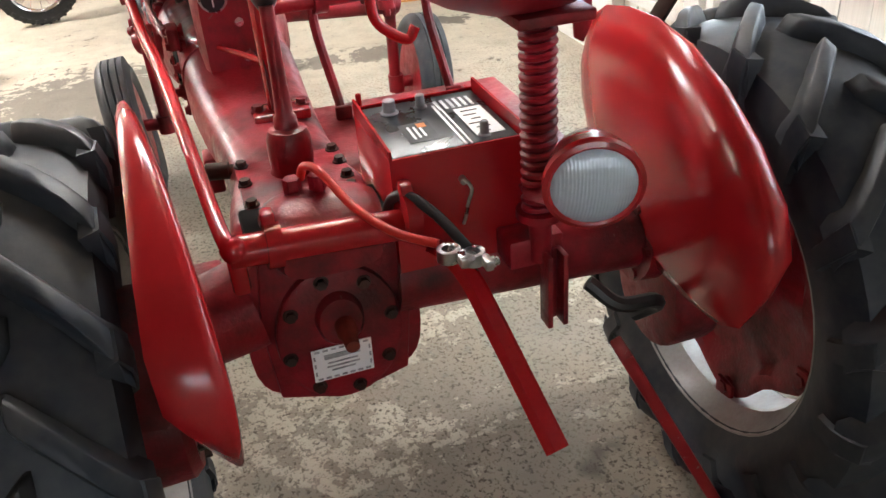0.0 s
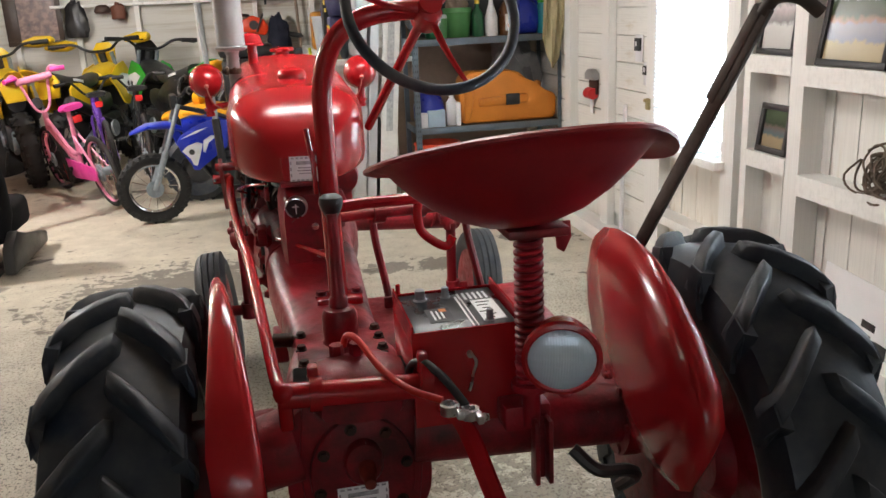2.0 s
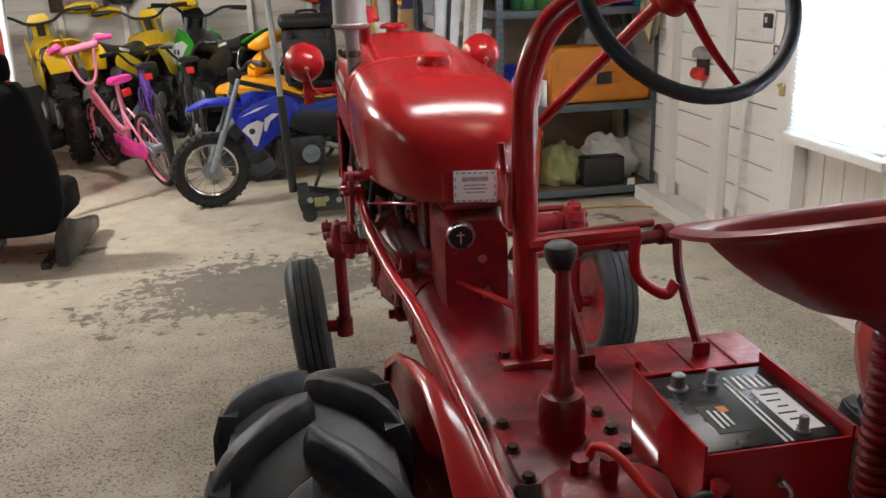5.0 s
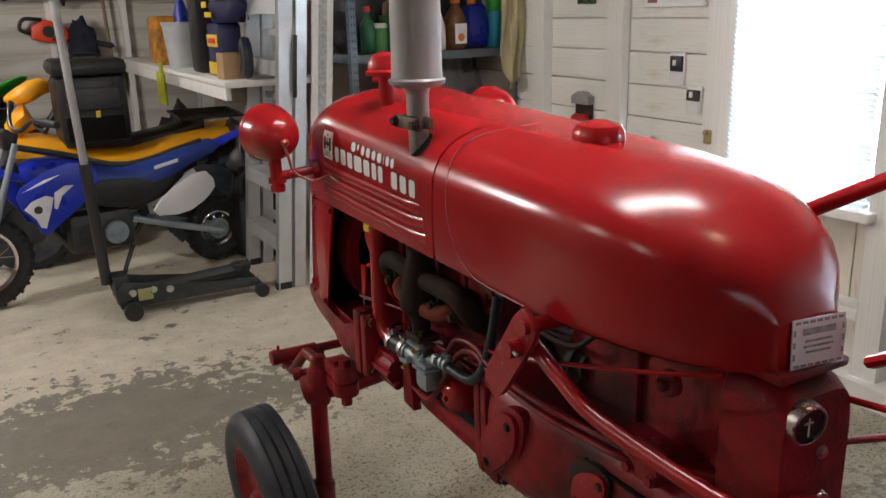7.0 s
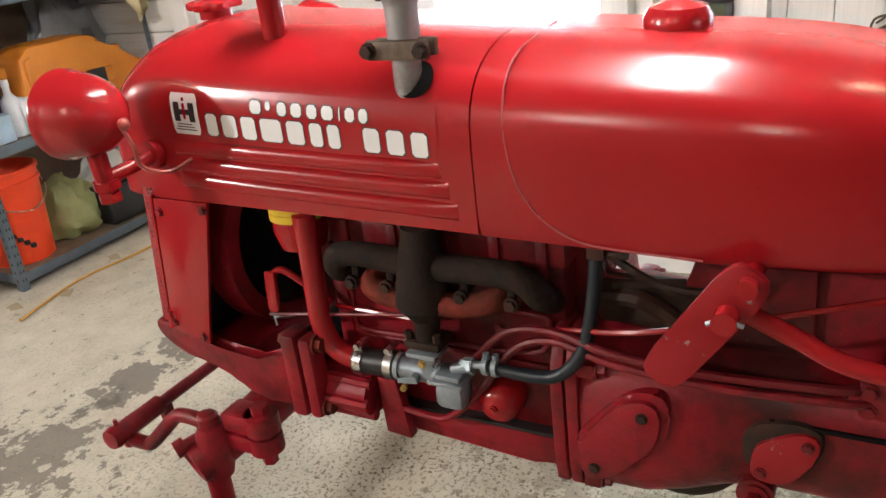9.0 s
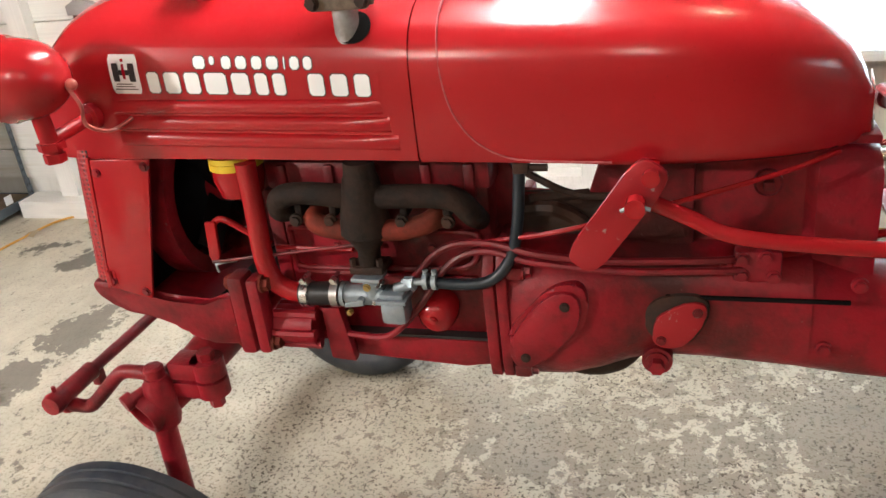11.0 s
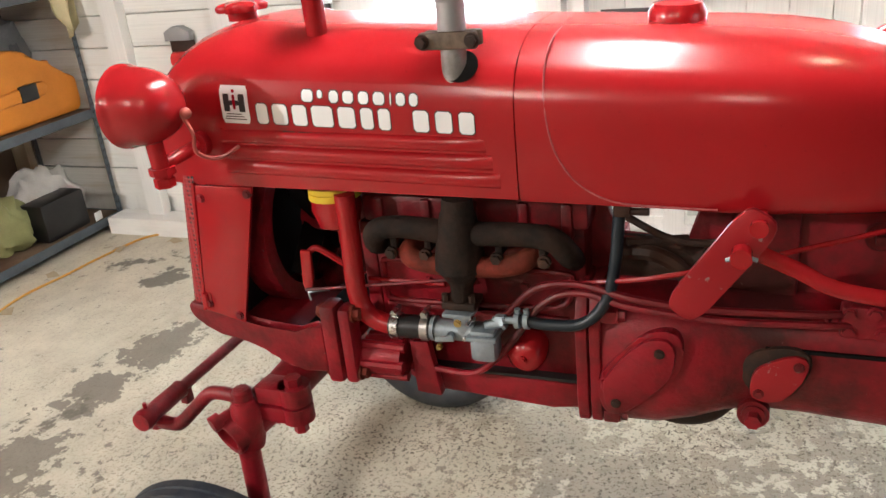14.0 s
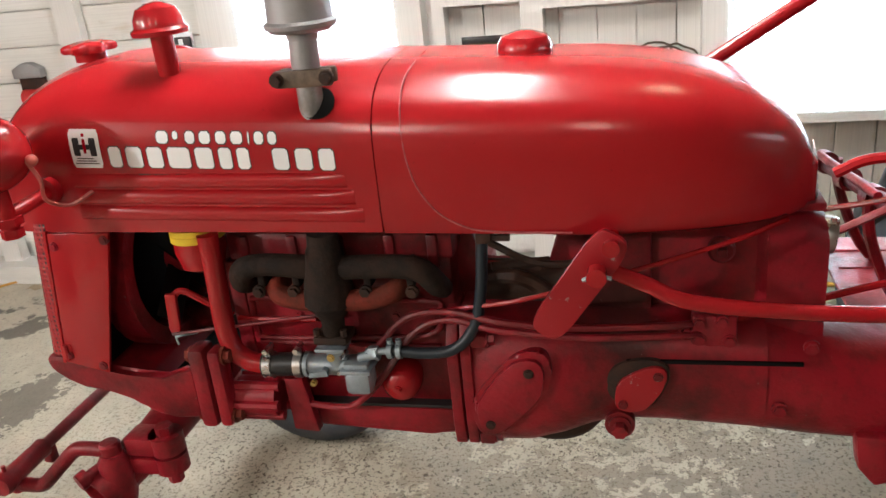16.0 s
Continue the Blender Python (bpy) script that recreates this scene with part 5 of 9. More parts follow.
spin(bm, (-0.172, 1.266, 1.305), (-0.172, 1.264, 1.80), [(0.021, 0.0), (0.024, 0.010), (0.042, 0.012), (0.050, 0.018), (0.0515, 0.024), (0.046, 0.028), (0.045, 0.05), (0.045, 0.36), (0.0465, 0.365), (0.0465, 0.372), (0.038, 0.380), (0.022, 0.385), (0.021, 0.40)], 30)
part("muffler", bm, SILVER, tractor, "silver-grey upright muffler")
bm = B()
spin(bm, (-0.1715, 1.267, 1.243), (-0.1715, 1.267, 1.265), [(0.0235, 0.0), (0.0245, 0.002), (0.0245, 0.016), (0.022, 0.018)], 18)
box(bm, (-0.168, 1.267, 1.254), (0.010, 0.086, 0.022), 0.003)
box(bm, (-0.192, 1.267, 1.254), (0.012, 0.086, 0.024), 0.003)
clampp = part("muffler_clamp", bm, surface("rusty_tan_iron", (0.17, 0.125, 0.09), (0.05, 0.035, 0.025), rough=0.6, metal=0.3, scale=30, amount=0.8, bump=0.4), tractor, "weathered muffler clamp")
bm = B()
for dy in (-0.037, 0.037):
    bolt(bm, (-0.198, 1.267 + dy, 1.254), (-1, 0, 0), 0.008, 0.010)
part("clamp_bolts", bm, GREASE, clampp)
for s in (-1, 1):
    lamp = B()
    spin(lamp, (s * 0.290, 1.655, 1.188), (s * 0.300, 1.86, 1.192), [(0.002, 0.0), (0.024, 0.004), (0.046, 0.018), (0.062, 0.040), (0.071, 0.066), (0.0745, 0.095), (0.0765, 0.108), (0.079, 0.112), (0.079, 0.122), (0.070, 0.128), (0.066, 0.126)], 32)
    shrink = Matrix.Translation((s * 0.296, 1.725, 1.190)) @ Matrix.Scale(0.82, 4) @ Matrix.Translation((-s * 0.296, -1.725, -1.190))
    bmesh.ops.transform(lamp, matrix=shrink, verts=lamp.verts[:])
    hl = part("headlight", lamp, RED, tractor, "bullet-shaped red headlight")
    bm = B()
    spin(bm, (s * 0.296, 1.776, 1.190), (s * 0.300, 1.86, 1.192), [(0.069, 0.0), (0.062, 0.010), (0.035, 0.018), (0.002, 0.021)], 28)
    bmesh.ops.transform(bm, matrix=shrink, verts=bm.verts[:])
    part("lens", bm, LENS, hl, "ribbed glass lens")
    bm = B()
    cyl(bm, (s * 0.294, 1.730, 1.135), (s * 0.292, 1.728, 1.068), 0.014, n=14)
    cyl(bm, (s * 0.292, 1.728, 1.092), (s * 0.292, 1.728, 1.080), 0.021, n=6)
    cyl(bm, (s * 0.292, 1.728, 1.074), (s * 0.292, 1.728, 1.060), 0.017, n=6)
    tube(bm, [(s * 0.292, 1.728, 1.094), (s * 0.250, 1.722, 1.098), (s * 0.198, 1.715, 1.104)], 0.011, 10)
    cyl(bm, (s * 0.212, 1.717, 1.104), (s * 0.199, 1.715, 1.104), 0.022, n=14)
    part("lamp_bracket", bm, RED, hl)
    bm = B()
    tube(bm, [(s * 0.292, 1.668, 1.176), (s * 0.285, 1.660, 1.145), (s * 0.270, 1.672, 1.110), (s * 0.235, 1.660, 1.090), (s * 0.203, 1.640, 1.100)], 0.0032, 6)
    ball(bm, (s * 0.291, 1.660, 1.178), 0.009, seg=10)
    part("lamp_wire", bm, surface("pink_wire", (0.5, 0.10, 0.08), rough=0.4), hl)


# ---- wheels ----
LUGS = 17


def carcass(bm, r, w, rim, depth=0.030):
    """The rounded body of a drive tyre about the x axis."""
    prof = [(-w * 0.36, rim), (-w * 0.46, rim + (r - rim) * 0.22), (-w * 0.50, rim + (r - rim) * 0.52), (-w * 0.44, r - depth - 0.020), (-w * 0.26, r - depth - 0.004), (0, r - depth),
            (w * 0.26, r - depth - 0.004), (w * 0.44, r - depth - 0.020), (w * 0.50, rim + (r - rim) * 0.52), (w * 0.46, rim + (r - rim) * 0.22), (w * 0.36, rim), (0, rim + 0.012)]
    n = 56
    rings(bm, [[(x, q * math.cos(2 * math.pi * i / n), q * math.sin(2 * math.pi * i / n)) for x, q in prof] for i in range(n)], close=True)


def lug(s, r, w, depth=0.030):
    """One slanting bar that runs from the middle of the tread down over the shoulder."""
    bm = B()
    loops = []
    for f, tall, wide in ((-0.07, 0.006, 0.022), (0.00, depth * 0.9, 0.025), (0.12, depth, 0.026), (0.40, depth, 0.027), (0.70, depth, 0.028), (0.88, depth * 0.95, 0.030), (1.00, depth * 0.72, 0.032), (1.06, 0.006, 0.032)):
        a = f * 0.235 + 0.03 * f * f
        x = s * f * w * 0.50
        base = r - depth - 0.030 * max(f, 0) ** 3 - 0.006
        top = base + tall + 0.006 + 0.008 * max(f - 0.4, 0) * (tall > 0.01)
        da = wide / r
        loops.append([(x, q * math.cos(a + d), q * math.sin(a + d)) for q, d in ((base - 0.01, -da * 1.25), (base + tall * 0.55, -da * 0.92), (top - 0.003, -da * 0.68), (top, -da * 0.52), (top, da * 0.52), (top - 0.003, da * 0.68), (base + tall * 0.55, da * 0.92), (base - 0.01, da * 1.25))])
    rings(bm, loops)
    # the bar runs on down the shoulder
    loops = []
    for q, x, tall in ((r - 0.030, 0.450, 0.012), (r - 0.055, 0.485, 0.013), (r - 0.085, 0.500, 0.010), (r - 0.120, 0.503, 0.003)):
        a = 0.265 + (r - 0.040 - q) * 0.6
        da = 0.030 / r
        loops.append([(s * xx, q * math.cos(a + d), q * math.sin(a + d)) for xx, d in ((w * x - 0.012, -da), (w * x + tall, -da * 0.65), (w * x + tall, da * 0.65), (w * x - 0.012, da))])
    rings(bm, loops)
    return finish("lug", bm, RUBBER, 50)


RW, RR = 0.225, 0.485
LUG = {s: lug(s, RR, RW) for s in (-1, 1)}
for name, x, out in (("left", -0.354, -1), ("right", 0.800, 1)):
    c = (x, -0.17, 0.478)
    bm = B()
    rr = []
    R0 = 0.305
    for dx, q in ((-0.085, R0 + 0.012), (-0.085, R0 - 0.004), (-0.060, R0 - 0.018), (-0.040, R0 - 0.035), (0.040, R0 - 0.035), (0.060, R0 - 0.018), (0.085, R0 - 0.004), (0.085, R0 + 0.012), (0.05, R0 + 0.004), (-0.05, R0 + 0.004)):
        rr.append([(c[0] + dx, c[1] + q * math.cos(2 * math.pi * i / 40), c[2] + q * math.sin(2 * math.pi * i / 40)) for i in range(40)])
    rings(bm, rr, close=True)
    wheel = part("rear_rim", bm, RIMPAINT, tractor, "worn silver rear rim")
    bm = B()
    carcass(bm, RR, RW, R0 - 0.008)
    bmesh.ops.transform(bm, matrix=Matrix.Translation(c), verts=bm.verts[:])
    tyre = part("rear_tyre", bm, RUBBER, tractor, "black cleated rubber tyre")
    for s in (-1, 1):
        for k in range(LUGS):
            ob = new("lug", LUG[s])
            ob.parent = tyre
            ob.matrix_basis = Matrix.Translation(c) @ Matrix.Rotation(2 * math.pi * (k + (0.5 if s > 0 else 0)) / LUGS, 4, "X")
    bm = B()
    loops = []
    for r, h, lobe in ((0.02, 0.0, 0), (0.075, 0.0, 0), (0.085, 0.012, 0), (0.10, 0.034, 0), (0.19, 0.042, 0), (0.225, 0.022, 1), (0.252, 0.022, 1), (0.252, 0.030, 1), (0.22, 0.032, 1), (0.18, 0.052, 0), (0.06, 0.050, 0), (0.01, 0.050, 0)):
        ring = []
        for i in range(48):
            a = 2 * math.pi * i / 48
            q = r + lobe * 0.021 * math.cos(6 * (a - radians(20)))
            ring.append((c[0] - out * 0.05 + out * h, c[1] + q * math.cos(a), c[2] + q * math.sin(a)))
        loops.append(ring)
    rings(bm, loops)
    part("disc", bm, CAST, wheel, "red wheel disc")
    bm = B()
    for k in range(6):
        a = radians(60 * k + 20)
        bolt(bm, (c[0] - out * 0.03, c[1] + 0.252 * math.cos(a), c[2] + 0.252 * math.sin(a)), (-out, 0, 0), 0.014, 0.014)
        box(bm, (c[0] - out * 0.035, c[1] + 0.262 * math.cos(a), c[2] + 0.262 * math.sin(a)), (0.01, 0.05, 0.05), 0.004)
    part("lug_bolts", bm, CAST, wheel)


def ribbed_tyre(bm, c, r, w, rim):
    prof = [(-w * 0.34, rim), (-w * 0.48, rim + (r - rim) * 0.3), (-w * 0.50, rim + (r - rim) * 0.55), (-w * 0.43, r - 0.022), (-w * 0.33, r - 0.008)]
    for x in (-0.30, -0.105, 0.105, 0.30):
        if x > -0.2:
            prof += [((x - 0.095) * w - 0.004, r - 0.012), ((x - 0.075) * w, r - 0.002)]
        prof += [((x + 0.075) * w, r - 0.002)]
    prof += [(w * 0.40, r - 0.020), (w * 0.50, rim + (r - rim) * 0.55), (w * 0.48, rim + (r - rim) * 0.3), (w * 0.34, rim), (0, rim + 0.008)]
    n = 48
    rings(bm, [[(c[0] + x, c[1] + q * math.cos(2 * math.pi * i / n), c[2] + q * math.sin(2 * math.pi * i / n)) for x, q in prof] for i in range(n)], close=True)


for x, wy, out in ((-0.352, 1.772, -1), (0.735, 1.745, 1)):
    c = (x, wy, 0.250)
    lean = Matrix.Translation(c) @ Matrix.Rotation(radians(5 * out), 4, "Y") @ Matrix.Translation((-x, -wy, -0.250))
    bm = B()
    spin(bm, (x - out * 0.045, c[1], c[2]), (x + out * 0.05, c[1], c[2]), [(0.165, 0.0), (0.172, 0.0), (0.160, 0.014), (0.148, 0.030), (0.148, 0.068), (0.160, 0.080), (0.172, 0.092), (0.160, 0.094), (0.142, 0.072), (0.10, 0.062), (0.05, 0.075), (0.045, 0.095), (0.01, 0.095), (0.01, 0.05), (0.04, 0.040), (0.10, 0.045), (0.142, 0.030)], 36)
    bmesh.ops.transform(bm, matrix=lean, verts=bm.verts[:])
    fw = part("front_wheel", bm, CAST, tractor, "narrow front wheel with red rim")
    bm = B()
    ribbed_tyre(bm, c, 0.252, 0.122, 0.156)
    bmesh.ops.transform(bm, matrix=lean, verts=bm.verts[:])
    part("tyre", bm, RUBBER, fw, "worn black ribbed tyre")
    bm = B()
    for k in range(5):
        a = radians(72 * k)
        bolt(bm, (x + out * 0.02, c[1] + 0.08 * math.cos(a), c[2] + 0.08 * math.sin(a)), (out, 0, 0), 0.010, 0.012)
    bmesh.ops.transform(bm, matrix=lean, verts=bm.verts[:])
    part("lug_bolts", bm, CAST, fw)
    k = (-0.338 if out < 0 else 0.735) - out * 0.105
    bm = B()
    cyl(bm, (k, 1.728, 0.600), (k - out * 0.004, 1.738, 0.235), 0.021, n=16)
    cyl(bm, (k, 1.738, 0.258), (x, wy, 0.252), 0.022, n=14)
    cyl(bm, (k, 1.738, 0.29), (k, 1.738, 0.225), 0.03, n=16)
    sp = part("spindle", bm, CAST, tractor, "red steering spindle")
    bm = B()
    spin(bm, (k + out * 0.028, 1.752, 0.551), (k - out * 0.09, 1.705, 0.585), [(0.002, 0.06), (0.030, 0.06), (0.031, 0.003), (0.034, 0.0), (0.038, 0.001), (0.040, 0.005), (0.041, 0.13)], 24)
    kn = part("knuckle", bm, CAST, tractor, "greasy red steering knuckle with open socket")
    bm = B()
    spin(bm, (k - out * 0.004, 1.722, 0.520), (k - out * 0.004, 1.722, 0.70), [(0.023, 0.0), (0.028, 0.02), (0.030, 0.07), (0.028, 0.090), (0.022, 0.098), (0.022, 0.104), (0.019, 0.105), (0.019, 0.122), (0.015, 0.126), (0.002, 0.127)], 18)
    part("kingpin_head", bm, CAST, kn)
    bm = B()
    cyl(bm, (k - out * 0.01, 1.735, 0.602), (k + out * 0.028, 1.757, 0.594), 0.010, n=10)
    cyl(bm, (k + out * 0.028, 1.757, 0.594), (k + out * 0.044, 1.766, 0.590), 0.016, n=12)
    part("set_bolt", bm, CAST, kn)
    for z0, z1 in ((0.575, 0.607), (0.613, 0.648)):
        bm = B()
        cyl(bm, (k - out * 0.035, 1.628, z0), (k - out * 0.035, 1.628, z1), 0.030, n=16)
        box(bm, (k - out * 0.035, 1.665, (z0 + z1) / 2), (0.052, 0.065, z1 - z0), 0.004)
        part("clamp_ear", bm, CAST, kn)
    bm = B()
    cyl(bm, (k - out * 0.035, 1.628, 0.648), (k - out * 0.035, 1.628, 0.664), 0.016, n=6)
    part("clamp_bolt", bm, CAST, kn)
    bm = B()
    cyl(bm, (k - out * 0.035, 1.628, 0.575), (k - out * 0.035, 1.628, 0.548), 0.014, n=6)
    part("clamp_nut", bm, CAST, kn)
    bm = B()
    tube(bm, [(k, 1.715, 0.630), (k, 1.765, 0.633), (k + out * 0.002, 1.792, 0.628), (k + out * 0.006, 1.825, 0.598), (k + out * 0.008, 1.868, 0.558), (k + out * 0.008, 1.890, 0.551), (k + out * 0.008, 1.925, 0.552)], 0.0135, 10)
    cyl(bm, (k + out * 0.008, 1.928, 0.540), (k + out * 0.008, 1.928, 0.580), 0.014, n=12)
    part("steering_arm", bm, CAST, tractor)
bm = B()
cyl(bm, (-0.245, 1.928, 0.575), (0.645, 1.928, 0.575), 0.012, n=12)
spin(bm, (-0.285, 1.928, 0.575), (-0.13, 1.928, 0.575), [(0.002, 0.0), (0.019, 0.002), (0.022, 0.012), (0.019, 0.03), (0.018, 0.11), (0.019, 0.125), (0.012, 0.128)], 14)
box(bm, (-0.148, 1.928, 0.553), (0.022, 0.020, 0.034), 0.004)
cyl(bm, (-0.262, 1.928, 0.592), (-0.262, 1.928, 0.606), 0.004, n=8)
part("tie_rod", bm, CAST, tractor)
bm = B()
cyl(bm, (-0.18, 1.715, 0.570), (0.02, 1.66, 0.630), 0.040, 0.046, n=18)
cyl(bm, (0.02, 1.66, 0.630), (0.61, 1.735, 0.566), 0.046, 0.040, n=18)
box(bm, (0.0, 1.65, 0.645), (0.12, 0.10, 0.09), 0.012)
part("front_axle", bm, CAST, tractor, "red tubular front axle")
# ---- rear of the tractor ----
bm = B()
soft_box_loft(bm, [(0.12, 0.025, 0.098, 0.55, 0.750), (0.05, 0.03, 0.125, 0.48, 0.745), (-0.10, 0.03, 0.140, 0.455, 0.735), (-0.185, 0.03, 0.140, 0.455, 0.725)], 28, 4.0)
case = part("rear_case", bm, CAST, tractor, "red transmission and axle case")
bm = B()
squeeze = Matrix.Translation((0.034, 0, 0.567)) @ Matrix.Diagonal((0.75, 1, 0.93, 1)) @ Matrix.Translation((-0.034, 0, -0.567))
spin(bm, (0.034, -0.180, 0.567), (0.034, -0.26, 0.567), [(0.134, 0.0), (0.136, 0.006), (0.134, 0.022), (0.126, 0.026), (0.070, 0.027), (0.020, 0.027)], 36)
spin(bm, (0.036, -0.20, 0.606), (0.036, -0.26, 0.606), [(0.052, 0.0), (0.050, 0.016), (0.044, 0.022), (0.012, 0.023)], 26)
bmesh.ops.transform(bm, matrix=squeeze, verts=bm.verts[:])
pto = part("pto_cover", bm, CAST, tractor, "round red rear cover with bolts")
bm = B()
for k in range(8):
    a = radians(45 * k + 12)
    bolt(bm, (0.034 + 0.086 * math.cos(a), -0.205, 0.567 + 0.106 * math.sin(a)), (0, -1, 0), 0.009, 0.010)
part("cover_bolts", bm, GREASE, pto)
bm = B()
spin(bm, (0.040, -0.215, 0.598), (0.040, -0.30, 0.590), [(0.017, 0.0), (0.0165, 0.030), (0.012, 0.040), (0.011, 0.062), (0.002, 0.063)], 14)
part("pto_shaft", bm, RUST, pto)
bm = B()
slab(bm, [(-0.075, 0.46), (-0.085, 0.60), (-0.07, 0.72), (0.14, 0.71), (0.155, 0.60), (0.14, 0.46), (0.03, 0.43)], "y", -0.190, -0.178, 0.004)
part("case_flange", bm, CAST, tractor)
paper_label(pto, pose(0.030, -0.2092, 0.522, 0, 1, 2), 0.098, 0.062, [(0.22, 0.6, 0.14), (0.02, 0.5, 0.04), (-0.1, 0.55, 0.04), (-0.22, 0.4, 0.04)])
bm = B()
cyl(bm, (0.14, -0.14, 0.625), (0.60, -0.16, 0.600), 0.072, 0.062, n=22)
cyl(bm, (0.565, -0.158, 0.602), (0.60, -0.16, 0.600), 0.088, n=22)
for a in range(0, 360, 60):
    bolt(bm, (0.564, -0.158 + 0.074 * math.cos(radians(a)), 0.602 + 0.074 * math.sin(radians(a))), (-1, 0, 0), 0.009, 0.010)
cyl(bm, (-0.09, -0.14, 0.625), (-0.235, -0.16, 0.600), 0.075, 0.066, n=22)
part("axle_housing", bm, CAST, tractor, "red tapered axle housing")
for x0, x1 in ((0.60, 0.69), (-0.32, -0.235)):
    bm = B()
    o = arc((-0.16, 0.60), 0.100, 0, 180, 12) + arc((-0.17, 0.478), 0.110, 180, 360, 12)
    slab(bm, o, "x", x0, x1, 0.012)
    part("final_drive", bm, CAST, tractor, "red drop final drive housing")
bm = B()
spin(bm, (-0.315, -0.17, 0.478), (-0.2, -0.17, 0.478), [(0.10, 0.0), (0.115, 0.02), (0.112, 0.085), (0.098, 0.100), (0.045, 0.106), (0.004, 0.106)], 28)
drum = part("axle_drum", bm, CAST, tractor, "dark red axle drum beside the wheel")
bm = B()
for k in range(6):
    a = radians(60 * k + 10)
    bolt(bm, (-0.216, -0.17 + 0.080 * math.cos(a), 0.478 + 0.080 * math.sin(a)), (1, 0, 0), 0.012, 0.014)
part("cover_bolts", bm, GREASE, drum)
bm = B()
box(bm, (0.025, 0.005, 0.748), (0.185, 0.185, 0.014), 0.003, None)
tc = part("top_cover", bm, CAST, tractor)
bm = B()
for x, y in ((-0.055, 0.085), (-0.057, 0.01), (-0.055, -0.07), (0.105, 0.085), (0.107, 0.03), (0.107, -0.03), (0.104, -0.075), (0.03, 0.09), (0.02, -0.075)):
    bolt(bm, (x, y, 0.755), (0, 0, 1), 0.009, 0.010)
part("cover_bolts", bm, GREASE, tc)
bm = B()
spin(bm, (0.028, 0.035, 0.750), (0.030, 0.040, 1.0), [(0.042, 0.0), (0.036, 0.012), (0.038, 0.030), (0.037, 0.065), (0.032, 0.078), (0.020, 0.082), (0.019, 0.10), (0.015, 0.105), (0.0125, 0.16), (0.0115, 0.28)], 20)
shift = part("gear_lever", bm, CAST, tractor, "red gear lever with black knob")
bm = B()
spin(bm, (0.031, 0.055, 1.018), (0.032, 0.060, 1.09), [(0.010, 0.0), (0.014, 0.005), (0.022, 0.020), (0.0255, 0.032), (0.024, 0.042), (0.015, 0.049), (0.002, 0.051)], 20)
part("knob", bm, BLACK, shift, "black shift knob")
# solid black slab painting the shade of the openings by the lever
bm = B()
box(bm, (0.030, -0.140, 0.744), (0.220, 0.130, 0.022), 0.006)
part("dark_recess", bm, MATT, tractor, "black slab standing for shaded openings round the lift casting")
bm = B()
soft_box_loft(bm, [(-0.085, 0.04, 0.085, 0.70, 0.775), (-0.13, 0.04, 0.095, 0.70, 0.790), (-0.19, 0.04, 0.095, 0.69, 0.770), (-0.22, 0.04, 0.075, 0.69, 0.745)], 20, 3.0)
cyl(bm, (0.045, -0.125, 0.78), (0.045, -0.125, 0.812), 0.014, n=6)
cyl(bm, (0.008, -0.11, 0.78), (0.008, -0.11, 0.806), 0.014, n=6)
part("lift_casting", bm, CAST, tractor)
bm = B()
cyl(bm, (-0.105, -0.238, 0.772), (0.165, -0.228, 0.752), 0.024, n=20)
shaft = part("rockshaft", bm, RED, tractor, "red cross shaft with arms")
for x in (-0.055, 0.145):
    bm = B()
    cyl(bm, (x, -0.236, 0.770), (x + 0.022, -0.235, 0.768), 0.034, n=18)
    box(bm, (x + 0.011, -0.225, 0.795), (0.020, 0.026, 0.05), 0.006)
    part("shaft_collar", bm, RED, shaft)
bm = B()
box(bm, (-0.098, -0.238, 0.750), (0.026, 0.034, 0.085), 0.008)
part("shaft_arm", bm, RED, shaft)
bm = B()
tube(bm, [(-0.098, -0.246, 0.782), (-0.112, -0.20, 0.800), (-0.150, 0.25, 0.872), (-0.175, 0.50, 0.880), (-0.196, 0.72, 0.905), (-0.204, 0.80, 0.940), (-0.205, 0.866, 0.970)], 0.0118, 12, 8)
ball(bm, (-0.098, -0.246, 0.780), 0.020, seg=12)
part("lift_rod", bm, RED, tractor, "long red lift rod")
bm = B()
ol = [(0.864, 1.036), (0.839, 1.026), (0.817, 1.005), (0.870, 0.932), (0.922, 0.860), (0.947, 0.870), (0.966, 0.890), (0.914, 0.963)]
slab(bm, round_off(ol), "x", -0.230, -0.220, 0.0015)
link = part("lift_link", bm, CHIPPED, tractor, "flat red lift link plate")
bm = B()
cyl(bm, (-0.07, 0.846, 1.008), (-0.240, 0.846, 1.008), 0.012, n=14)
cyl(bm, (-0.20, 0.866, 0.970), (-0.252, 0.866, 0.970), 0.014, n=14)
part("link_pin", bm, RED, link)
bm = B()
tube(bm, [(-0.247, 0.885, 0.966), (-0.249, 0.866, 0.974), (-0.246, 0.846, 0.968)], 0.003, 6)
part("cotter_pin", bm, ALLOY, link)

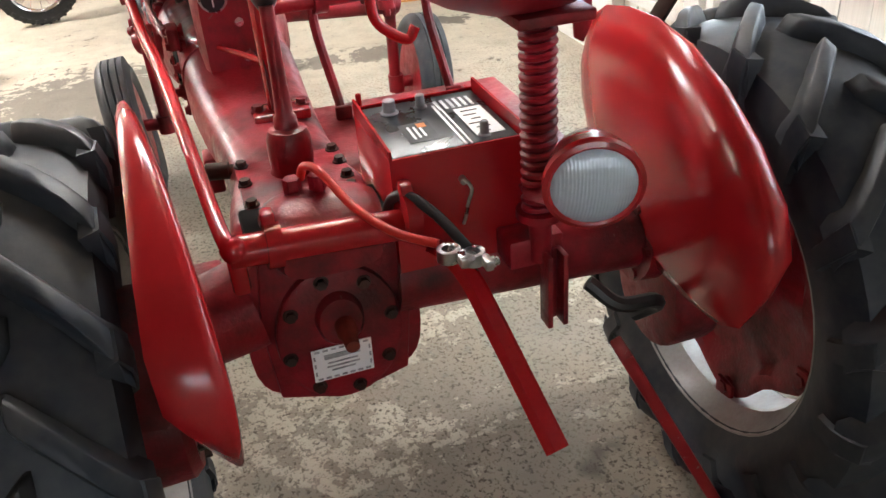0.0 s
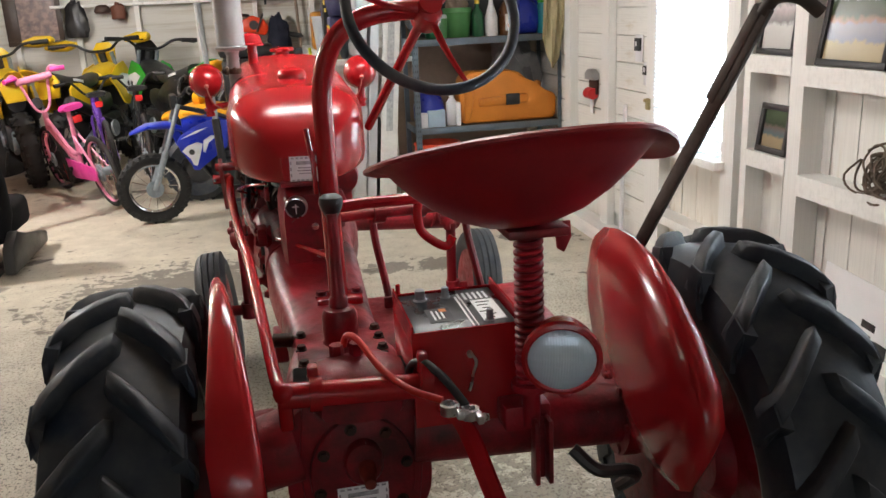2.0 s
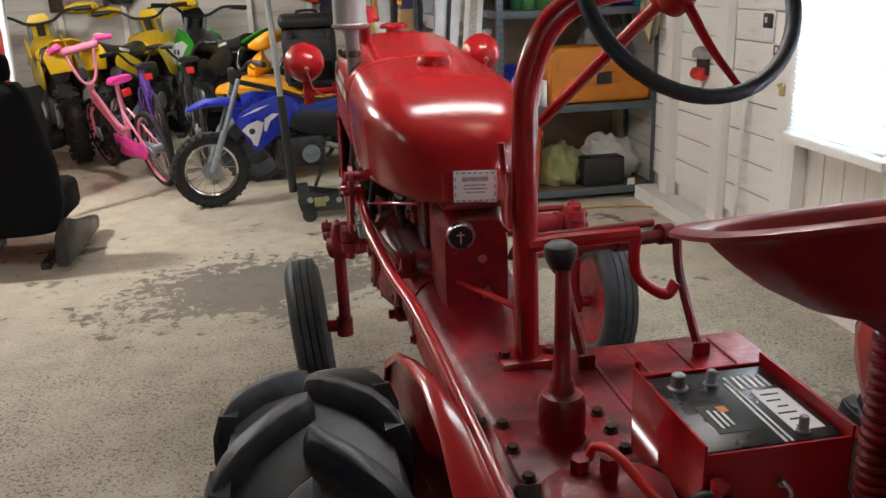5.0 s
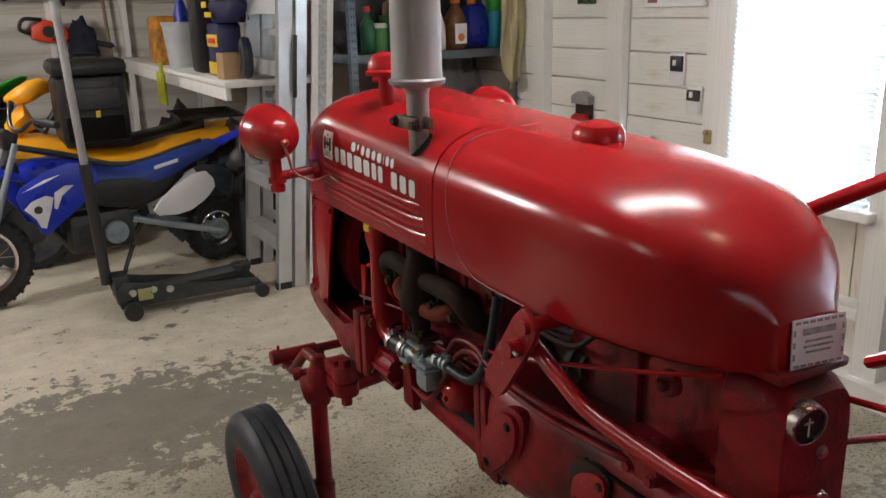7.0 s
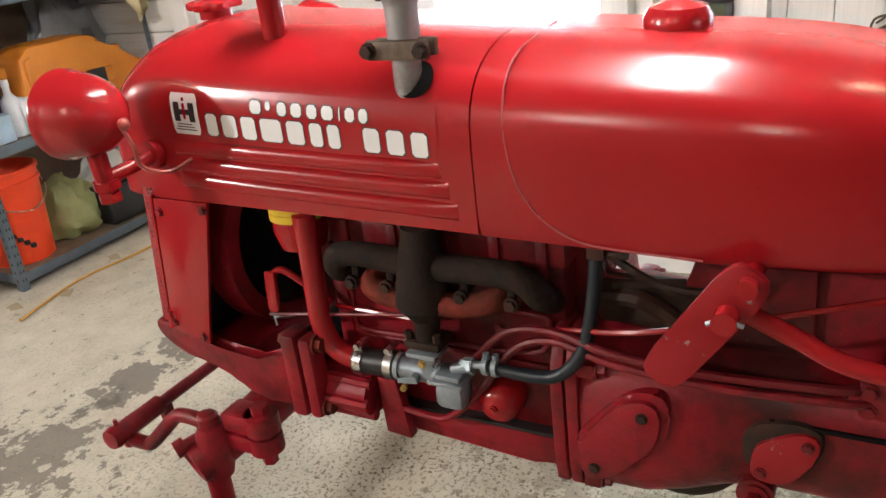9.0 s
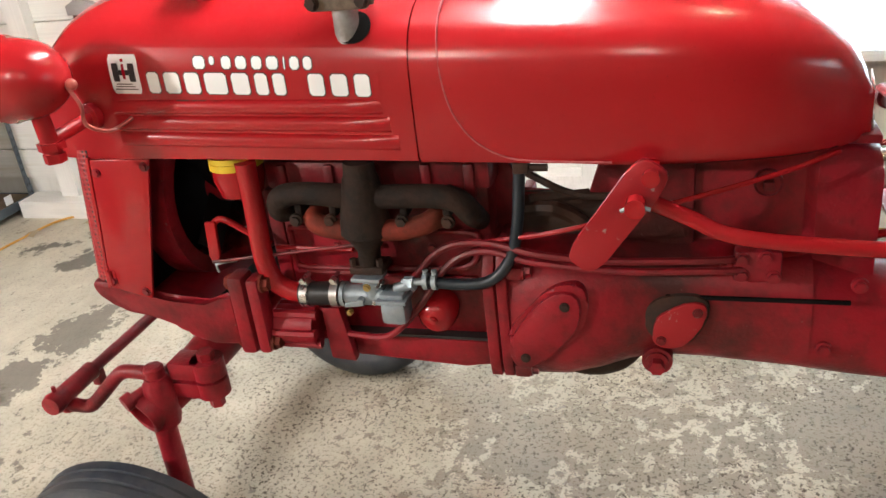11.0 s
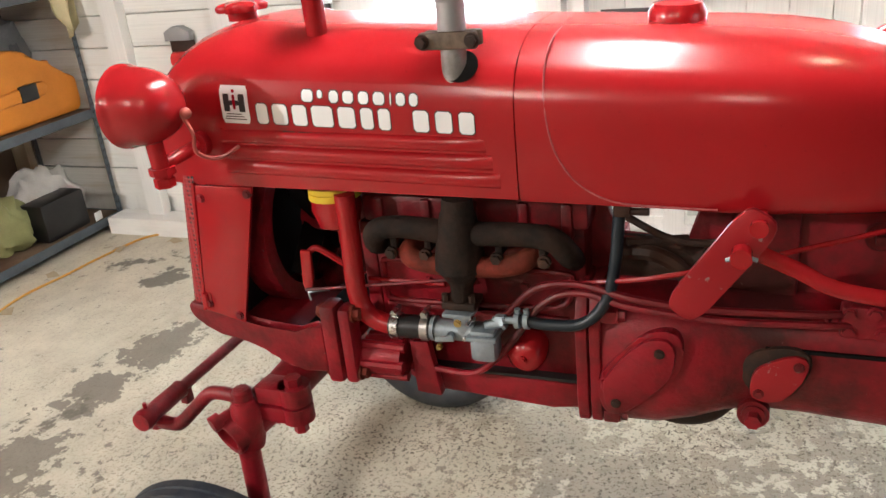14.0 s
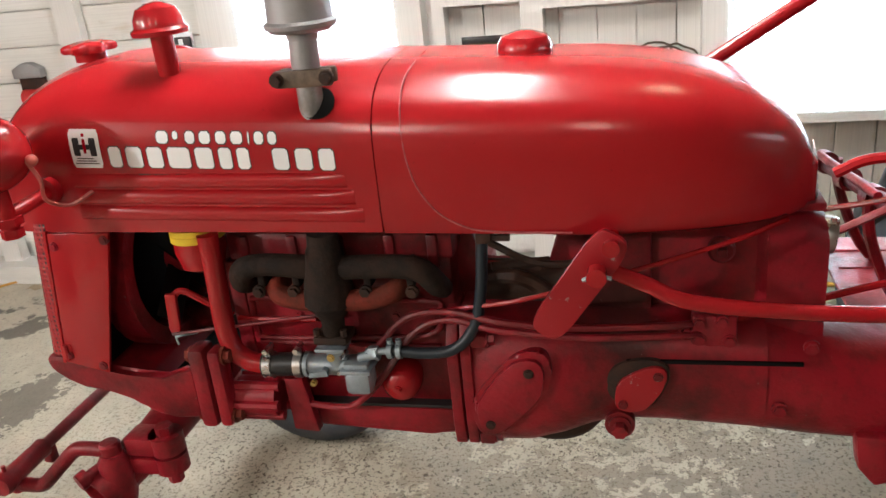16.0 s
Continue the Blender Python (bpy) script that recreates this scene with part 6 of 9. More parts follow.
# fenders
def fender(s, x, name):
    """A teardrop shell beside the tyre: its face bulges inward and rolls out over the tread at the rim."""
    rim_pts = [(0.205, 0.80), (0.165, 0.885), (0.08, 0.930), (-0.02, 0.952), (-0.13, 0.962), (-0.24, 0.952), (-0.34, 0.920), (-0.43, 0.868), (-0.50, 0.805), (-0.532, 0.745), (-0.520, 0.690), (-0.475, 0.610),
               (-0.420, 0.578), (-0.32, 0.555), (-0.20, 0.545), (-0.06, 0.555), (0.06, 0.600), (0.15, 0.670), (0.195, 0.735)]
    n = len(rim_pts)
    cy, cz = -0.17, 0.755
    loops = []
    width = [0.010, 0.010, 0.012, 0.020, 0.030, 0.042, 0.057, 0.076, 0.090, 0.088, 0.060, 0.022] + [0.008] * 7
    for f, dx in ((0.965, 1.0), (0.992, 0.82), (1.010, 0.50), (1.012, 0.22), (1.002, 0.05), (0.975, -0.006), (0.90, -0.018), (0.75, -0.030), (0.50, -0.038), (0.22, -0.041)):
        ring = []
        for i, (y, z) in enumerate(rim_pts):
            z = z - (0.035 * max(0.0, min(1.0, (y + 0.15) / 0.30)) if s < 0 else 0.0)
            d = dx * width[i] * (0.5 if s > 0 else 0.85) if dx > 0 else dx * (1.0 if s > 0 else 0.3)
            ring.append((x + s * d - s * 0.13 * (-0.10 - (cy + (y - cy) * f)), cy + (y - cy) * f, cz + (z - cz) * f))
        loops.append(ring)
    bm = B()
    rings(bm, loops, cap=False)
    bm.verts.ensure_lookup_table()
    bm.faces.new([bm.verts[len(bm.verts) - n + i] for i in range(n)])
    bmesh.ops.recalc_face_normals(bm, faces=bm.faces[:])
    bmesh.ops.solidify(bm, geom=bm.faces[:], thickness=0.003)
    return part("fender", bm, RED, tractor, "glossy red teardrop fender", 60)


fender(1, 0.612, "right")
fender(-1, -0.190, "left")
bm = B()
box(bm, (0.555, -0.10, 0.64), (0.07, 0.10, 0.05), 0.008)
part("fender_bracket", bm, CAST, tractor)
bm = B()
box(bm, (-0.15, -0.10, 0.64), (0.06, 0.10, 0.05), 0.008)
part("fender_bracket", bm, CAST, tractor)

bm = B()
m, L = frame_of(Vector((0.46, -0.33, 0.50)), Vector((0.705, -0.36, 0.012)))
box(bm, (0, 0, L / 2), (0.058, 0.022, L), 0.004, m)
part("support_bar", bm, CHIPPED, tractor, "flat red bar reaching down to the floor")
bm = B()
tube(bm, [(0.43, -0.27, 0.60), (0.47, -0.30, 0.565), (0.53, -0.30, 0.555), (0.56, -0.27, 0.52), (0.55, -0.22, 0.47)], 0.013, 8, 5)
part("brake_hose", bm, BLACK, tractor)

bm = B()
cyl(bm, (0.02, 0.150, 0.715), (-0.085, 0.168, 0.718), 0.011, n=12)
cyl(bm, (-0.075, 0.166, 0.718), (-0.115, 0.173, 0.719), 0.016, n=12)
part("stub_shaft", bm, GREASE, tractor)

# battery in its box, seat post and seat
bm = B()
for lo, hi in (((0.142, -0.205, 0.655), (0.146, 0.030, 0.860)), ((0.352, -0.205, 0.655), (0.356, 0.030, 0.862)), ((0.146, -0.205, 0.655), (0.352, -0.201, 0.846)), ((0.146, 0.026, 0.655), (0.352, 0.030, 0.846)), ((0.142, -0.205, 0.648), (0.356, 0.030, 0.655))):
    c, s = span(lo, hi)
    box(bm, c, s)
bb = part("battery_box", bm, RED, tractor, "open-topped red battery box")
bm = B()
box(bm, (0.249, -0.0875, 0.752), (0.198, 0.215, 0.185), 0.004)
battery = part("battery", bm, surface("battery_case", (0.008, 0.010, 0.012), rough=0.30), tractor, "dark grey battery with white label")
bm = B()
box(bm, (0.312, -0.115, 0.8450), (0.046, 0.115, 0.0012))
for k in range(6):
    box(bm, (0.272 + 0.011 * k, -0.028, 0.8450), (0.005, 0.040, 0.0012))
for x, w in ((0.264, 0.004), (0.273, 0.003)):
    box(bm, (x, -0.110, 0.8450), (w, 0.17, 0.0012))
for k in range(3):
    box(bm, (0.200 + 0.009 * k, -0.122, 0.8464), (0.004, 0.050 - 0.006 * k, 0.0006))
part("paper_label", bm, PAPER, battery)
bm = B()
box(bm, (0.212, -0.120, 0.8450), (0.048, 0.075, 0.0012))
for k in range(6):
    box(bm, (0.306 + (k % 2) * 0.004, -0.163 + k * 0.018, 0.8460), (0.016 + (k % 3) * 0.006, 0.003, 0.0008))
for k in range(3):
    box(bm, (0.145, -0.16 + 0.02 * k, 0.80 + 0.012 * k), (0.0016, 0.012, 0.014))
part("battery_print", bm, INK, battery)
bm = B()
box(bm, (0.222, -0.098, 0.8466), (0.014, 0.016, 0.0008), 0, None)
part("orange_mark", bm, surface("orange_mark", (0.75, 0.22, 0.04), rough=0.5), battery)
bm = B()
for x, y, r in ((0.192, -0.020, 0.011), (0.300, -0.175, 0.007), (0.245, -0.020, 0.008)):
    spin(bm, (x, y, 0.840), (x, y, 0.88), [(r * 1.5, 0), (r * 1.4, 0.006), (r, 0.008), (r * 0.95, 0.026), (r * 0.7, 0.028), (0.002, 0.028)], 14)
part("terminal", bm, surface("lead_post", (0.30, 0.31, 0.33), rough=0.5, metal=0.6), battery)
bm = B()
cyl(bm, (0.250, -0.205, 0.795), (0.250, -0.216, 0.795), 0.006, n=14)
tube(bm, [(0.250, -0.216, 0.800), (0.258, -0.225, 0.785), (0.252, -0.222, 0.760), (0.250, -0.214, 0.735), (0.246, -0.213, 0.722)], 0.0028, 8)
part("box_latch", bm, STEEL, bb, "bright wire latch")
bm = B()
tube(bm, [(0.022, -0.105, 0.800), (0.030, -0.112, 0.822), (0.048, -0.145, 0.824), (0.080, -0.215, 0.792), (0.120, -0.285, 0.776), (0.170, -0.33, 0.768)], 0.0068, 10)
part("battery_cable", bm, CABLERED, tractor, "red battery cable")
bm = B()
tube(bm, [(0.140, -0.17, 0.70), (0.135, -0.20, 0.775), (0.155, -0.23, 0.800), (0.185, -0.28, 0.785), (0.212, -0.33, 0.752)], 0.008, 10)
part("battery_cable", bm, BLACK, tractor, "black battery cable")
bm = B()
for cx, cy, cz in ((0.180, -0.345, 0.758), (0.215, -0.345, 0.745)):
    loops = []
    for r, dz in ((0.017, -0.009), (0.017, 0.009), (0.010, 0.009), (0.010, -0.009)):
        loops.append([(cx + r * math.cos(2 * math.pi * i / 16), cy + r * math.sin(2 * math.pi * i / 16), cz + dz) for i in range(16)])
    rings(bm, loops, close=True)
    box(bm, (cx + 0.012, cy - 0.022, cz), (0.012, 0.026, 0.016), 0.003)
    bolt(bm, (cx + 0.02, cy - 0.024, cz), (1, 0, 0), 0.006, 0.008)
part("cable_clamp", bm, STEEL, tractor, "bare metal battery clamps")

bm = B()
tube(bm, [(0.195, -0.225, 0.700), (0.205, -0.265, 0.705), (0.218, -0.315, 0.690), (0.232, -0.38, 0.640), (0.262, -0.52, 0.520)], 0.019, 6, 5, flat=0.6)
part("drawbar_arm", bm, RED, tractor, "bent red bar behind the case")
bm = B()
box(bm, (0.345, -0.235, 0.675), (0.09, 0.06, 0.05), 0.006)
for x in (0.352, 0.378):
    box(bm, (x, -0.285, 0.615), (0.009, 0.030, 0.13), 0.002)
box(bm, (0.365, -0.270, 0.615), (0.034, 0.006, 0.13), 0.001)
part("slotted_bracket", bm, CAST, tractor)
bm = B()
cyl(bm, (0.352, -0.262, 0.660), (0.352, -0.258, 1.040), 0.0175, n=16)
post = part("seat_post", bm, CAST, tractor, "red seat post inside a coil spring")
bm = B()
pts = []
turns, z0, z1 = 20, 0.745, 1.035
for i in range(turns * 12 + 1):
    a = 2 * math.pi * i / 12
    pts.append((0.352 + 0.0225 * math.cos(a), -0.260 + 0.0225 * math.sin(a), z0 + (z1 - z0) * i / (turns * 12)))
tube(bm, pts, 0.0058, 7, 1)
part("coil_spring", bm, CAST, post, "red coil spring")
bm = B()
cyl(bm, (0.352, -0.26, 0.735), (0.352, -0.26, 0.748), 0.036, n=20)
part("spring_seat", bm, CAST, post)
bm = B()
box(bm, (0.355, -0.26, 1.046), (0.11, 0.12, 0.016), 0.004)
slab(bm, [(0.40, 1.05), (0.43, 1.05), (0.432, 1.020), (0.418, 0.992), (0.405, 1.000)], "y", -0.265, -0.258, 0.002)
part("seat_bracket", bm, CAST, tractor)
bm = B()
loops, inner = [], []
NS = 40


def seat_point(f, a):
    c, s = math.cos(a), math.sin(a)
    ex = 2.3
    x = 0.335 + 0.252 * f * math.copysign(abs(c) ** (2 / ex), c)
    y = -0.275 + 0.195 * f * math.copysign(abs(s) ** (2 / ex), s)
    h = 1.056 + 0.120 * min(f, 0.90) ** 2.3 / 0.90 ** 2.3 + 0.010 * f * c - 0.058 * f ** 1.5 * s
    lip = max(0.0, f - 0.90)
    return Vector((x, y, h + lip * 0.10 - max(0.0, f - 1.02) * 0.25 - 0.03 * max(c, 0) ** 4 * max(0.0, f - 0.9) * 8))


for f in (0.06, 0.25, 0.45, 0.62, 0.76, 0.84, 0.895, 0.925, 0.97, 1.02, 1.06):
    loops.append([seat_point(f, 2 * math.pi * i / NS) for i in range(NS)])
for f in (1.057, 1.018, 0.968, 0.92, 0.885, 0.83, 0.75, 0.61, 0.44, 0.24, 0.06):
    loops.append([seat_point(f, 2 * math.pi * i / NS) - Vector((0, 0, 0.006)) for i in range(NS)])
rings(bm, loops)
part("seat", bm, SEATRED, tractor, "pressed red steel pan seat with curled rim", 60)

# rear lamp
bm = B()
la, lb = (0.365, -0.395, 0.866), (0.330, -0.50, 0.852)
spin(bm, la, lb, [(0.004, -0.055), (0.030, -0.048), (0.047, -0.030), (0.057, -0.005), (0.062, 0.022), (0.0665, 0.026), (0.0665, 0.038), (0.060, 0.041), (0.056, 0.038)], 30)
rl = part("rear_lamp", bm, RED, tractor, "red rear work lamp")
bm = B()
spin(bm, la, lb, [(0.058, 0.036), (0.050, 0.044), (0.030, 0.050), (0.002, 0.053)], 28)
part("lens", bm, LENS, rl, "ribbed glass lens")
bm = B()
cyl(bm, (0.385, -0.37, 0.81), (0.385, -0.35, 0.76), 0.012, n=10)
tube(bm, [(0.36, -0.36, 0.80), (0.335, -0.30, 0.79), (0.345, -0.235, 0.78)], 0.016, 8, flat=0.3)
part("lamp_bracket", bm, CAST, rl)

# steering column, wheel and shaft
bm = B()
tube(bm, [(0.048, 0.305, 0.745), (0.046, 0.305, 0.95), (0.046, 0.305, 1.15), (0.050, 0.300, 1.27), (0.085, 0.285, 1.365), (0.160, 0.268, 1.412), (0.285, 0.253, 1.424)], 0.023, 16, 8)
box(bm, (0.048, 0.305, 0.758), (0.11, 0.07, 0.022), 0.005)
col = part("steering_post", bm, RED, tractor, "curved red steering post")
bm = B()
for x in (0.005, 0.092):
    bolt(bm, (x, 0.305, 0.768), (0, 0, 1), 0.011, 0.012)
part("post_bolts", bm, CAST, col)
hub = Vector((0.289, 0.250, 1.420))
axis = (hub - Vector((0.205, 0.80, 1.100))).normalized()
bm = B()
cyl(bm, hub, (0.205, 0.80, 1.100), 0.0125, n=14)
cyl(bm, hub - axis * 0.05, hub + axis * 0.03, 0.026, n=18)
part("steering_shaft", bm, RED, tractor, "red steering shaft")
mw = Matrix.Translation(hub + axis * 0.010 - Vector((0, 0, 0.018))) @ axis.to_track_quat("Z", "Y").to_matrix().to_4x4()
bm = B()
rr = []
for i in range(48):
    a = 2 * math.pi * i / 48
    rr.append([mw @ Vector(((0.190 + 0.0125 * math.cos(b)) * math.cos(a), (0.190 + 0.0125 * math.cos(b)) * math.sin(a), 0.025 + 0.0125 * math.sin(b))) for b in [2 * math.pi * j / 12 for j in range(12)]])
rings(bm, rr, close=True)
wheel = part("steering_wheel", bm, RUBBER, tractor, "black steering wheel rim with red spokes")
for k in range(3):
    a = radians(120 * k + 43)
    bm = B()
    tube(bm, [mw @ Vector((0.015 * math.cos(a), 0.015 * math.sin(a), 0.0)), mw @ Vector((0.10 * math.cos(a), 0.10 * math.sin(a), 0.004)), mw @ Vector((0.188 * math.cos(a), 0.188 * math.sin(a), 0.024))], [0.009, 0.007, 0.005], 10)
    part("spoke", bm, RED, wheel)
bm = B()
spin(bm, mw @ Vector((0, 0, -0.03)), mw @ Vector((0, 0, 0.03)), [(0.028, 0), (0.030, 0.02), (0.026, 0.045), (0.018, 0.052), (0.002, 0.053)], 18)
part("wheel_hub", bm, RED, wheel)

# levers and bars about the post, footplate
bm = B()
box(bm, (0.33, 0.215, 0.700), (0.43, 0.44, 0.008), 0.002, None)
fp = part("footplate", bm, CAST, tractor, "red footplate with long ribs")
bm = B()
for x in (0.20, 0.29, 0.38, 0.47):
    box(bm, (x, 0.215, 0.7045), (0.010, 0.40, 0.003), 0.002)
part("plate_ribs", bm, CAST, fp)
bm = B()
tube(bm, [(0.048, 0.29, 0.985), (0.12, 0.288, 0.990), (0.19, 0.29, 0.990), (0.256, 0.30, 0.987)], 0.012, 8, flat=1.2)
tube(bm, [(0.256, 0.30, 0.987), (0.250, 0.30, 0.945), (0.262, 0.30, 0.90), (0.315, 0.30, 0.862), (0.335, 0.30, 0.885)], 0.011, 10)
part("throttle_lever", bm, RED, tractor)
bm = B()
cyl(bm, (0.070, 0.40, 0.935), (0.405, 0.46, 0.925), 0.014, n=12)
cyl(bm, (0.10, 0.43, 0.955), (0.36, 0.47, 0.950), 0.008, n=10)
for t in (0.30, 0.62, 0.93):
    x, y = 0.07 + 0.335 * t, 0.40 + 0.06 * t
    cyl(bm, (x - 0.014, y - 0.003, 0.93), (x + 0.014, y + 0.003, 0.928), 0.022, n=14)
part("pedal_shaft", bm, CAST, tractor)
for x0, x1 in ((0.155, 0.165), (0.395, 0.405)):
    bm = B()
    tube(bm, [(x0, 0.43, 0.93), (x0 + 0.004, 0.42, 0.86), (x1 + 0.008, 0.38, 0.76), (x1 + 0.012, 0.35, 0.715)], 0.010, 8)
    box(bm, (x1 + 0.014, 0.345, 0.718), (0.035, 0.012, 0.030), 0.004, None)
    part("pedal", bm, CAST, tractor, "red foot pedal")
bm = B()
tube(bm, [(0.060, 0.507, 1.010), (0.055, 0.470, 1.030), (0.050, 0.430, 1.036), (0.048, 0.381, 1.026), (0.044, 0.330, 1.015), (0.040, 0.298, 0.985), (0.040, 0.290, 0.930)], 0.013, 8, flat=0.7)
part("curved_strap", bm, RED, tractor)
bm = B()
slab(bm, [(0.29, 1.02), (0.33, 1.02), (0.36, 1.10), (0.30, 1.12)], "x", 0.010, 0.020, 0.002)
tube(bm, [(-0.090, 0.70, 0.815), (-0.045, 0.56, 0.835), (0.0, 0.44, 0.845), (0.035, 0.34, 0.852)], 0.0065, 8)
part("brake_rod", bm, RED, tractor)
bm = B()
tube(bm, [(0.070, 0.563, 0.940), (0.060, 0.45, 0.960), (0.050, 0.335, 0.985)], 0.005, 8)
part("throttle_rod", bm, RED, tractor)
bm = B()
tube(bm, [(0.082, 0.535, 0.880), (0.070, 0.45, 0.930), (0.060, 0.345, 0.990)], 0.013, 8, flat=0.4)
part("flat_bar", bm, CAST, tractor)
bm = B()
slab(bm, [(0.28, 0.77), (0.345, 0.845), (0.352, 0.870), (0.325, 0.872), (0.29, 0.90)], "x", 0.030, 0.042, 0.002)
part("web_plate", bm, CAST, tractor)
bm = B()
tube(bm, [(0.155, 0.05, 0.752), (0.156, 0.048, 0.80), (0.157, 0.05, 0.86)], 0.005, 8)
tube(bm, [(0.018, 0.315, 1.08), (0.010, 0.312, 1.12), (0.004, 0.31, 1.17)], 0.006, 8)
part("control_rods", bm, RED, tractor)

# long hand lever beside the right wheel
bm = B()
p0, p1 = Vector((0.664, 0.10, 0.76)), Vector((0.763, -0.31, 1.400))
m, L = frame_of(p0, p1)
box(bm, (0, 0, L / 2), (0.010, 0.030, L), 0.002, m)
box(bm, (0, 0.012, L * 0.86), (0.013, 0.022, L * 0.26), 0.002, m)
tube(bm, [p1 - (p1 - p0) * 0.02, p1 + Vector((0.012, -0.006, 0.014)), p1 + Vector((0.050, -0.015, 0.012)), p1 + Vector((0.086, -0.022, -0.014))], 0.012, 10)
part("hand_lever", bm, BARWOOD, tractor, "long weathered hand lever")
# ---- vehicles parked at the back ----
BLUE = surface("blue_plastic", (0.012, 0.035, 0.52), (0.008, 0.02, 0.30), rough=0.32, scale=8, bump=0.03, coat=0.2)
NAVY = surface("blue_seat_vinyl", (0.016, 0.042, 0.25), (0.010, 0.024, 0.15), rough=0.5, bump=0.15)
YELLOW = surface("yellow_plastic", (0.82, 0.56, 0.014), (0.58, 0.36, 0.01), rough=0.35, scale=8, bump=0.03)
AMBERPL = surface("amber_plastic", (0.85, 0.40, 0.010), (0.60, 0.26, 0.01), rough=0.35, scale=8, bump=0.03)
GREEN = surface("green_plastic", (0.03, 0.38, 0.035), (0.015, 0.20, 0.02), rough=0.35, scale=8, bump=0.03)
WHITEPL = surface("white_plastic", (0.80, 0.80, 0.82), (0.62, 0.62, 0.64), rough=0.35, amount=0.3, bump=0.03)
PINK = surface("pink_paint", (0.84, 0.30, 0.46), (0.66, 0.18, 0.32), rough=0.3, bump=0.03)
HOTPINK = surface("hot_pink_plastic", (0.85, 0.06, 0.38), rough=0.35, bump=0.03)
PURPLE = surface("purple_paint", (0.16, 0.07, 0.45), rough=0.3, bump=0.03)
GUNMETAL = surface("dark_engine_metal", (0.06, 0.062, 0.065), (0.03, 0.03, 0.03), rough=0.45, metal=0.6, scale=20, bump=0.3)
REFLECT = surface("red_reflector", (0.75, 0.03, 0.03), rough=0.2, amount=0.1, bump=0.0)
CHROME = surface("chrome", (0.80, 0.80, 0.80), (0.6, 0.6, 0.6), rough=0.12, metal=1.0, amount=0.3, bump=0.0)


def torus(bm, c, r, t, n=36, k=10, wide=1.0):
    """A tyre or ring standing in the xz plane."""
    rr = []
    for i in range(n):
        a = 2 * math.pi * i / n
        rr.append([(c[0] + (r + t * math.cos(b)) * math.cos(a), c[1] + t * wide * math.sin(b), c[2] + (r + t * math.cos(b)) * math.sin(a)) for b in [2 * math.pi * j / k for j in range(k)]])
    rings(bm, rr, close=True)


def spoked_wheel(root, name, x, r, t, knobs, rim_mat, spokes=16):
    bm = B()
    rr = r - 2 * t + 0.004
    torus(bm, (x, 0, r), rr - (0.006 if knobs else 0), 0.015 if knobs else 0.009, 36, 8, 1.3)
    w = part(name, bm, rim_mat, root)
    bm = B()
    torus(bm, (x, 0, r), r - t, t, 40, 10)
    if knobs:
        part("tyre", bm, BIKERUBBER, w)
        bm = B()
        for i in range(knobs):
            a = 2 * math.pi * i / knobs
            for yy, da in ((-0.55 * t, 0.0), (0.55 * t, 0.0), (0.0, math.pi / knobs), (-t * 0.95, math.pi / knobs), (t * 0.95, math.pi / knobs)):
                q = r - (0.16 * t if abs(yy) < 0.6 * t else 0.62 * t)
                m = pose(x, yy, r) @ pose(0, 0, 0, 0, -math.degrees(a + da), 0)
                box(bm, (q - 0.004, 0, 0), (0.018, t * 0.45, 0.018), 0, m)
    tagged(part("tread", bm, BIKERUBBER, w), kind="stuff") if knobs else part("tyre", bm, BIKERUBBER, w)
    bm = B()
    cyl(bm, (x, -0.045, r), (x, 0.045, r), 0.030, n=16)
    cyl(bm, (x, 0.02, r), (x, 0.034, r), 0.062, n=24)
    part("hub", bm, ALLOY, w)
    bm = B()
    for i in range(spokes):
        a = 2 * math.pi * i / spokes
        s = 1 if i % 2 else -1
        cyl(bm, (x + 0.028 * math.cos(a + s * 0.5), s * 0.030, r + 0.028 * math.sin(a + s * 0.5)), (x + rr * math.cos(a), 0, r + rr * math.sin(a)), 0.0022, n=5)
    part("spokes", bm, CHROME, w)
    return w


def loft_xz(bm, stations, n=16, ex=2.6):
    """Rounded sections (x, half width, z low, z high) joined along x."""
    loops = []
    for x, w, z0, z1 in stations:
        loops.append([(x, w * math.copysign(abs(math.cos(a)) ** (2 / ex), math.cos(a)), (z0 + z1) / 2 + (z1 - z0) / 2 * math.copysign(abs(math.sin(a)) ** (2 / ex), math.sin(a))) for a in [2 * math.pi * (i + 0.5) / n for i in range(n)]])
    rings(bm, loops)


BIG_SHROUD = [(0.46, 0.72), (0.475, 0.65), (0.40, 0.54), (0.32, 0.475), (0.25, 0.49), (0.17, 0.61), (0.06, 0.70), (0.20, 0.79), (0.36, 0.82)]
BIG_GRAPHIC = [[(0.44, 0.70), (0.43, 0.62), (0.37, 0.54), (0.32, 0.56), (0.28, 0.63), (0.17, 0.70), (0.28, 0.73)]]
BIG_PANEL = [(-0.12, 0.52), (-0.18, 0.62), (-0.48, 0.735), (-0.60, 0.66), (-0.50, 0.53), (-0.42, 0.51)]
SMALL_SHROUD = [(0.435, 0.60), (0.41, 0.645), (0.30, 0.705), (0.17, 0.745), (0.06, 0.72), (0.09, 0.54), (0.20, 0.46), (0.305, 0.385), (0.34, 0.395), (0.36, 0.46), (0.415, 0.53)]
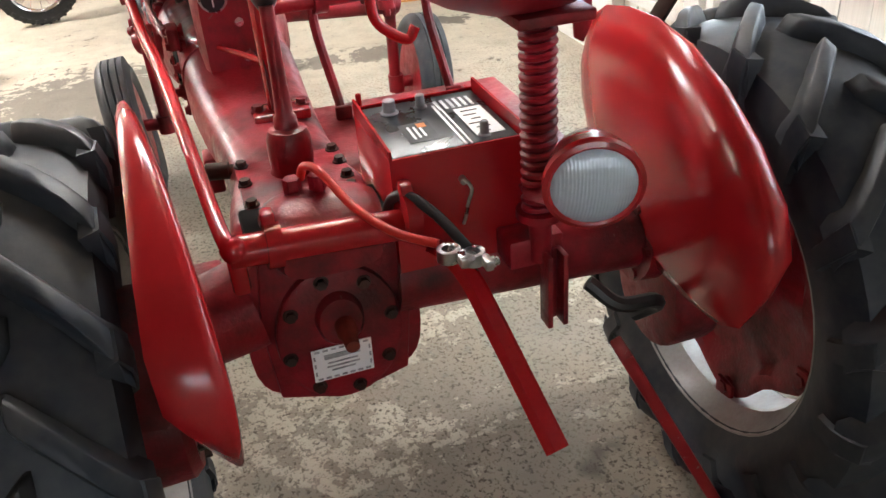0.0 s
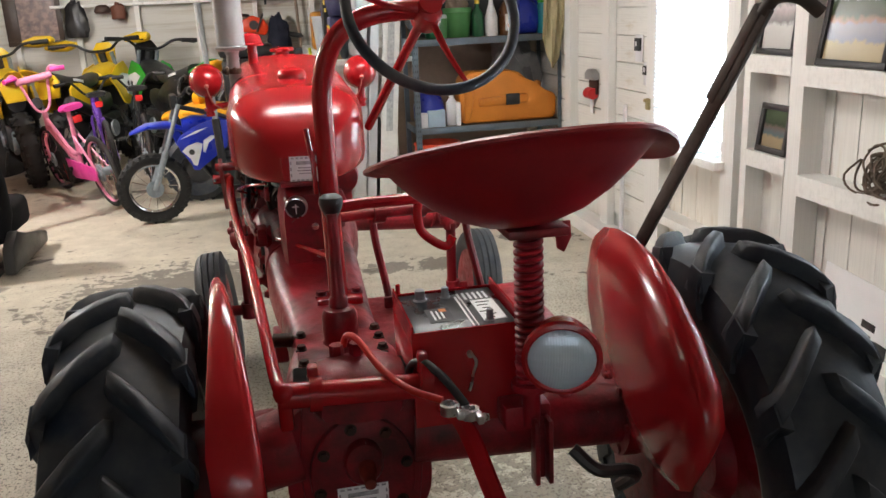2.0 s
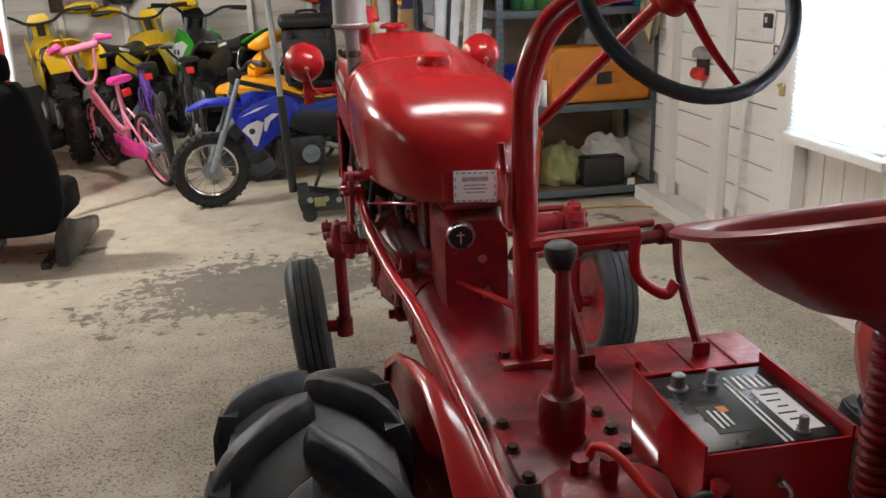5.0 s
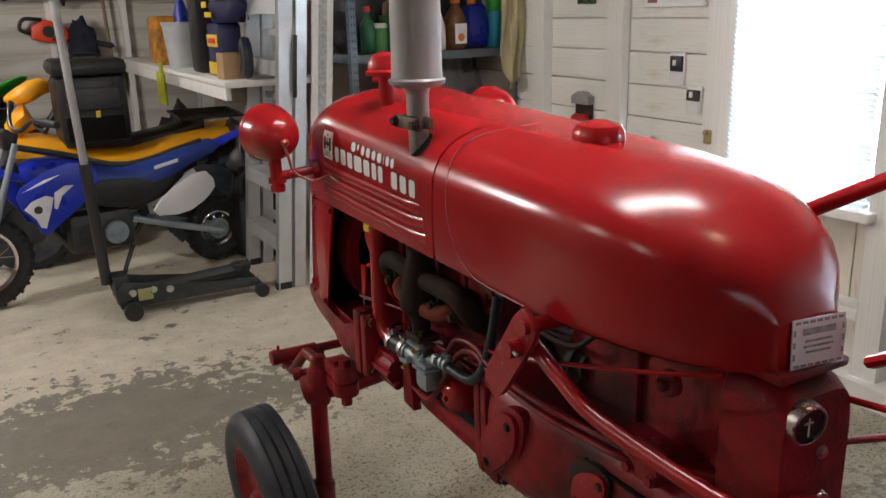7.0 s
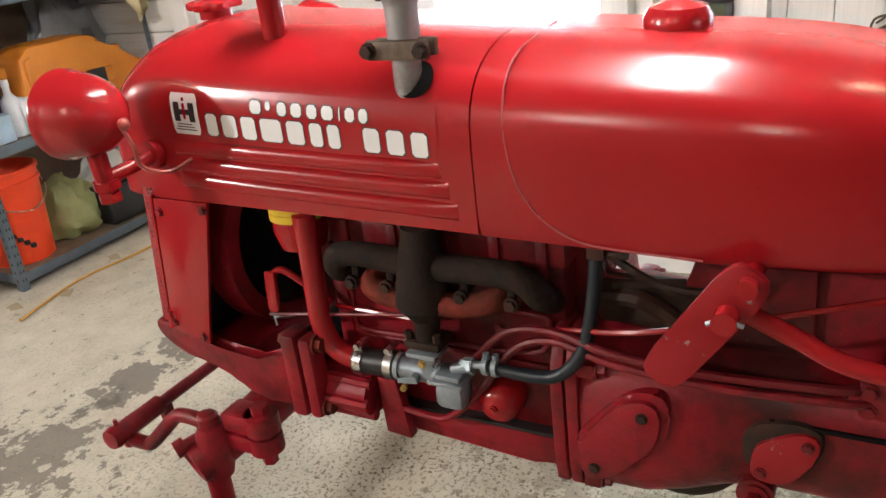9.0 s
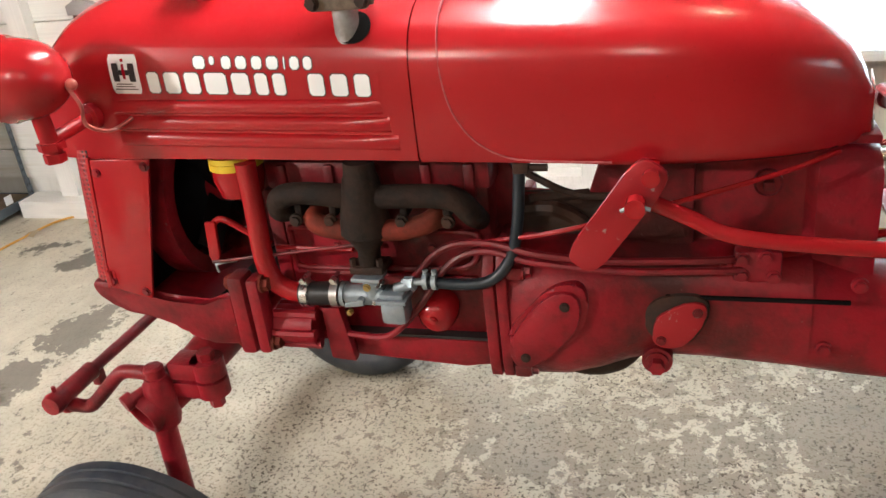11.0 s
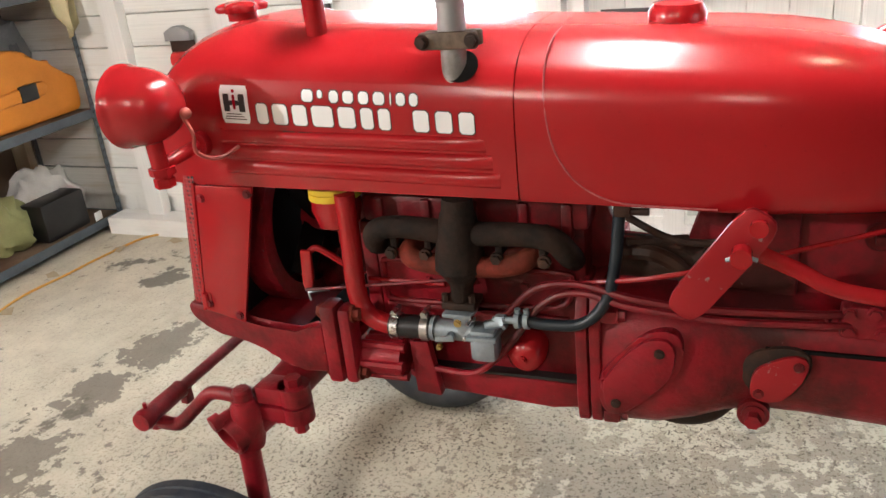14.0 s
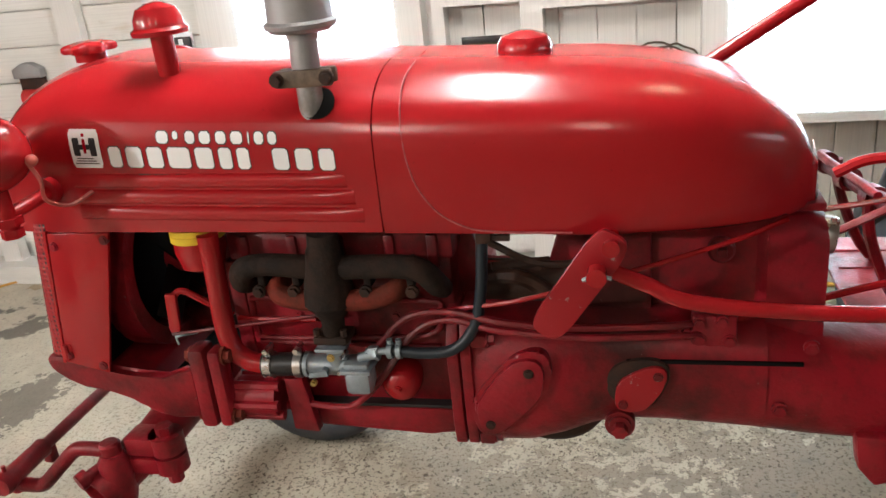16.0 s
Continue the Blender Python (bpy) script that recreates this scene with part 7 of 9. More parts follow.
SMALL_GRAPHIC = [[(0.408, 0.535), (0.37, 0.570), (0.30, 0.592), (0.262, 0.575), (0.285, 0.50), (0.315, 0.420), (0.34, 0.430), (0.355, 0.475)],
                 [(0.41, 0.622), (0.30, 0.672), (0.215, 0.690), (0.30, 0.655)], [(0.255, 0.60), (0.20, 0.63), (0.155, 0.625), (0.22, 0.580), (0.25, 0.51), (0.265, 0.52)]]
SMALL_PANEL = [(-0.235, 0.380), (-0.32, 0.49), (-0.56, 0.615), (-0.65, 0.51), (-0.585, 0.43), (-0.445, 0.355)]


def dirt_bike(label, place, body, seat, panel, rf=0.285, rr=0.245, half=0.625, fat=0.046, guards=False, shell=None, small=False):
    tail = half + (0.07 if small else 0)
    b = thing("dirt_bike", (0, 0, 0), label, "motorbike")
    spoked_wheel(b, "front_wheel", half, rf, 0.040, 30, CHROME)
    spoked_wheel(b, "rear_wheel", -tail, rr, fat, 22, CHROME)
    for s in (-1, 1):
        bm = B()
        cyl(bm, (half, s * 0.075, rf), (half - 0.10, s * 0.075, rf + 0.27), 0.022, n=12)
        cyl(bm, (half - 0.10, s * 0.075, rf + 0.26), (half - 0.225, s * 0.075, rf + 0.60), 0.016, n=12)
        part("fork_leg", bm, ALLOY, b)
    bm = B()
    cyl(bm, (half - 0.185, 0, 0.74), (half - 0.24, 0, 0.90), 0.028, n=14)
    for pts in ([(0.42, 0, 0.80), (0.34, 0, 0.55), (0.18, 0, 0.28), (0.0, 0, 0.25), (-0.20, 0, 0.28), (-0.26, 0, 0.50), (-0.18, 0, 0.66)], [(0.42, 0, 0.84), (0.15, 0, 0.76), (-0.18, 0, 0.66), (-0.62, 0, 0.74)], [(-0.22, 0, 0.40), (-0.55, 0, 0.70)]):
        tube(bm, pts, 0.017, 8, 4)
    part("bike_frame", bm, GUNMETAL, b)
    bm = B()
    box(bm, (0.02, 0, 0.34), (0.34, 0.22, 0.22), 0.03)
    cyl(bm, (-0.04, -0.13, 0.33), (-0.04, 0.13, 0.33), 0.075, n=20)
    cyl(bm, (0.10, -0.12, 0.34), (0.10, 0.12, 0.34), 0.060, n=20)
    box(bm, (0.10, 0, 0.51), (0.09, 0.09, 0.16), 0.01)
    motor = part("engine", bm, GUNMETAL, b)
    for k in range(6):
        bm = B()
        box(bm, (0.10, 0, 0.44 + k * 0.025), (0.13, 0.13, 0.012), 0.003)
        part("cooling_fin", bm, GUNMETAL, motor)
    bm = B()
    for s in (-1, 1):
        tube(bm, [(-0.16, s * 0.055, 0.37), (-0.40, s * 0.075, 0.29), (-tail, s * 0.085, rr)], 0.020, 8, 4)
    part("swingarm", bm, ALLOY, b)
    bm = B()
    tube(bm, [(0.16, -0.04, 0.50), (0.25, -0.08, 0.42), (0.18, -0.12, 0.32), (-0.10, -0.12, 0.40), (-0.38, -0.11, 0.52)], 0.018, 10, 4)
    cyl(bm, (-0.30, -0.11, 0.49), (-0.62, -0.12, 0.60), 0.040, n=14)
    tube(bm, [(-0.12, 0.13, 0.24), (-0.06, 0.16, 0.14), (-0.03, 0.17, 0.06)], 0.012, 7)
    part("exhaust", bm, GUNMETAL, b)
    bm = B()
    loft_xz(bm, [(-0.08, 0.06, 0.40, 0.64), (-0.20, 0.095, 0.40, 0.66), (-0.36, 0.09, 0.46, 0.68), (-0.48, 0.06, 0.55, 0.70)])
    part("airbox", bm, BLACK, b)
    for s in (-1, 1):
        bm = B()
        slab(bm, round_off([(0.06, 0.62), (0.10, 0.52), (-0.02, 0.46), (-0.20, 0.44), (-0.30, 0.50), (-0.26, 0.60)], 1), "y", s * 0.085, s * 0.103, 0.004)
        part("frame_guard", bm, BLACK, b)
        bm = B()
        cyl(bm, (-0.04, s * 0.12, 0.33), (-0.04, s * 0.145, 0.33), 0.068, 0.060, n=20)
        part("engine_cover", bm, ALLOY, b)
        bm = B()
        mark = (0.343, 0.524) if small else (0.36, 0.64)
        cyl(bm, (mark[0], s * 0.137, mark[1]), (mark[0], s * 0.141, mark[1]), 0.020, n=18)
        part("shroud_mark", bm, GUNMETAL, b)
    bm = B()
    box(bm, (0.30, 0, 0.58), (0.05, 0.20, 0.22), 0.01)
    part("radiator", bm, BLACK, b)
    bm = B()
    tube(bm, [(-0.25, 0, 0.36), (-0.19, 0, 0.64)], 0.03, 10)
    part("shock", bm, GUNMETAL, b)
    bm = B()
    if small:
        loft_xz(bm, [(0.38, 0.05, 0.64, 0.74), (0.30, 0.09, 0.56, 0.76), (0.15, 0.105, 0.54, 0.745), (0.02, 0.095, 0.54, 0.70)])
    else:
        loft_xz(bm, [(0.40, 0.05, 0.70, 0.82), (0.30, 0.10, 0.64, 0.83), (0.15, 0.115, 0.64, 0.80), (0.02, 0.095, 0.66, 0.765)])
    part("tank", bm, shell or body, b)
    for s in (-1, 1):
        bm = B()
        slab(bm, SMALL_SHROUD if small else BIG_SHROUD, "y", s * 0.118, s * 0.132, 0.004)
        part("shroud", bm, body, b)
        for shape in SMALL_GRAPHIC if small else BIG_GRAPHIC:
            bm = B()
            slab(bm, shape, "y", s * 0.1335, s * 0.137, 0.001)
            part("shroud_graphic", bm, WHITEPL, b)
        bm = B()
        slab(bm, round_off(SMALL_PANEL if small else BIG_PANEL, 1), "y", s * 0.105, s * 0.122, 0.004)
        part("side_panel", bm, panel, b)
    bm = B()
    if small:
        loft_xz(bm, [(0.13, 0.05, 0.60, 0.705), (0.06, 0.085, 0.50, 0.695), (-0.06, 0.098, 0.485, 0.668), (-0.16, 0.100, 0.49, 0.655), (-0.36, 0.100, 0.55, 0.685), (-0.50, 0.090, 0.61, 0.720), (-0.68, 0.065, 0.67, 0.745)], 20)
    else:
        loft_xz(bm, [(0.08, 0.055, 0.71, 0.775), (-0.02, 0.075, 0.66, 0.76), (-0.20, 0.085, 0.63, 0.745), (-0.45, 0.085, 0.66, 0.775), (-0.62, 0.07, 0.70, 0.815)])
    part("seat", bm, seat, b)
    sink = 0.07 if small else 0.0
    for s in (-1, 1):
        bm = B()
        slab(bm, [(-0.29, 0.705 - sink), (-0.43, 0.730 - sink), (-0.43, 0.750 - sink), (-0.29, 0.725 - sink)], "y", s * 0.084 + s * sink * 0.2, s * 0.088 + s * sink * 0.2, 0.001)
        part("seat_mark", bm, WHITEPL, b)
    bm = B()
    loft_xz(bm, [(-0.50, 0.070, 0.70 - sink, 0.735 - sink), (-0.68, 0.062, 0.755 - sink, 0.790 - sink), (-0.86, 0.048, 0.82 - sink, 0.840 - sink), (-0.92, 0.025, 0.845 - sink, 0.855 - sink)])
    part("rear_fender", bm, body, b)
    bm = B()
    loft_xz(bm, [(half + 0.12, 0.030, 0.655, 0.672), (half + 0.07, 0.060, 0.672, 0.700), (half + 0.0, 0.072, 0.690, 0.730), (half - 0.14, 0.068, 0.68, 0.735), (half - 0.27, 0.05, 0.64, 0.68)])
    part("front_fender", bm, body, b)
    bm = B()
    if panel is WHITEPL:
        box(bm, (half - 0.20, 0, 0.87), (0.05, 0.10, 0.10), 0.015)
    else:
        slab(bm, [(-0.075, 0.80), (0.075, 0.80), (0.09, 0.93), (0.05, 0.98), (-0.05, 0.98), (-0.09, 0.93)], "x", half - 0.185, half - 0.165, 0.004)
    part("front_plate", bm, BLACK if panel is WHITEPL else panel, b)
    bm = B()
    tube(bm, [(half - 0.34, -0.36, 0.985), (half - 0.29, -0.20, 0.985), (half - 0.255, -0.08, 0.92), (half - 0.255, 0.08, 0.92), (half - 0.29, 0.20, 0.985), (half - 0.34, 0.36, 0.985)], 0.011, 8)
    bar = part("handlebar", bm, BLACK, b)
    bm = B()
    for s in (-1, 1):
        cyl(bm, (half - 0.345, s * 0.37, 0.985), (half - 0.31, s * 0.25, 0.985), 0.018, n=10)
        tube(bm, [(half - 0.285, s * 0.22, 0.985), (half - 0.265, s * 0.30, 0.975), (half - 0.28, s * 0.38, 0.965)], 0.006, 6)
    part("grips", bm, BLACK, bar)
    if guards:
        for s in (-1, 1):
            bm = B()
            tube(bm, [(half - 0.30, s * 0.42, 0.985), (half - 0.22, s * 0.40, 0.985), (half - 0.19, s * 0.30, 0.985), (half - 0.21, s * 0.20, 0.985)], [0.008, 0.022, 0.030, 0.014], 8, 5, flat=1.5)
            part("hand_guard", bm, body, bar)
        bm = B()
        slab(bm, [(-0.07, 0.63), (0.07, 0.63), (0.09, 0.74), (0.06, 0.79), (-0.06, 0.79), (-0.09, 0.74)], "x", -0.66, -0.63, 0.006)
        plate = part("rear_plate", bm, body, b)
        bm = B()
        box(bm, (-0.672, 0.0, 0.775), (0.02, 0.09, 0.045), 0.008)
        part("tail_lamp", bm, REFLECT, plate)
    b.matrix_basis = place
    return b


def heading(x0, y0, x1, y1, half, lean=0):
    """The pose of a bike whose rear wheel stands at the first point and whose front points to the second."""
    a = math.degrees(math.atan2(y1 - y0, x1 - x0))
    return pose(x0 + half * math.cos(radians(a)), y0 + half * math.sin(radians(a)), 0, lean, 0, a)


dirt_bike("small blue dirt bike with white side panels and blue seat", heading(0.27, 4.90, -0.94, 4.65, 0.615, -4), BLUE, NAVY, WHITEPL, 0.258, 0.200, 0.615, small=True)
big = [(-2.19, 6.56, -2.60, 7.8, -5, "muddy yellow dirt bike with knobby rear tyre and black seat"), (-1.86, 6.62, -1.52, 7.85, -4, "yellow dirt bike with yellow fenders beside its twin")]
for x0, y0, x1, y1, lean, label in big:
    k = 1.26
    dirt_bike(label, heading(x0, y0, x1, y1, 0.52 * k, lean) @ Matrix.Scale(k, 4), YELLOW, BLACK, YELLOW, 0.30, 0.275, 0.52, 0.062, True)
dirt_bike("green dirt bike with black seat leaning on its stand", heading(-0.78, 6.62, -1.36, 7.75, 0.70, 4) @ Matrix.Scale(1.26, 4), GREEN, BLACK, BLACK, 0.30, 0.275, 0.55, 0.05, shell=BLACK)


def bicycle(label, place, paint, saddle_mat, r=0.255, half=0.44, kid=False):
    b = thing("bicycle", (0, 0, 0), label, "bicycle")
    spoked_wheel(b, "front_wheel", half, r, 0.020, 0, paint if kid else CHROME, 18)
    spoked_wheel(b, "rear_wheel", -half, r, 0.020, 0, paint if kid else CHROME, 18)
    top = r * 2 + 0.06
    bm = B()
    tube(bm, [(half - 0.12, 0, top + 0.06), (half - 0.07, 0, top - 0.10)], 0.020, 10)
    tube(bm, [(half - 0.11, 0, top), (0.05, 0, top - 0.08 - (0.14 if kid else 0)), (-0.16, 0, top - 0.10 - (0.10 if kid else 0))], 0.017, 8)
    tube(bm, [(half - 0.09, 0, top - 0.06), (0.08, 0, r + 0.06), (-0.06, 0, r)], 0.022 if kid else 0.018, 8)
    tube(bm, [(-0.06, 0, r), (-0.14, 0, top - 0.02), (-0.17, 0, top + 0.10)], 0.016, 8)
    for s in (-1, 1):
        tube(bm, [(-0.06, s * 0.03, r), (-half, s * 0.045, r)], 0.009, 6)
        tube(bm, [(-0.15, s * 0.02, top - 0.08), (-half, s * 0.045, r)], 0.009, 6)
    part("bike_frame", bm, paint, b)
    bm = B()
    for s in (-1, 1):
        tube(bm, [(half - 0.07, s * 0.02, top - 0.11), (half - 0.05, s * 0.042, top - 0.16), (half, s * 0.045, r)], 0.012, 8)
    part("fork", bm, paint, b)
    bm = B()
    loft_xz(bm, [(-0.05, 0.015, top + 0.10, top + 0.125), (-0.13, 0.04, top + 0.095, top + 0.14), (-0.24, 0.085, top + 0.10, top + 0.155), (-0.30, 0.07, top + 0.11, top + 0.15)])
    part("saddle", bm, saddle_mat, b)
    bm = B()
    up = top + (0.34 if kid else 0.20)
    wide = 0.21 if kid else 0.28
    tube(bm, [(half - 0.20, -wide, up), (half - 0.14, -0.57 * wide, up + 0.01), (half - 0.12, -0.05, top + 0.09), (half - 0.12, 0.05, top + 0.09), (half - 0.14, 0.57 * wide, up + 0.01), (half - 0.20, wide, up)], 0.011, 8)
    if kid:
        cyl(bm, (half - 0.135, -0.13, up - 0.03), (half - 0.135, 0.13, up - 0.03), 0.026, n=10)
    bar = part("handlebar", bm, paint if kid else BLACK, b)
    bm = B()
    for s in (-1, 1):
        cyl(bm, (half - 0.205, s * (wide + 0.01), up), (half - 0.165, s * (wide - 0.08), up + 0.005), 0.018, n=10)
    part("grips", bm, saddle_mat, bar)
    bm = B()
    torus(bm, (-0.06, 0.055, r), 0.062, 0.006, 24, 6)
    cyl(bm, (-0.06, -0.09, r), (-0.06, 0.09, r), 0.014, n=10)
    tube(bm, [(-0.06, 0.08, r), (0.03, 0.09, r - 0.11)], 0.009, 6)
    tube(bm, [(-0.06, -0.08, r), (-0.15, -0.09, r + 0.11)], 0.009, 6)
    box(bm, (0.03, 0.13, r - 0.115), (0.09, 0.07, 0.018), 0.004)
    box(bm, (-0.15, -0.13, r + 0.115), (0.09, 0.07, 0.018), 0.004)
    part("crank", bm, GUNMETAL, b)
    bm = B()
    box(bm, (-0.31, 0, top + 0.05), (0.015, 0.06, 0.05), 0.006)
    part("reflector", bm, REFLECT, b)
    if kid:
        bm = B()
        slab(bm, [(0.02, r + 0.07), (-half, r + 0.05), (-half - 0.03, r), (-half, r - 0.05), (-0.06, r - 0.075), (0.02, r - 0.04)], "y", 0.060, 0.072, 0.004)
        part("chain_guard", bm, HOTPINK, b)
    b.matrix_basis = place
    return b


bicycle("small pink bicycle with hot pink seat and grips", heading(-1.35, 5.40, -1.84, 6.24, 0.56, -10) @ Matrix.Scale(1.15, 4), PINK, HOTPINK, 0.255, 0.49, True)
bicycle("purple bicycle with black saddle and red reflector", heading(-1.33, 5.62, -1.58, 6.6, 0.52, -4), PURPLE, BLACK, 0.335, 0.52)
bicycle("dark bicycle with black saddle and red reflector", heading(-1.08, 5.72, -1.26, 6.7, 0.52, -1), GUNMETAL, BLACK, 0.345, 0.52)

# quad bike behind the blue one
atv = thing("quad_bike", (0, 0, 0), "yellow quad bike with fat knobby tyres and black seat", "quad bike")
for x in (0.52, -0.52):
    for y in (-0.36, 0.36):
        bm = B()
        rr = []
        for i in range(36):
            a = 2 * math.pi * i / 36
            rr.append([(x + q * math.cos(a), y + dy, 0.27 + q * math.sin(a)) for q, dy in ((0.13, -0.10), (0.22, -0.125), (0.262, -0.10), (0.268, 0), (0.262, 0.10), (0.22, 0.125), (0.13, 0.10), (0.12, 0))])
        rings(bm, rr, close=True)
        for i in range(18):
            a = 360 * i / 18
            for dy, o in ((-0.07, 0), (0.07, 10), (0.0, 5)):
                box(bm, (0.268, dy, 0), (0.022, 0.055, 0.035), 0, pose(x, y, 0.27) @ pose(0, 0, 0, 0, a + o, 0))
        w = part("wheel", bm, RUBBER, atv)
        bm = B()
        cyl(bm, (x, y - 0.07, 0.27), (x, y + 0.07, 0.27), 0.125, n=20)
        part("rim", bm, GUNMETAL, w)
bm = B()
loft_xz(bm, [(0.80, 0.20, 0.62, 0.68), (0.60, 0.40, 0.62, 0.74), (0.35, 0.30, 0.58, 0.74), (0.10, 0.30, 0.52, 0.665), (-0.15, 0.30, 0.50, 0.64), (-0.40, 0.36, 0.58, 0.70), (-0.70, 0.38, 0.60, 0.72), (-0.82, 0.25, 0.66, 0.74)])
part("body", bm, AMBERPL, atv)
bm = B()
loft_xz(bm, [(0.54, 0.03, 0.955, 0.985), (0.48, 0.09, 0.935, 1.03), (0.40, 0.11, 0.94, 1.075), (0.33, 0.08, 0.98, 1.09), (0.28, 0.03, 1.00, 1.07)])
part("front_cowl", bm, AMBERPL, atv)
bm = B()
loft_xz(bm, [(0.56, 0.05, 0.74, 0.82), (0.50, 0.10, 0.72, 0.90), (0.44, 0.09, 0.76, 0.945), (0.39, 0.04, 0.78, 0.84)], 12, 2.0)
part("lamp_housing", bm, AMBERPL, atv)
bm = B()
loft_xz(bm, [(0.15, 0.10, 0.62, 0.70), (-0.10, 0.13, 0.60, 0.695), (-0.40, 0.14, 0.66, 0.74), (-0.62, 0.12, 0.70, 0.80)])
part("seat", bm, BLACK, atv)
bm = B()
box(bm, (0, 0, 0.36), (0.75, 0.26, 0.22), 0.03)
tube(bm, [(0.35, 0, 0.75), (0.22, 0, 0.95)], 0.02, 8)
part("engine", bm, GUNMETAL, atv)
bm = B()
tube(bm, [(0.12, -0.36, 1.0), (0.20, -0.15, 1.0), (0.22, 0, 0.96), (0.20, 0.15, 1.0), (0.12, 0.36, 1.0)], 0.014, 8)
part("handlebar", bm, BLACK, atv)
for k in range(5):
    bm = B()
    tube(bm, [(-0.45, -0.26 + k * 0.13, 0.80), (-0.85, -0.26 + k * 0.13, 0.80)], 0.010, 6)
    part("rack_bar", bm, BLACK, atv)
for x in (-0.45, -0.85):
    bm = B()
    tube(bm, [(x, -0.28, 0.80), (x, 0.28, 0.80)], 0.010, 6)
    part("rack_rail", bm, BLACK, atv)
atv.matrix_basis = pose(-0.12, 5.72, 0, 0, 0, 176)
bm = B()
box(bm, (-0.20, 5.545, 0.905), (0.40, 0.38, 0.40), 0.035)
box(bm, (-0.20, 5.545, 0.715), (0.36, 0.34, 0.05), 0.01)
tr = thing("storage_box", (-0.20, 5.545, 0.69), "black plastic storage box strapped on the quad bike", "box")
part("body", bm, BLACK, tr)
bm = B()
box(bm, (-0.20, 5.545, 1.155), (0.43, 0.42, 0.10), 0.04)
part("lid", bm, BLACK, tr)
bm = B()
box(bm, (-0.20, 5.345, 0.975), (0.30, 0.020, 0.13), 0.008)
part("front_panel", bm, GUNMETAL, tr)
bm = B()
box(bm, (-0.20, 5.345, 0.80), (0.32, 0.024, 0.14), 0.008)
part("front_pocket", bm, MATT, tr)
for x in (-0.34, -0.06):
    bm = B()
    box(bm, (x, 5.330, 1.065), (0.04, 0.02, 0.07), 0.006)
    part("latch", bm, BLACK, tr)
bm = B()
tube(bm, [(-0.28, 5.50, 1.195), (-0.26, 5.50, 1.225), (-0.14, 5.50, 1.225), (-0.12, 5.50, 1.195)], 0.010, 8)
part("handle", bm, BLACK, tr)
bm = B()
box(bm, (-0.185, 5.330, 0.885), (0.026, 0.004, 0.040), 0.001)
part("sticker", bm, YELLOWLBL, tr)

# covered machines and boxes in the gloom behind the bikes
DIMTARP = surface("dark_tarp", (0.012, 0.013, 0.015), (0.035, 0.034, 0.032), rough=0.7, scale=6, bump=0.3)
for k, (x, y, w, d, h) in enumerate(((-0.55, 7.35, 0.42, 0.30, 0.62), (0.05, 7.45, 0.30, 0.30, 0.66), (-1.15, 7.75, 0.35, 0.22, 0.52), (-2.9, 7.5, 0.45, 0.35, 0.55))):
    bm = B()
    bmesh.ops.create_uvsphere(bm, u_segments=28, v_segments=14, radius=1.0)
    for v in bm.verts:
        p = v.co.copy()
        f = 1 + 0.3 * noise.noise(p * 2.4 + Vector((k * 3.0, 1, 2))) + 0.12 * noise.noise(p * 6.0 + Vector((k, k, k)))
        v.co = Vector((x + p.x * w * f, y + p.y * d * f, max(p.z * f, -0.55) * h * 0.65 + 0.55 * h * 0.65))
    solo("covered_machine", bm, DIMTARP, "machine under a crumpled dark tarp behind the bikes", "machine", sharp=70)

# trolley jack
jack = thing("floor_jack", (0, 4.2, 0), "dark grey trolley jack with long handle standing up", "jack")
JACKP = surface("jack_grey_paint", (0.030, 0.034, 0.035), (0.016, 0.017, 0.017), rough=0.45, scale=16, amount=0.6, bump=0.2)
for s in (-1, 1):
    bm = B()
    slab(bm, [(-0.36, 0.055), (-0.38, 0.14), (-0.33, 0.19), (-0.22, 0.165), (0.10, 0.115), (0.33, 0.10), (0.36, 0.055)], "y", 4.19 + s * 0.085 - 0.004, 4.19 + s * 0.085 + 0.004, 0.001)
    part("side_plate", bm, JACKP, jack)
for x, r in ((-0.31, 0.045), (0.34, 0.035)):
    for s in (-1, 1):
        bm = B()
        cyl(bm, (x, 4.19 + s * 0.10, r), (x, 4.19 + s * 0.14, r), r, n=20)
        part("castor", bm, BLACK, jack)
bm = B()
tube(bm, [(-0.26, 4.19, 0.11), (0.0, 4.19, 0.125), (0.27, 4.19, 0.14)], 0.032, 8)
spin(bm, (0.27, 4.19, 0.13), (0.27, 4.19, 0.2), [(0.05, 0), (0.055, 0.02), (0.055, 0.035), (0.03, 0.036)], 18)
part("lift_arm", bm, JACKP, jack)
bm = B()
cyl(bm, (-0.24, 4.19, 0.10), (-0.02, 4.19, 0.10), 0.045, n=16)
box(bm, (-0.34, 4.19, 0.15), (0.07, 0.13, 0.13), 0.012)
part("pump", bm, GUNMETAL, jack)
bm = B()
for x, z in ((-0.30, 0.13), (-0.20, 0.13), (-0.12, 0.12)):
    bolt(bm, (x, 4.19 - 0.09, z), (0, -1, 0), 0.014, 0.010)
part("jack_bolts", bm, STEEL, jack)
bm = B()
box(bm, (-0.24, 4.10, 0.115), (0.07, 0.004, 0.06), 0.001)
part("jack_label", bm, surface("faded_yellow_label", (0.40, 0.38, 0.16), rough=0.6), jack)
bm = B()
cyl(bm, (-0.40, 4.20, 0.17), (-0.424, 4.20, 0.775), 0.027, n=14)
part("handle_grip", bm, BLACK, jack, "black foam sleeve")
bm = B()
cyl(bm, (-0.424, 4.20, 0.77), (-0.453, 4.20, 1.51), 0.019, n=14)
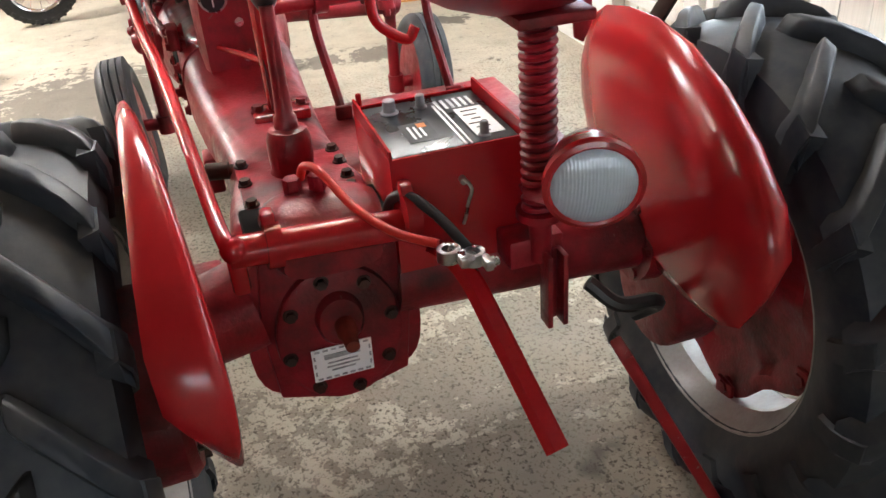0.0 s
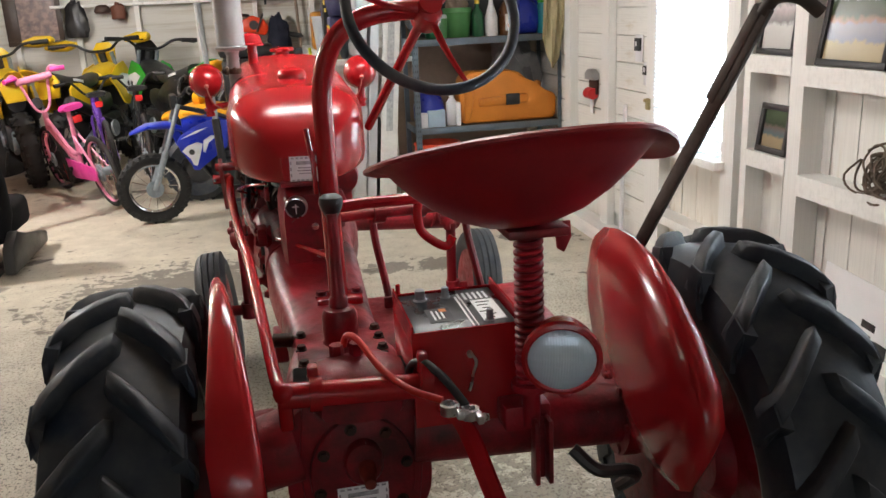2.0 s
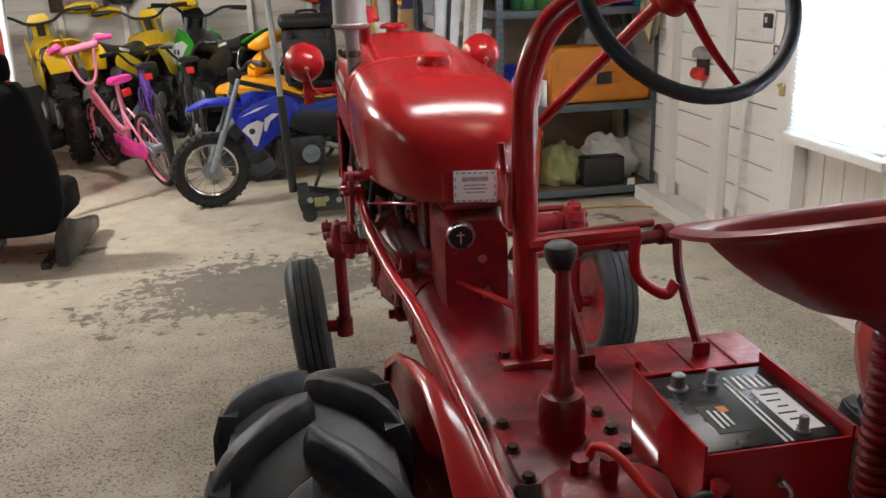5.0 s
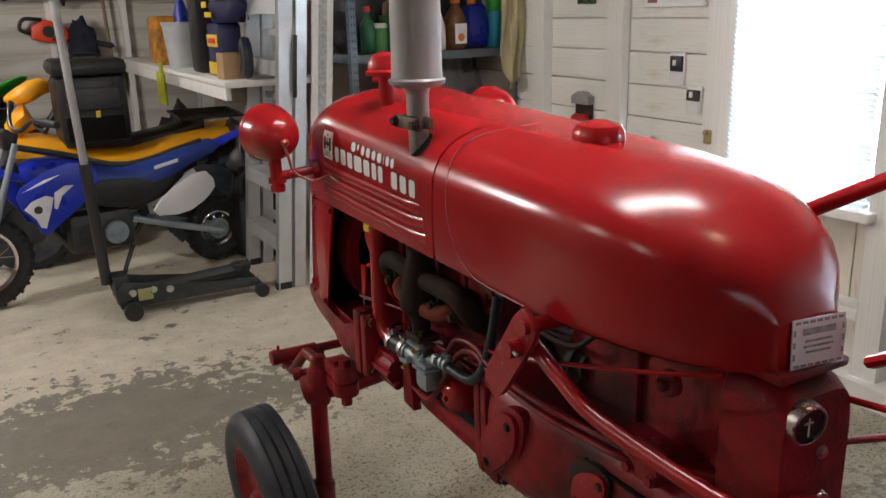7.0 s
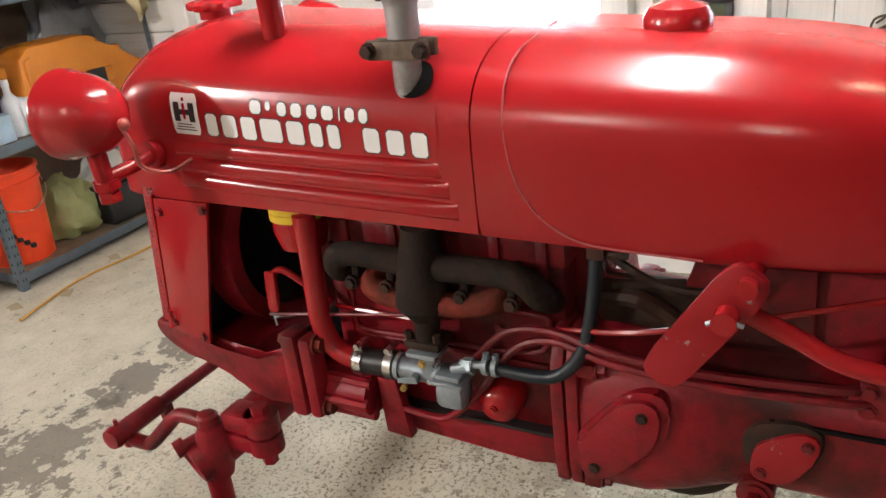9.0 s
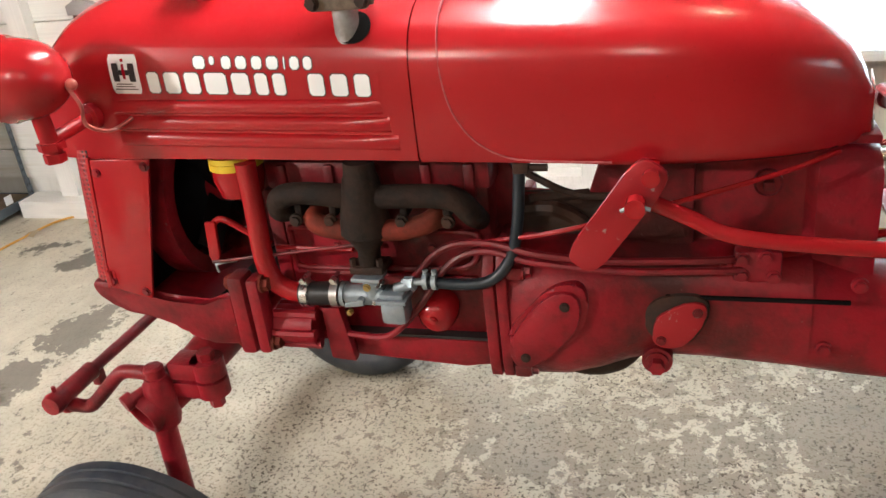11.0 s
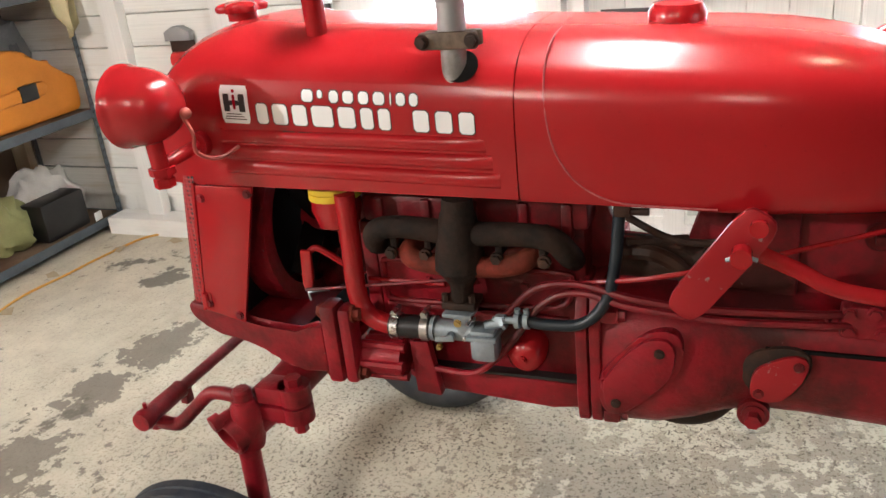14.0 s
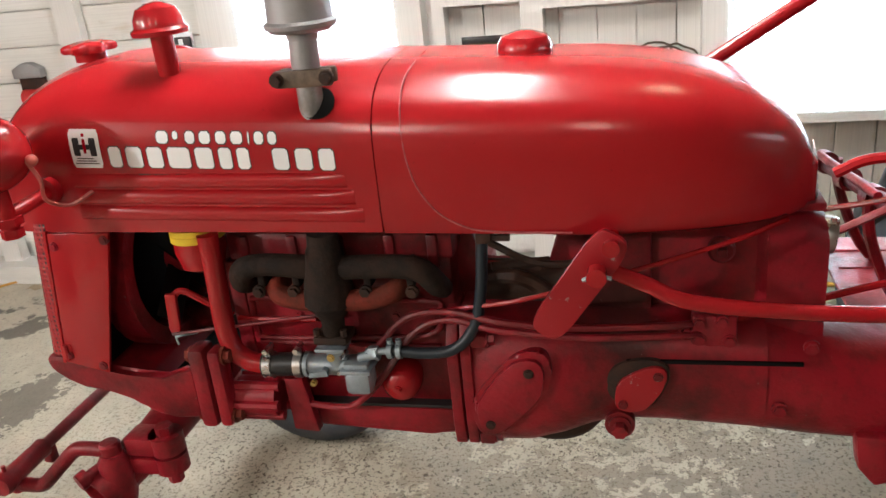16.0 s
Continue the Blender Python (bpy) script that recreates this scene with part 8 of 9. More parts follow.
cyl(bm, (-0.453, 4.20, 1.505), (-0.4535, 4.20, 1.52), 0.022, n=14)
part("handle", bm, SILVER, jack, "bare grey steel handle")
# ---- ladder, shelf unit and bench ----
ladder = thing("stepladder", (0.45, 4.4, 0), "folded aluminium stepladder leaning beside the shelf unit", "ladder")
LEANX = 0.080


def lad(x, y, z):
    return (x + 0.060 + LEANX * z, y, z)


def leaning_box(bm, x0, x1, y0, y1, z0, z1):
    vs = [bm.verts.new(lad(x, y, z)) for z in (z0, z1) for x, y in ((x0, y0), (x1, y0), (x1, y1), (x0, y1))]
    for q in ((3, 2, 1, 0), (4, 5, 6, 7), (0, 1, 5, 4), (1, 2, 6, 5), (2, 3, 7, 6), (3, 0, 4, 7)):
        bm.faces.new([vs[i] for i in q])


for y0, y1 in ((4.12, 4.15), (4.66, 4.69)):
    bm = B()
    leaning_box(bm, 0.385, 0.46, y0, y1, 0.0, 2.3)
    leaning_box(bm, 0.385, 0.392, y0 - 0.012, y1 + 0.012, 0.0, 2.3)
    part("front_rail", bm, ALU, ladder)
    bm = B()
    leaning_box(bm, 0.475, 0.535, y0 - 0.01, y1 + 0.005, 0.0, 2.2)
    part("rear_rail", bm, ALU, ladder)
    bm = B()
    leaning_box(bm, 0.38, 0.46, y0 - 0.008, y1 + 0.008, 0.0, 0.035)
    part("foot", bm, BLACK, ladder)
for k in range(7):
    z = 0.26 + k * 0.305
    bm = B()
    leaning_box(bm, 0.383, 0.470, 4.15, 4.66, z, z + 0.028)
    leaning_box(bm, 0.381, 0.386, 4.15, 4.66, z - 0.045, z + 0.03)
    part("step", bm, ALU, ladder)
for k in range(6):
    bm = B()
    leaning_box(bm, 0.49, 0.515, 4.15, 4.66, 0.30 + k * 0.34, 0.335 + k * 0.34)
    part("rear_bar", bm, ALU, ladder)
bm = B()
tube(bm, [lad(0.470, 4.105, 1.02), lad(0.466, 4.098, 1.10), lad(0.466, 4.098, 1.25), lad(0.470, 4.105, 1.33)], 0.012, 8)
part("spreader", bm, BLACK, ladder)
bm = B()
leaning_box(bm, 0.56, 0.675, 4.10, 4.115, 0.0, 1.6)
panel = solo("leaning_board", bm, WALLH, "narrow white board leaning beside the ladder", "board")
bm = B()
leaning_box(bm, 0.595, 0.64, 4.0975, 4.0995, 0.62, 1.55)
ob = part("grey_print", bm, surface("grey_print", (0.33, 0.34, 0.34), (0.6, 0.6, 0.58), rough=0.6, scale=40, amount=1.0), panel)

shelf = thing("shelf_unit", (1.43, 4.25, 0), "blue-grey slotted steel shelf unit crowded with garage goods", "shelf")
SXA, SXB, SYA, SYB = 0.905, 1.955, 4.03, 4.48
for x in (SXA, SXB):
    for y in (SYA, SYB):
        bm = B()
        sx = 1 if x == SXA else -1
        sy = 1 if y == SYA else -1
        box(bm, (x + sx * 0.018, y, 1.05), (0.036, 0.003, 2.10))
        box(bm, (x, y + sy * 0.018, 1.05), (0.003, 0.036, 2.10))
        p = part("post", bm, GREYSHELF, shelf)
        if y == SYA:
            bm = B()
            for k in range(50):
                for dx in (0.012, 0.026):
                    box(bm, (x + sx * dx, y - 0.0022, 0.05 + k * 0.04), (0.005, 0.001, 0.014))
                if k % 1 == 0:
                    box(bm, (x - sx * 0.0022, y + sy * 0.018, 0.05 + k * 0.04), (0.001, 0.008, 0.014))
            tagged(part("slots", bm, INK, p), kind="stuff")
LEV = [0.075, 0.625, 1.215, 1.672, 2.06]
BOARD = surface("brown_shelf_board", (0.20, 0.135, 0.085), (0.12, 0.08, 0.05), rough=0.7, scale=12, bump=0.2)
for z in LEV:
    bm = B()
    box(bm, ((SXA + SXB) / 2, SYA + 0.004, z - 0.02), (SXB - SXA - 0.01, 0.006, 0.045), 0.001)
    box(bm, ((SXA + SXB) / 2, SYB - 0.004, z - 0.02), (SXB - SXA - 0.01, 0.006, 0.045), 0.001)
    for x in (SXA + 0.005, SXB - 0.005):
        box(bm, (x, (SYA + SYB) / 2, z - 0.02), (0.006, SYB - SYA - 0.02, 0.045), 0.001)
    part("shelf_rim", bm, GREYSHELF, shelf)
    bm = B()
    box(bm, ((SXA + SXB) / 2, (SYA + SYB) / 2, z - 0.006), (SXB - SXA - 0.024, SYB - SYA - 0.024, 0.012))
    part("shelf_board", bm, BOARD, shelf)


def turned(name, x, y, z, profile, material, label, category, n=20, cap=None, group=""):
    t = thing(name, (x, y, z), label, category, group)
    bm = B()
    spin(bm, (x, y, z), (x, y, z + 1), profile, n)
    part("body", bm, material, t)
    if cap:
        r, z0, h, mat = cap
        bm = B()
        cyl(bm, (x, y, z + z0), (x, y, z + z0 + h), r, r * 0.92, n=14)
        part("lid", bm, mat, t)
    return t


ORANGE = surface("orange_plastic", (0.82, 0.062, 0.010), (0.58, 0.038, 0.008), rough=0.42, bump=0.05)
CASE = surface("orange_case", (0.72, 0.25, 0.022), (0.50, 0.16, 0.015), rough=0.5, scale=5, bump=0.25)
bucket = thing("bucket", (1.08, 4.22, 0.075), "orange plastic bucket on the lowest shelf", "bucket")
bm = B()
spin(bm, (1.08, 4.22, 0.075), (1.08, 4.22, 1), [(0.130, 0.0), (0.134, 0.004), (0.155, 0.355), (0.163, 0.357), (0.163, 0.373), (0.157, 0.377), (0.157, 0.405), (0.167, 0.410), (0.167, 0.424), (0.155, 0.427), (0.151, 0.41), (0.126, 0.012), (0.01, 0.010)], 36)
part("body", bm, ORANGE, bucket)
bm = B()
for k in range(4):
    a = radians(230 + k * 9)
    box(bm, (1.08 + 0.1435 * math.cos(a), 4.22 + 0.1435 * math.sin(a), 0.22 - 0.02 * k), (0.02, 0.02, 0.02), 0.002)
part("print", bm, INK, bucket)
bm = B()
tube(bm, [(0.917, 4.22, 0.465), (0.945, 4.115, 0.37), (1.08, 4.052, 0.32), (1.215, 4.115, 0.37), (1.243, 4.22, 0.465)], 0.003, 6)
part("bail", bm, STEEL, bucket)

case = thing("tool_case", (1.55, 4.2, 0.625), "orange moulded tool case with black latch on shelf", "case")
bm = B()
slab(bm, [(1.24, 0.630), (1.90, 0.630), (1.925, 0.66), (1.925, 0.80), (1.84, 0.835), (1.74, 0.875), (1.66, 0.965), (1.58, 0.985), (1.30, 0.985), (1.24, 0.94), (1.225, 0.80)], "y", 4.07, 4.26, 0.025)
part("body", bm, CASE, case)
bm = B()
slab(bm, [(1.25, 0.655), (1.29, 0.65), (1.325, 0.80), (1.30, 0.95), (1.255, 0.93)], "y", 4.056, 4.085, 0.012)
slab(bm, [(1.36, 0.745), (1.70, 0.755), (1.72, 0.79), (1.70, 0.82), (1.36, 0.80)], "y", 4.052, 4.08, 0.010)
part("moulding", bm, CASE, case)
bm = B()
box(bm, (1.60, 4.055, 0.785), (0.10, 0.02, 0.075), 0.006)
part("latch", bm, BLACK, case, "black latch")


def lump(name, c, size, material, label, category, seed=1, rough=0.35, freq=3.0, seg=28):
    """A crumpled bag or cloth heap."""
    bm = B()
    bmesh.ops.create_uvsphere(bm, u_segments=seg, v_segments=seg // 2, radius=1.0)
    for v in bm.verts:
        p = v.co.copy()
        k = 1 + rough * noise.noise(p * freq + Vector((seed, seed, seed))) + rough * 0.5 * noise.noise(p * freq * 2.7 + Vector((seed * 2, 0, 0)))
        v.co = Vector((p.x * size[0] * k, p.y * size[1] * k, max(p.z * k, -0.55) * size[2])) + Vector((c[0], c[1], c[2] + 0.55 * size[2]))
    return solo(name, bm, material, label, category, sharp=70)


TARP = surface("olive_tarp", (0.30, 0.31, 0.13), (0.18, 0.19, 0.08), rough=0.7, scale=10, bump=0.3)
BAG = surface("white_sack", (0.68, 0.67, 0.64), (0.50, 0.49, 0.46), rough=0.6, scale=8, bump=0.3)
CLOTH = surface("khaki_cloth", (0.52, 0.46, 0.27), (0.38, 0.33, 0.19), rough=0.85, scale=9, bump=0.3)
lump("tarp", (1.38, 4.26, 0.078), (0.15, 0.16, 0.17), TARP, "crumpled olive green tarp on the lowest shelf", "tarp", 2)
lump("sack", (1.72, 4.30, 0.078), (0.20, 0.12, 0.19), BAG, "crumpled white woven sack on the lowest shelf", "sack", 5)
bm = B()
box(bm, (1.62, 4.13, 0.172), (0.28, 0.14, 0.19), 0.012)
cb = solo("black_case", bm, BLACK, "small black soft case with a hanging tag", "case")
bm = B()
box(bm, (1.80, 4.045, 0.10), (0.05, 0.002, 0.045), 0, None)
part("tag", bm, PAPER, cb)
bm = B()
lo = []
for i in range(22):
    q = i / 21
    row = []
    for side in (0, 1):
        for j in range(29):
            u = (28 - j if side else j) / 28
            wide = 0.050 + 0.115 * min(1.0, q * 2.2) - 0.03 * q * q
            fall = 0.56 + 0.20 * max(0.0, 1 - abs(u - 0.62) / 0.42) - 0.05 * math.cos(u * 9)
            deep = (0.012 + 0.016 * q) * math.sin(u * 15 + 2.2 * q) + 0.010 * math.sin(u * 31 - 3 * q) + 0.02 * math.sin(u * math.pi)
            row.append((1.872 + (u - 0.5) * wide + 0.016 * math.sin(q * 4.0), 3.985 - deep + 0.007 * side, 1.70 - q * fall + 0.012 * math.sin(u * 12) * (1 - q)))
    lo.append(row)
rings(bm, lo)
solo("hanging_cloth", bm, CLOTH, "khaki cloth hanging from the shelf corner", "cloth", sharp=70)

# goods on the shelves
DGREEN, WHITEB = surface("dark_green_plastic", (0.02, 0.12, 0.05), rough=0.35), surface("white_bottle", (0.78, 0.79, 0.80), rough=0.35)
AMBER, BLUEB = surface("amber_bottle", (0.16, 0.07, 0.025), rough=0.25), surface("blue_jug", (0.015, 0.03, 0.32), rough=0.3)
TEAL, GREENPOT = surface("teal_bottle", (0.02, 0.30, 0.42), rough=0.35), surface("green_pot", (0.06, 0.20, 0.06), rough=0.4)
ORCAP, REDCAP = surface("orange_cap", (0.75, 0.25, 0.03), rough=0.4), surface("red_cap", (0.6, 0.03, 0.03), rough=0.4)
CARD = surface("cardboard", (0.42, 0.27, 0.14), (0.34, 0.21, 0.11), rough=0.8, bump=0.1)
z2 = 1.217
bottle = [(0.036, 0), (0.040, 0.006), (0.041, 0.13), (0.036, 0.16), (0.016, 0.185), (0.014, 0.215), (0.013, 0.217)]
spray = [(0.040, 0), (0.044, 0.01), (0.044, 0.12), (0.030, 0.17), (0.016, 0.21), (0.015, 0.235), (0.014, 0.236)]
turned("plant_pot", 1.255, 4.18, z2, [(0.075, 0), (0.078, 0.004), (0.095, 0.165), (0.101, 0.167), (0.101, 0.195), (0.092, 0.196), (0.086, 0.17), (0.01, 0.15)], GREENPOT, "green plastic pot holding brown clutter", "pot")
lump("rags", (1.255, 4.18, z2 + 0.165), (0.075, 0.075, 0.09), surface("brown_rag", (0.22, 0.16, 0.12), rough=0.9), "brown rags in the green pot", "rags", 9)
turned("bottle", 1.385, 4.14, z2, bottle, DGREEN, "dark green bottle with yellow cap", "bottle", cap=(0.018, 0.215, 0.04, YELLOWLBL))
turned("spray_bottle", 1.480, 4.13, z2, spray, WHITEB, "white spray bottle with pointed nozzle", "bottle", cap=(0.013, 0.235, 0.075, WHITEB))
jug = turned("jug", 1.605, 4.15, z2, [(0.058, 0), (0.062, 0.008), (0.062, 0.17), (0.040, 0.21), (0.024, 0.235), (0.023, 0.25)], AMBER, "amber jug with pale label and orange cap", "jug", cap=(0.028, 0.25, 0.035, ORCAP))
bm = B()
box(bm, (1.605, 4.0865, z2 + 0.085), (0.075, 0.003, 0.11), 0.001)
part("paper_label", bm, PAPER, jug)
bm = B()
ball(bm, (1.605, 4.0850, z2 + 0.065), 0.022, (1, 0.12, 1), 14)
part("label_mark", bm, ORCAP, jug)
bj = thing("jug", (1.745, 4.17, z2), "dark blue plastic jug with moulded handle", "jug")
bm = B()
loft_xz(bm, [(-0.075, 0.04, 0.02, 0.20), (-0.06, 0.055, 0.0, 0.235), (0.0, 0.06, 0.0, 0.25), (0.06, 0.055, 0.0, 0.20), (0.075, 0.04, 0.02, 0.17)])
bmesh.ops.transform(bm, matrix=Matrix.Translation((1.745, 4.17, z2)), verts=bm.verts[:])
part("body", bm, BLUEB, bj)
bm = B()
tube(bm, [(1.775, 4.17, z2 + 0.245), (1.805, 4.17, z2 + 0.215), (1.812, 4.17, z2 + 0.15)], 0.014, 8)
part("handle", bm, BLUEB, bj)
bm = B()
cyl(bm, (1.725, 4.17, z2 + 0.24), (1.725, 4.17, z2 + 0.285), 0.025, n=14)
part("lid", bm, ORCAP, bj)
turned("bottle", 1.862, 4.14, z2, [(0.045, 0), (0.049, 0.008), (0.049, 0.17), (0.042, 0.20), (0.020, 0.215)], TEAL, "teal bottle with bright green cap", "bottle", cap=(0.045, 0.205, 0.075, GREEN))
turned("bottle", 1.06, 4.15, z2, bottle, DGREEN, "dark green bottle among cleaners", "bottle", cap=(0.018, 0.215, 0.03, REDCAP))
turned("jar", 1.135, 4.16, z2, [(0.04, 0), (0.043, 0.01), (0.043, 0.12), (0.036, 0.13)], GREENPOT, "squat green plastic jar", "jar", cap=(0.042, 0.13, 0.025, WHITEB))
z3 = 0.627
lump("blue_helmet", (1.03, 4.2, z3), (0.11, 0.12, 0.17), BLUEB, "blue rounded hard hat behind small boxes", "hat", 3, 0.05)
turned("bottle", 1.175, 4.12, z3, bottle, WHITEB, "white bottle beside the orange case", "bottle", cap=(0.018, 0.215, 0.03, WHITEB))
for k, (x, w, h, m, lab) in enumerate(((0.955, 0.075, 0.10, WHITEB, "white carton with orange corner on shelf"), (1.055, 0.12, 0.115, surface("pale_blue_carton", (0.40, 0.52, 0.62), rough=0.6), "pale blue carton on shelf"), (1.21, 0.03, 0.16, PAPER, "thin white carton standing on shelf"))):
    bm = B()
    box(bm, (x, 4.09, z3 + h / 2), (w, 0.07, h), 0.003)
    solo("carton", bm, m, lab, "box")
lump("plastic_bag", (1.68, 4.32, 0.627), (0.20, 0.10, 0.36), surface("grey_plastic_bag", (0.10, 0.105, 0.11), (0.22, 0.22, 0.22), rough=0.3), "grey crumpled plastic bags behind the case", "bags", 11)
turned("ball", 1.80, 4.13, 0.845, [(0.002, 0), (0.02, 0.006), (0.028, 0.026), (0.02, 0.048), (0.002, 0.054)], ORCAP, "small orange cap lying on the case", "cap")
z4 = 1.674
for x, w, h, m, lab in ((1.02, 0.16, 0.17, CARD, "brown cardboard box on the top shelf"), (1.20, 0.13, 0.20, CARD, "tall brown cardboard box on the top shelf"), (1.40, 0.20, 0.09, BLACK, "low black plastic case on the top shelf"), (1.72, 0.26, 0.14, CARD, "wide brown cardboard box on the top shelf")):
    bm = B()
    box(bm, (x, 4.2, z4 + h / 2), (w, 0.2, h), 0.004)
    solo("carton", bm, m, lab, "box")
lump("dark_bag", (1.55, 4.33, z2), (0.30, 0.07, 0.40), BLACK, "dark bagged goods behind the bottles", "bags", 14)
lump("dark_bag", (1.12, 4.36, z2), (0.18, 0.07, 0.40), GUNMETAL, "dark bagged goods behind the bottles", "bags", 15)
bm = B()
box(bm, (1.42, 4.60, 1.05), (1.12, 0.02, 2.1))
solo("wall_panel", bm, BEAM, "dark board partition behind the shelf unit", "partition", kind="structure")
bm = B()
box(bm, (1.885, 4.53, 1.05), (0.05, 0.10, 2.1), 0.003)
solo("trim", bm, BARE, "bare wooden post behind the shelf unit", "post", kind="structure")

# white bench running back from the ladder
bench = thing("workbench", (0.62, 5.9, 0), "white-painted plank workbench with open underside", "bench")
bm = B()
box(bm, (0.66, 6.1, 1.075), (0.62, 3.3, 0.035), 0.003)
box(bm, (0.365, 6.1, 1.03), (0.03, 3.3, 0.075), 0.003)
part("top", bm, STUD, bench)
for y in (4.75, 5.9, 7.1):
    bm = B()
    box(bm, (0.92, y, 0.51), (0.09, 0.045, 1.02), 0.003)
    part("leg", bm, STUD, bench)
zb = 1.0935
turned("bucket", 0.50, 5.95, zb, [(0.10, 0), (0.105, 0.005), (0.13, 0.28), (0.137, 0.283), (0.137, 0.30), (0.125, 0.30), (0.10, 0.02), (0.01, 0.02)], surface("grey_bucket", (0.42, 0.44, 0.46), rough=0.45), "grey plastic bucket on the white bench", "bucket", 28)
bm = B()
box(bm, (0.49, 5.30, zb + 0.24), (0.15, 0.20, 0.48), 0.02)
solo("speaker_case", bm, BLACK, "tall black case on the white bench", "case")
bag = thing("supply_bag", (0.50, 4.92, zb), "dark blue bag with yellow printed band on bench", "bag")
bm = B()
box(bm, (0.50, 4.92, zb + 0.15), (0.14, 0.24, 0.30), 0.02)
part("body", bm, surface("navy_bag", (0.02, 0.02, 0.09), rough=0.4), bag)
bm = B()
for z, h in ((0.045, 0.07), (0.20, 0.07)):
    box(bm, (0.428, 4.92, zb + z), (0.004, 0.22, h), 0.001)
part("yellow_band", bm, YELLOWLBL, bag)
bm = B()
box(bm, (0.424, 4.92, zb + 0.20), (0.004, 0.15, 0.03), 0.001)
part("red_mark", bm, REDCAP, bag)
NAVYB = surface("navy_cloth", (0.018, 0.018, 0.07), (0.01, 0.01, 0.03), rough=0.6)
lump("folded_jacket", (0.52, 4.84, zb + 0.30), (0.10, 0.22, 0.17), NAVYB, "dark blue folded jacket lying on the supply bag", "jacket", 31, 0.25, 2.6)
lump("plastic_sack", (0.46, 4.72, zb + 0.42), (0.09, 0.12, 0.11), surface("mint_sack", (0.50, 0.68, 0.58), (0.20, 0.45, 0.30), rough=0.35, scale=14, amount=0.8), "pale green plastic sack on the jacket", "sack", 32, 0.35, 2.2)
bm = B()
for y, z, w, h in ((4.97, 0.40, 0.10, 0.035), (4.90, 0.345, 0.14, 0.03)):
    box(bm, (0.413, y, zb + z), (0.006, w, h), 0.002)
solo("cloth_patch", bm, YELLOWLBL, "yellow patches on the folded jacket", "patch")
turned("bottle", 0.50, 5.93, zb + 0.06, [(0.045, 0), (0.05, 0.01), (0.05, 0.30), (0.03, 0.36), (0.02, 0.40)], BLUEB, "blue bottle standing in the grey bucket", "bottle", cap=(0.024, 0.40, 0.04, WHITEB))
bm = B()
box(bm, (0.50, 6.42, zb + 0.17), (0.22, 0.32, 0.34), 0.03)
solo("saw_case", bm, surface("orange_case", (0.72, 0.30, 0.02), (0.05, 0.03, 0.02), rough=0.45, scale=11, amount=0.9), "orange and black tool case on the bench", "case")
bm = B()
box(bm, (0.46, 4.66, zb + 0.07), (0.14, 0.13, 0.14), 0.003)
solo("carton", bm, CARD, "small open cardboard box on the bench", "box")
t2 = thing("spare_tyre", (0.50, 4.52, zb), "small black spare tyre standing on the bench", "tyre")
bm = B()
torus(bm, (0, 0, 0), 0.085, 0.030, 30, 8)
bmesh.ops.transform(bm, matrix=pose(0.50, 4.53, zb + 0.115, 0, 0, 80), verts=bm.verts[:])
part("rubber", bm, RUBBER, t2)
bm = B()
box(bm, (0.345, 6.05, 0.95), (0.02, 0.24, 0.22), 0.01)
tube(bm, [(0.34, 5.98, 1.06), (0.33, 5.96, 1.13)], 0.014, 8)
solo("work_gloves", bm, surface("lime_glove", (0.55, 0.60, 0.04), rough=0.7), "lime yellow work gloves hung on the bench edge", "gloves")
for k, (y, x) in enumerate(((4.95, 0.62), (5.5, 0.68), (6.2, 0.66), (6.9, 0.64))):
    lump("bench_clutter", (x, y, 0.0), (0.20, 0.26, 0.34 + 0.1 * (k % 2)), (GUNMETAL, BLACK, JACKP, BLACK)[k], "dark clutter stored under the white bench", "clutter", 20 + k, 0.4, 2.5)
# ---- things on the near wall ----
def photo(y0, y1, z0, h, x, tilt, art, label):
    """A framed picture leaning back against the wall on its rail."""
    t = thing("picture_frame", (x, (y0 + y1) / 2, z0), label, "picture")
    m = pose(x, (y0 + y1) / 2, z0, 0, tilt, 0)
    w = y1 - y0
    bm = B()
    for lo, hi in (((-0.009, -w / 2, 0), (0.009, w / 2, 0.024)), ((-0.009, -w / 2, h - 0.024), (0.009, w / 2, h)), ((-0.009, -w / 2, 0.024), (0.009, -w / 2 + 0.024, h - 0.024)), ((-0.009, w / 2 - 0.024, 0.024), (0.009, w / 2, h - 0.024))):
        c, s = span(lo, hi)
        box(bm, c, s, 0.002, m)
    part("frame", bm, BLACK, t)
    bm = B()
    box(bm, (0.003, 0, h / 2), (0.004, w - 0.046, h - 0.046), 0, m)
    part("print", bm, art[0], t)
    for z, hh, mat in art[1]:
        bm = B()
        box(bm, (0.0002, 0, h * z), (0.002, w - 0.05, h * hh), 0, m)
        part("print_band", bm, mat, t)
    return t


TREES = surface("dark_green_print", (0.05, 0.075, 0.04), (0.12, 0.15, 0.09), rough=0.25, scale=40, amount=0.8, bump=0)
def photo_print(name, stops):
    """A glossy landscape print: uneven bands of ground, trees and sky."""
    m, n, l, b = nodes_of(name)
    tc, sep, nz, add = n.new("ShaderNodeTexCoord"), n.new("ShaderNodeSeparateXYZ"), noise_node(n, l, 26.0, 5.0, 0.65), n.new("ShaderNodeMath")
    l.new(tc.outputs["Generated"], sep.inputs[0])
    add.operation = "MULTIPLY_ADD"
    l.new(nz.outputs[0], add.inputs[0])
    add.inputs[1].default_value = 0.22
    l.new(sep.outputs[2], add.inputs[2])
    l.new(ramp_node(n, l, add.outputs[0], stops).outputs[0], b.inputs["Base Color"])
    b.inputs["Roughness"].default_value = 0.22
    return m


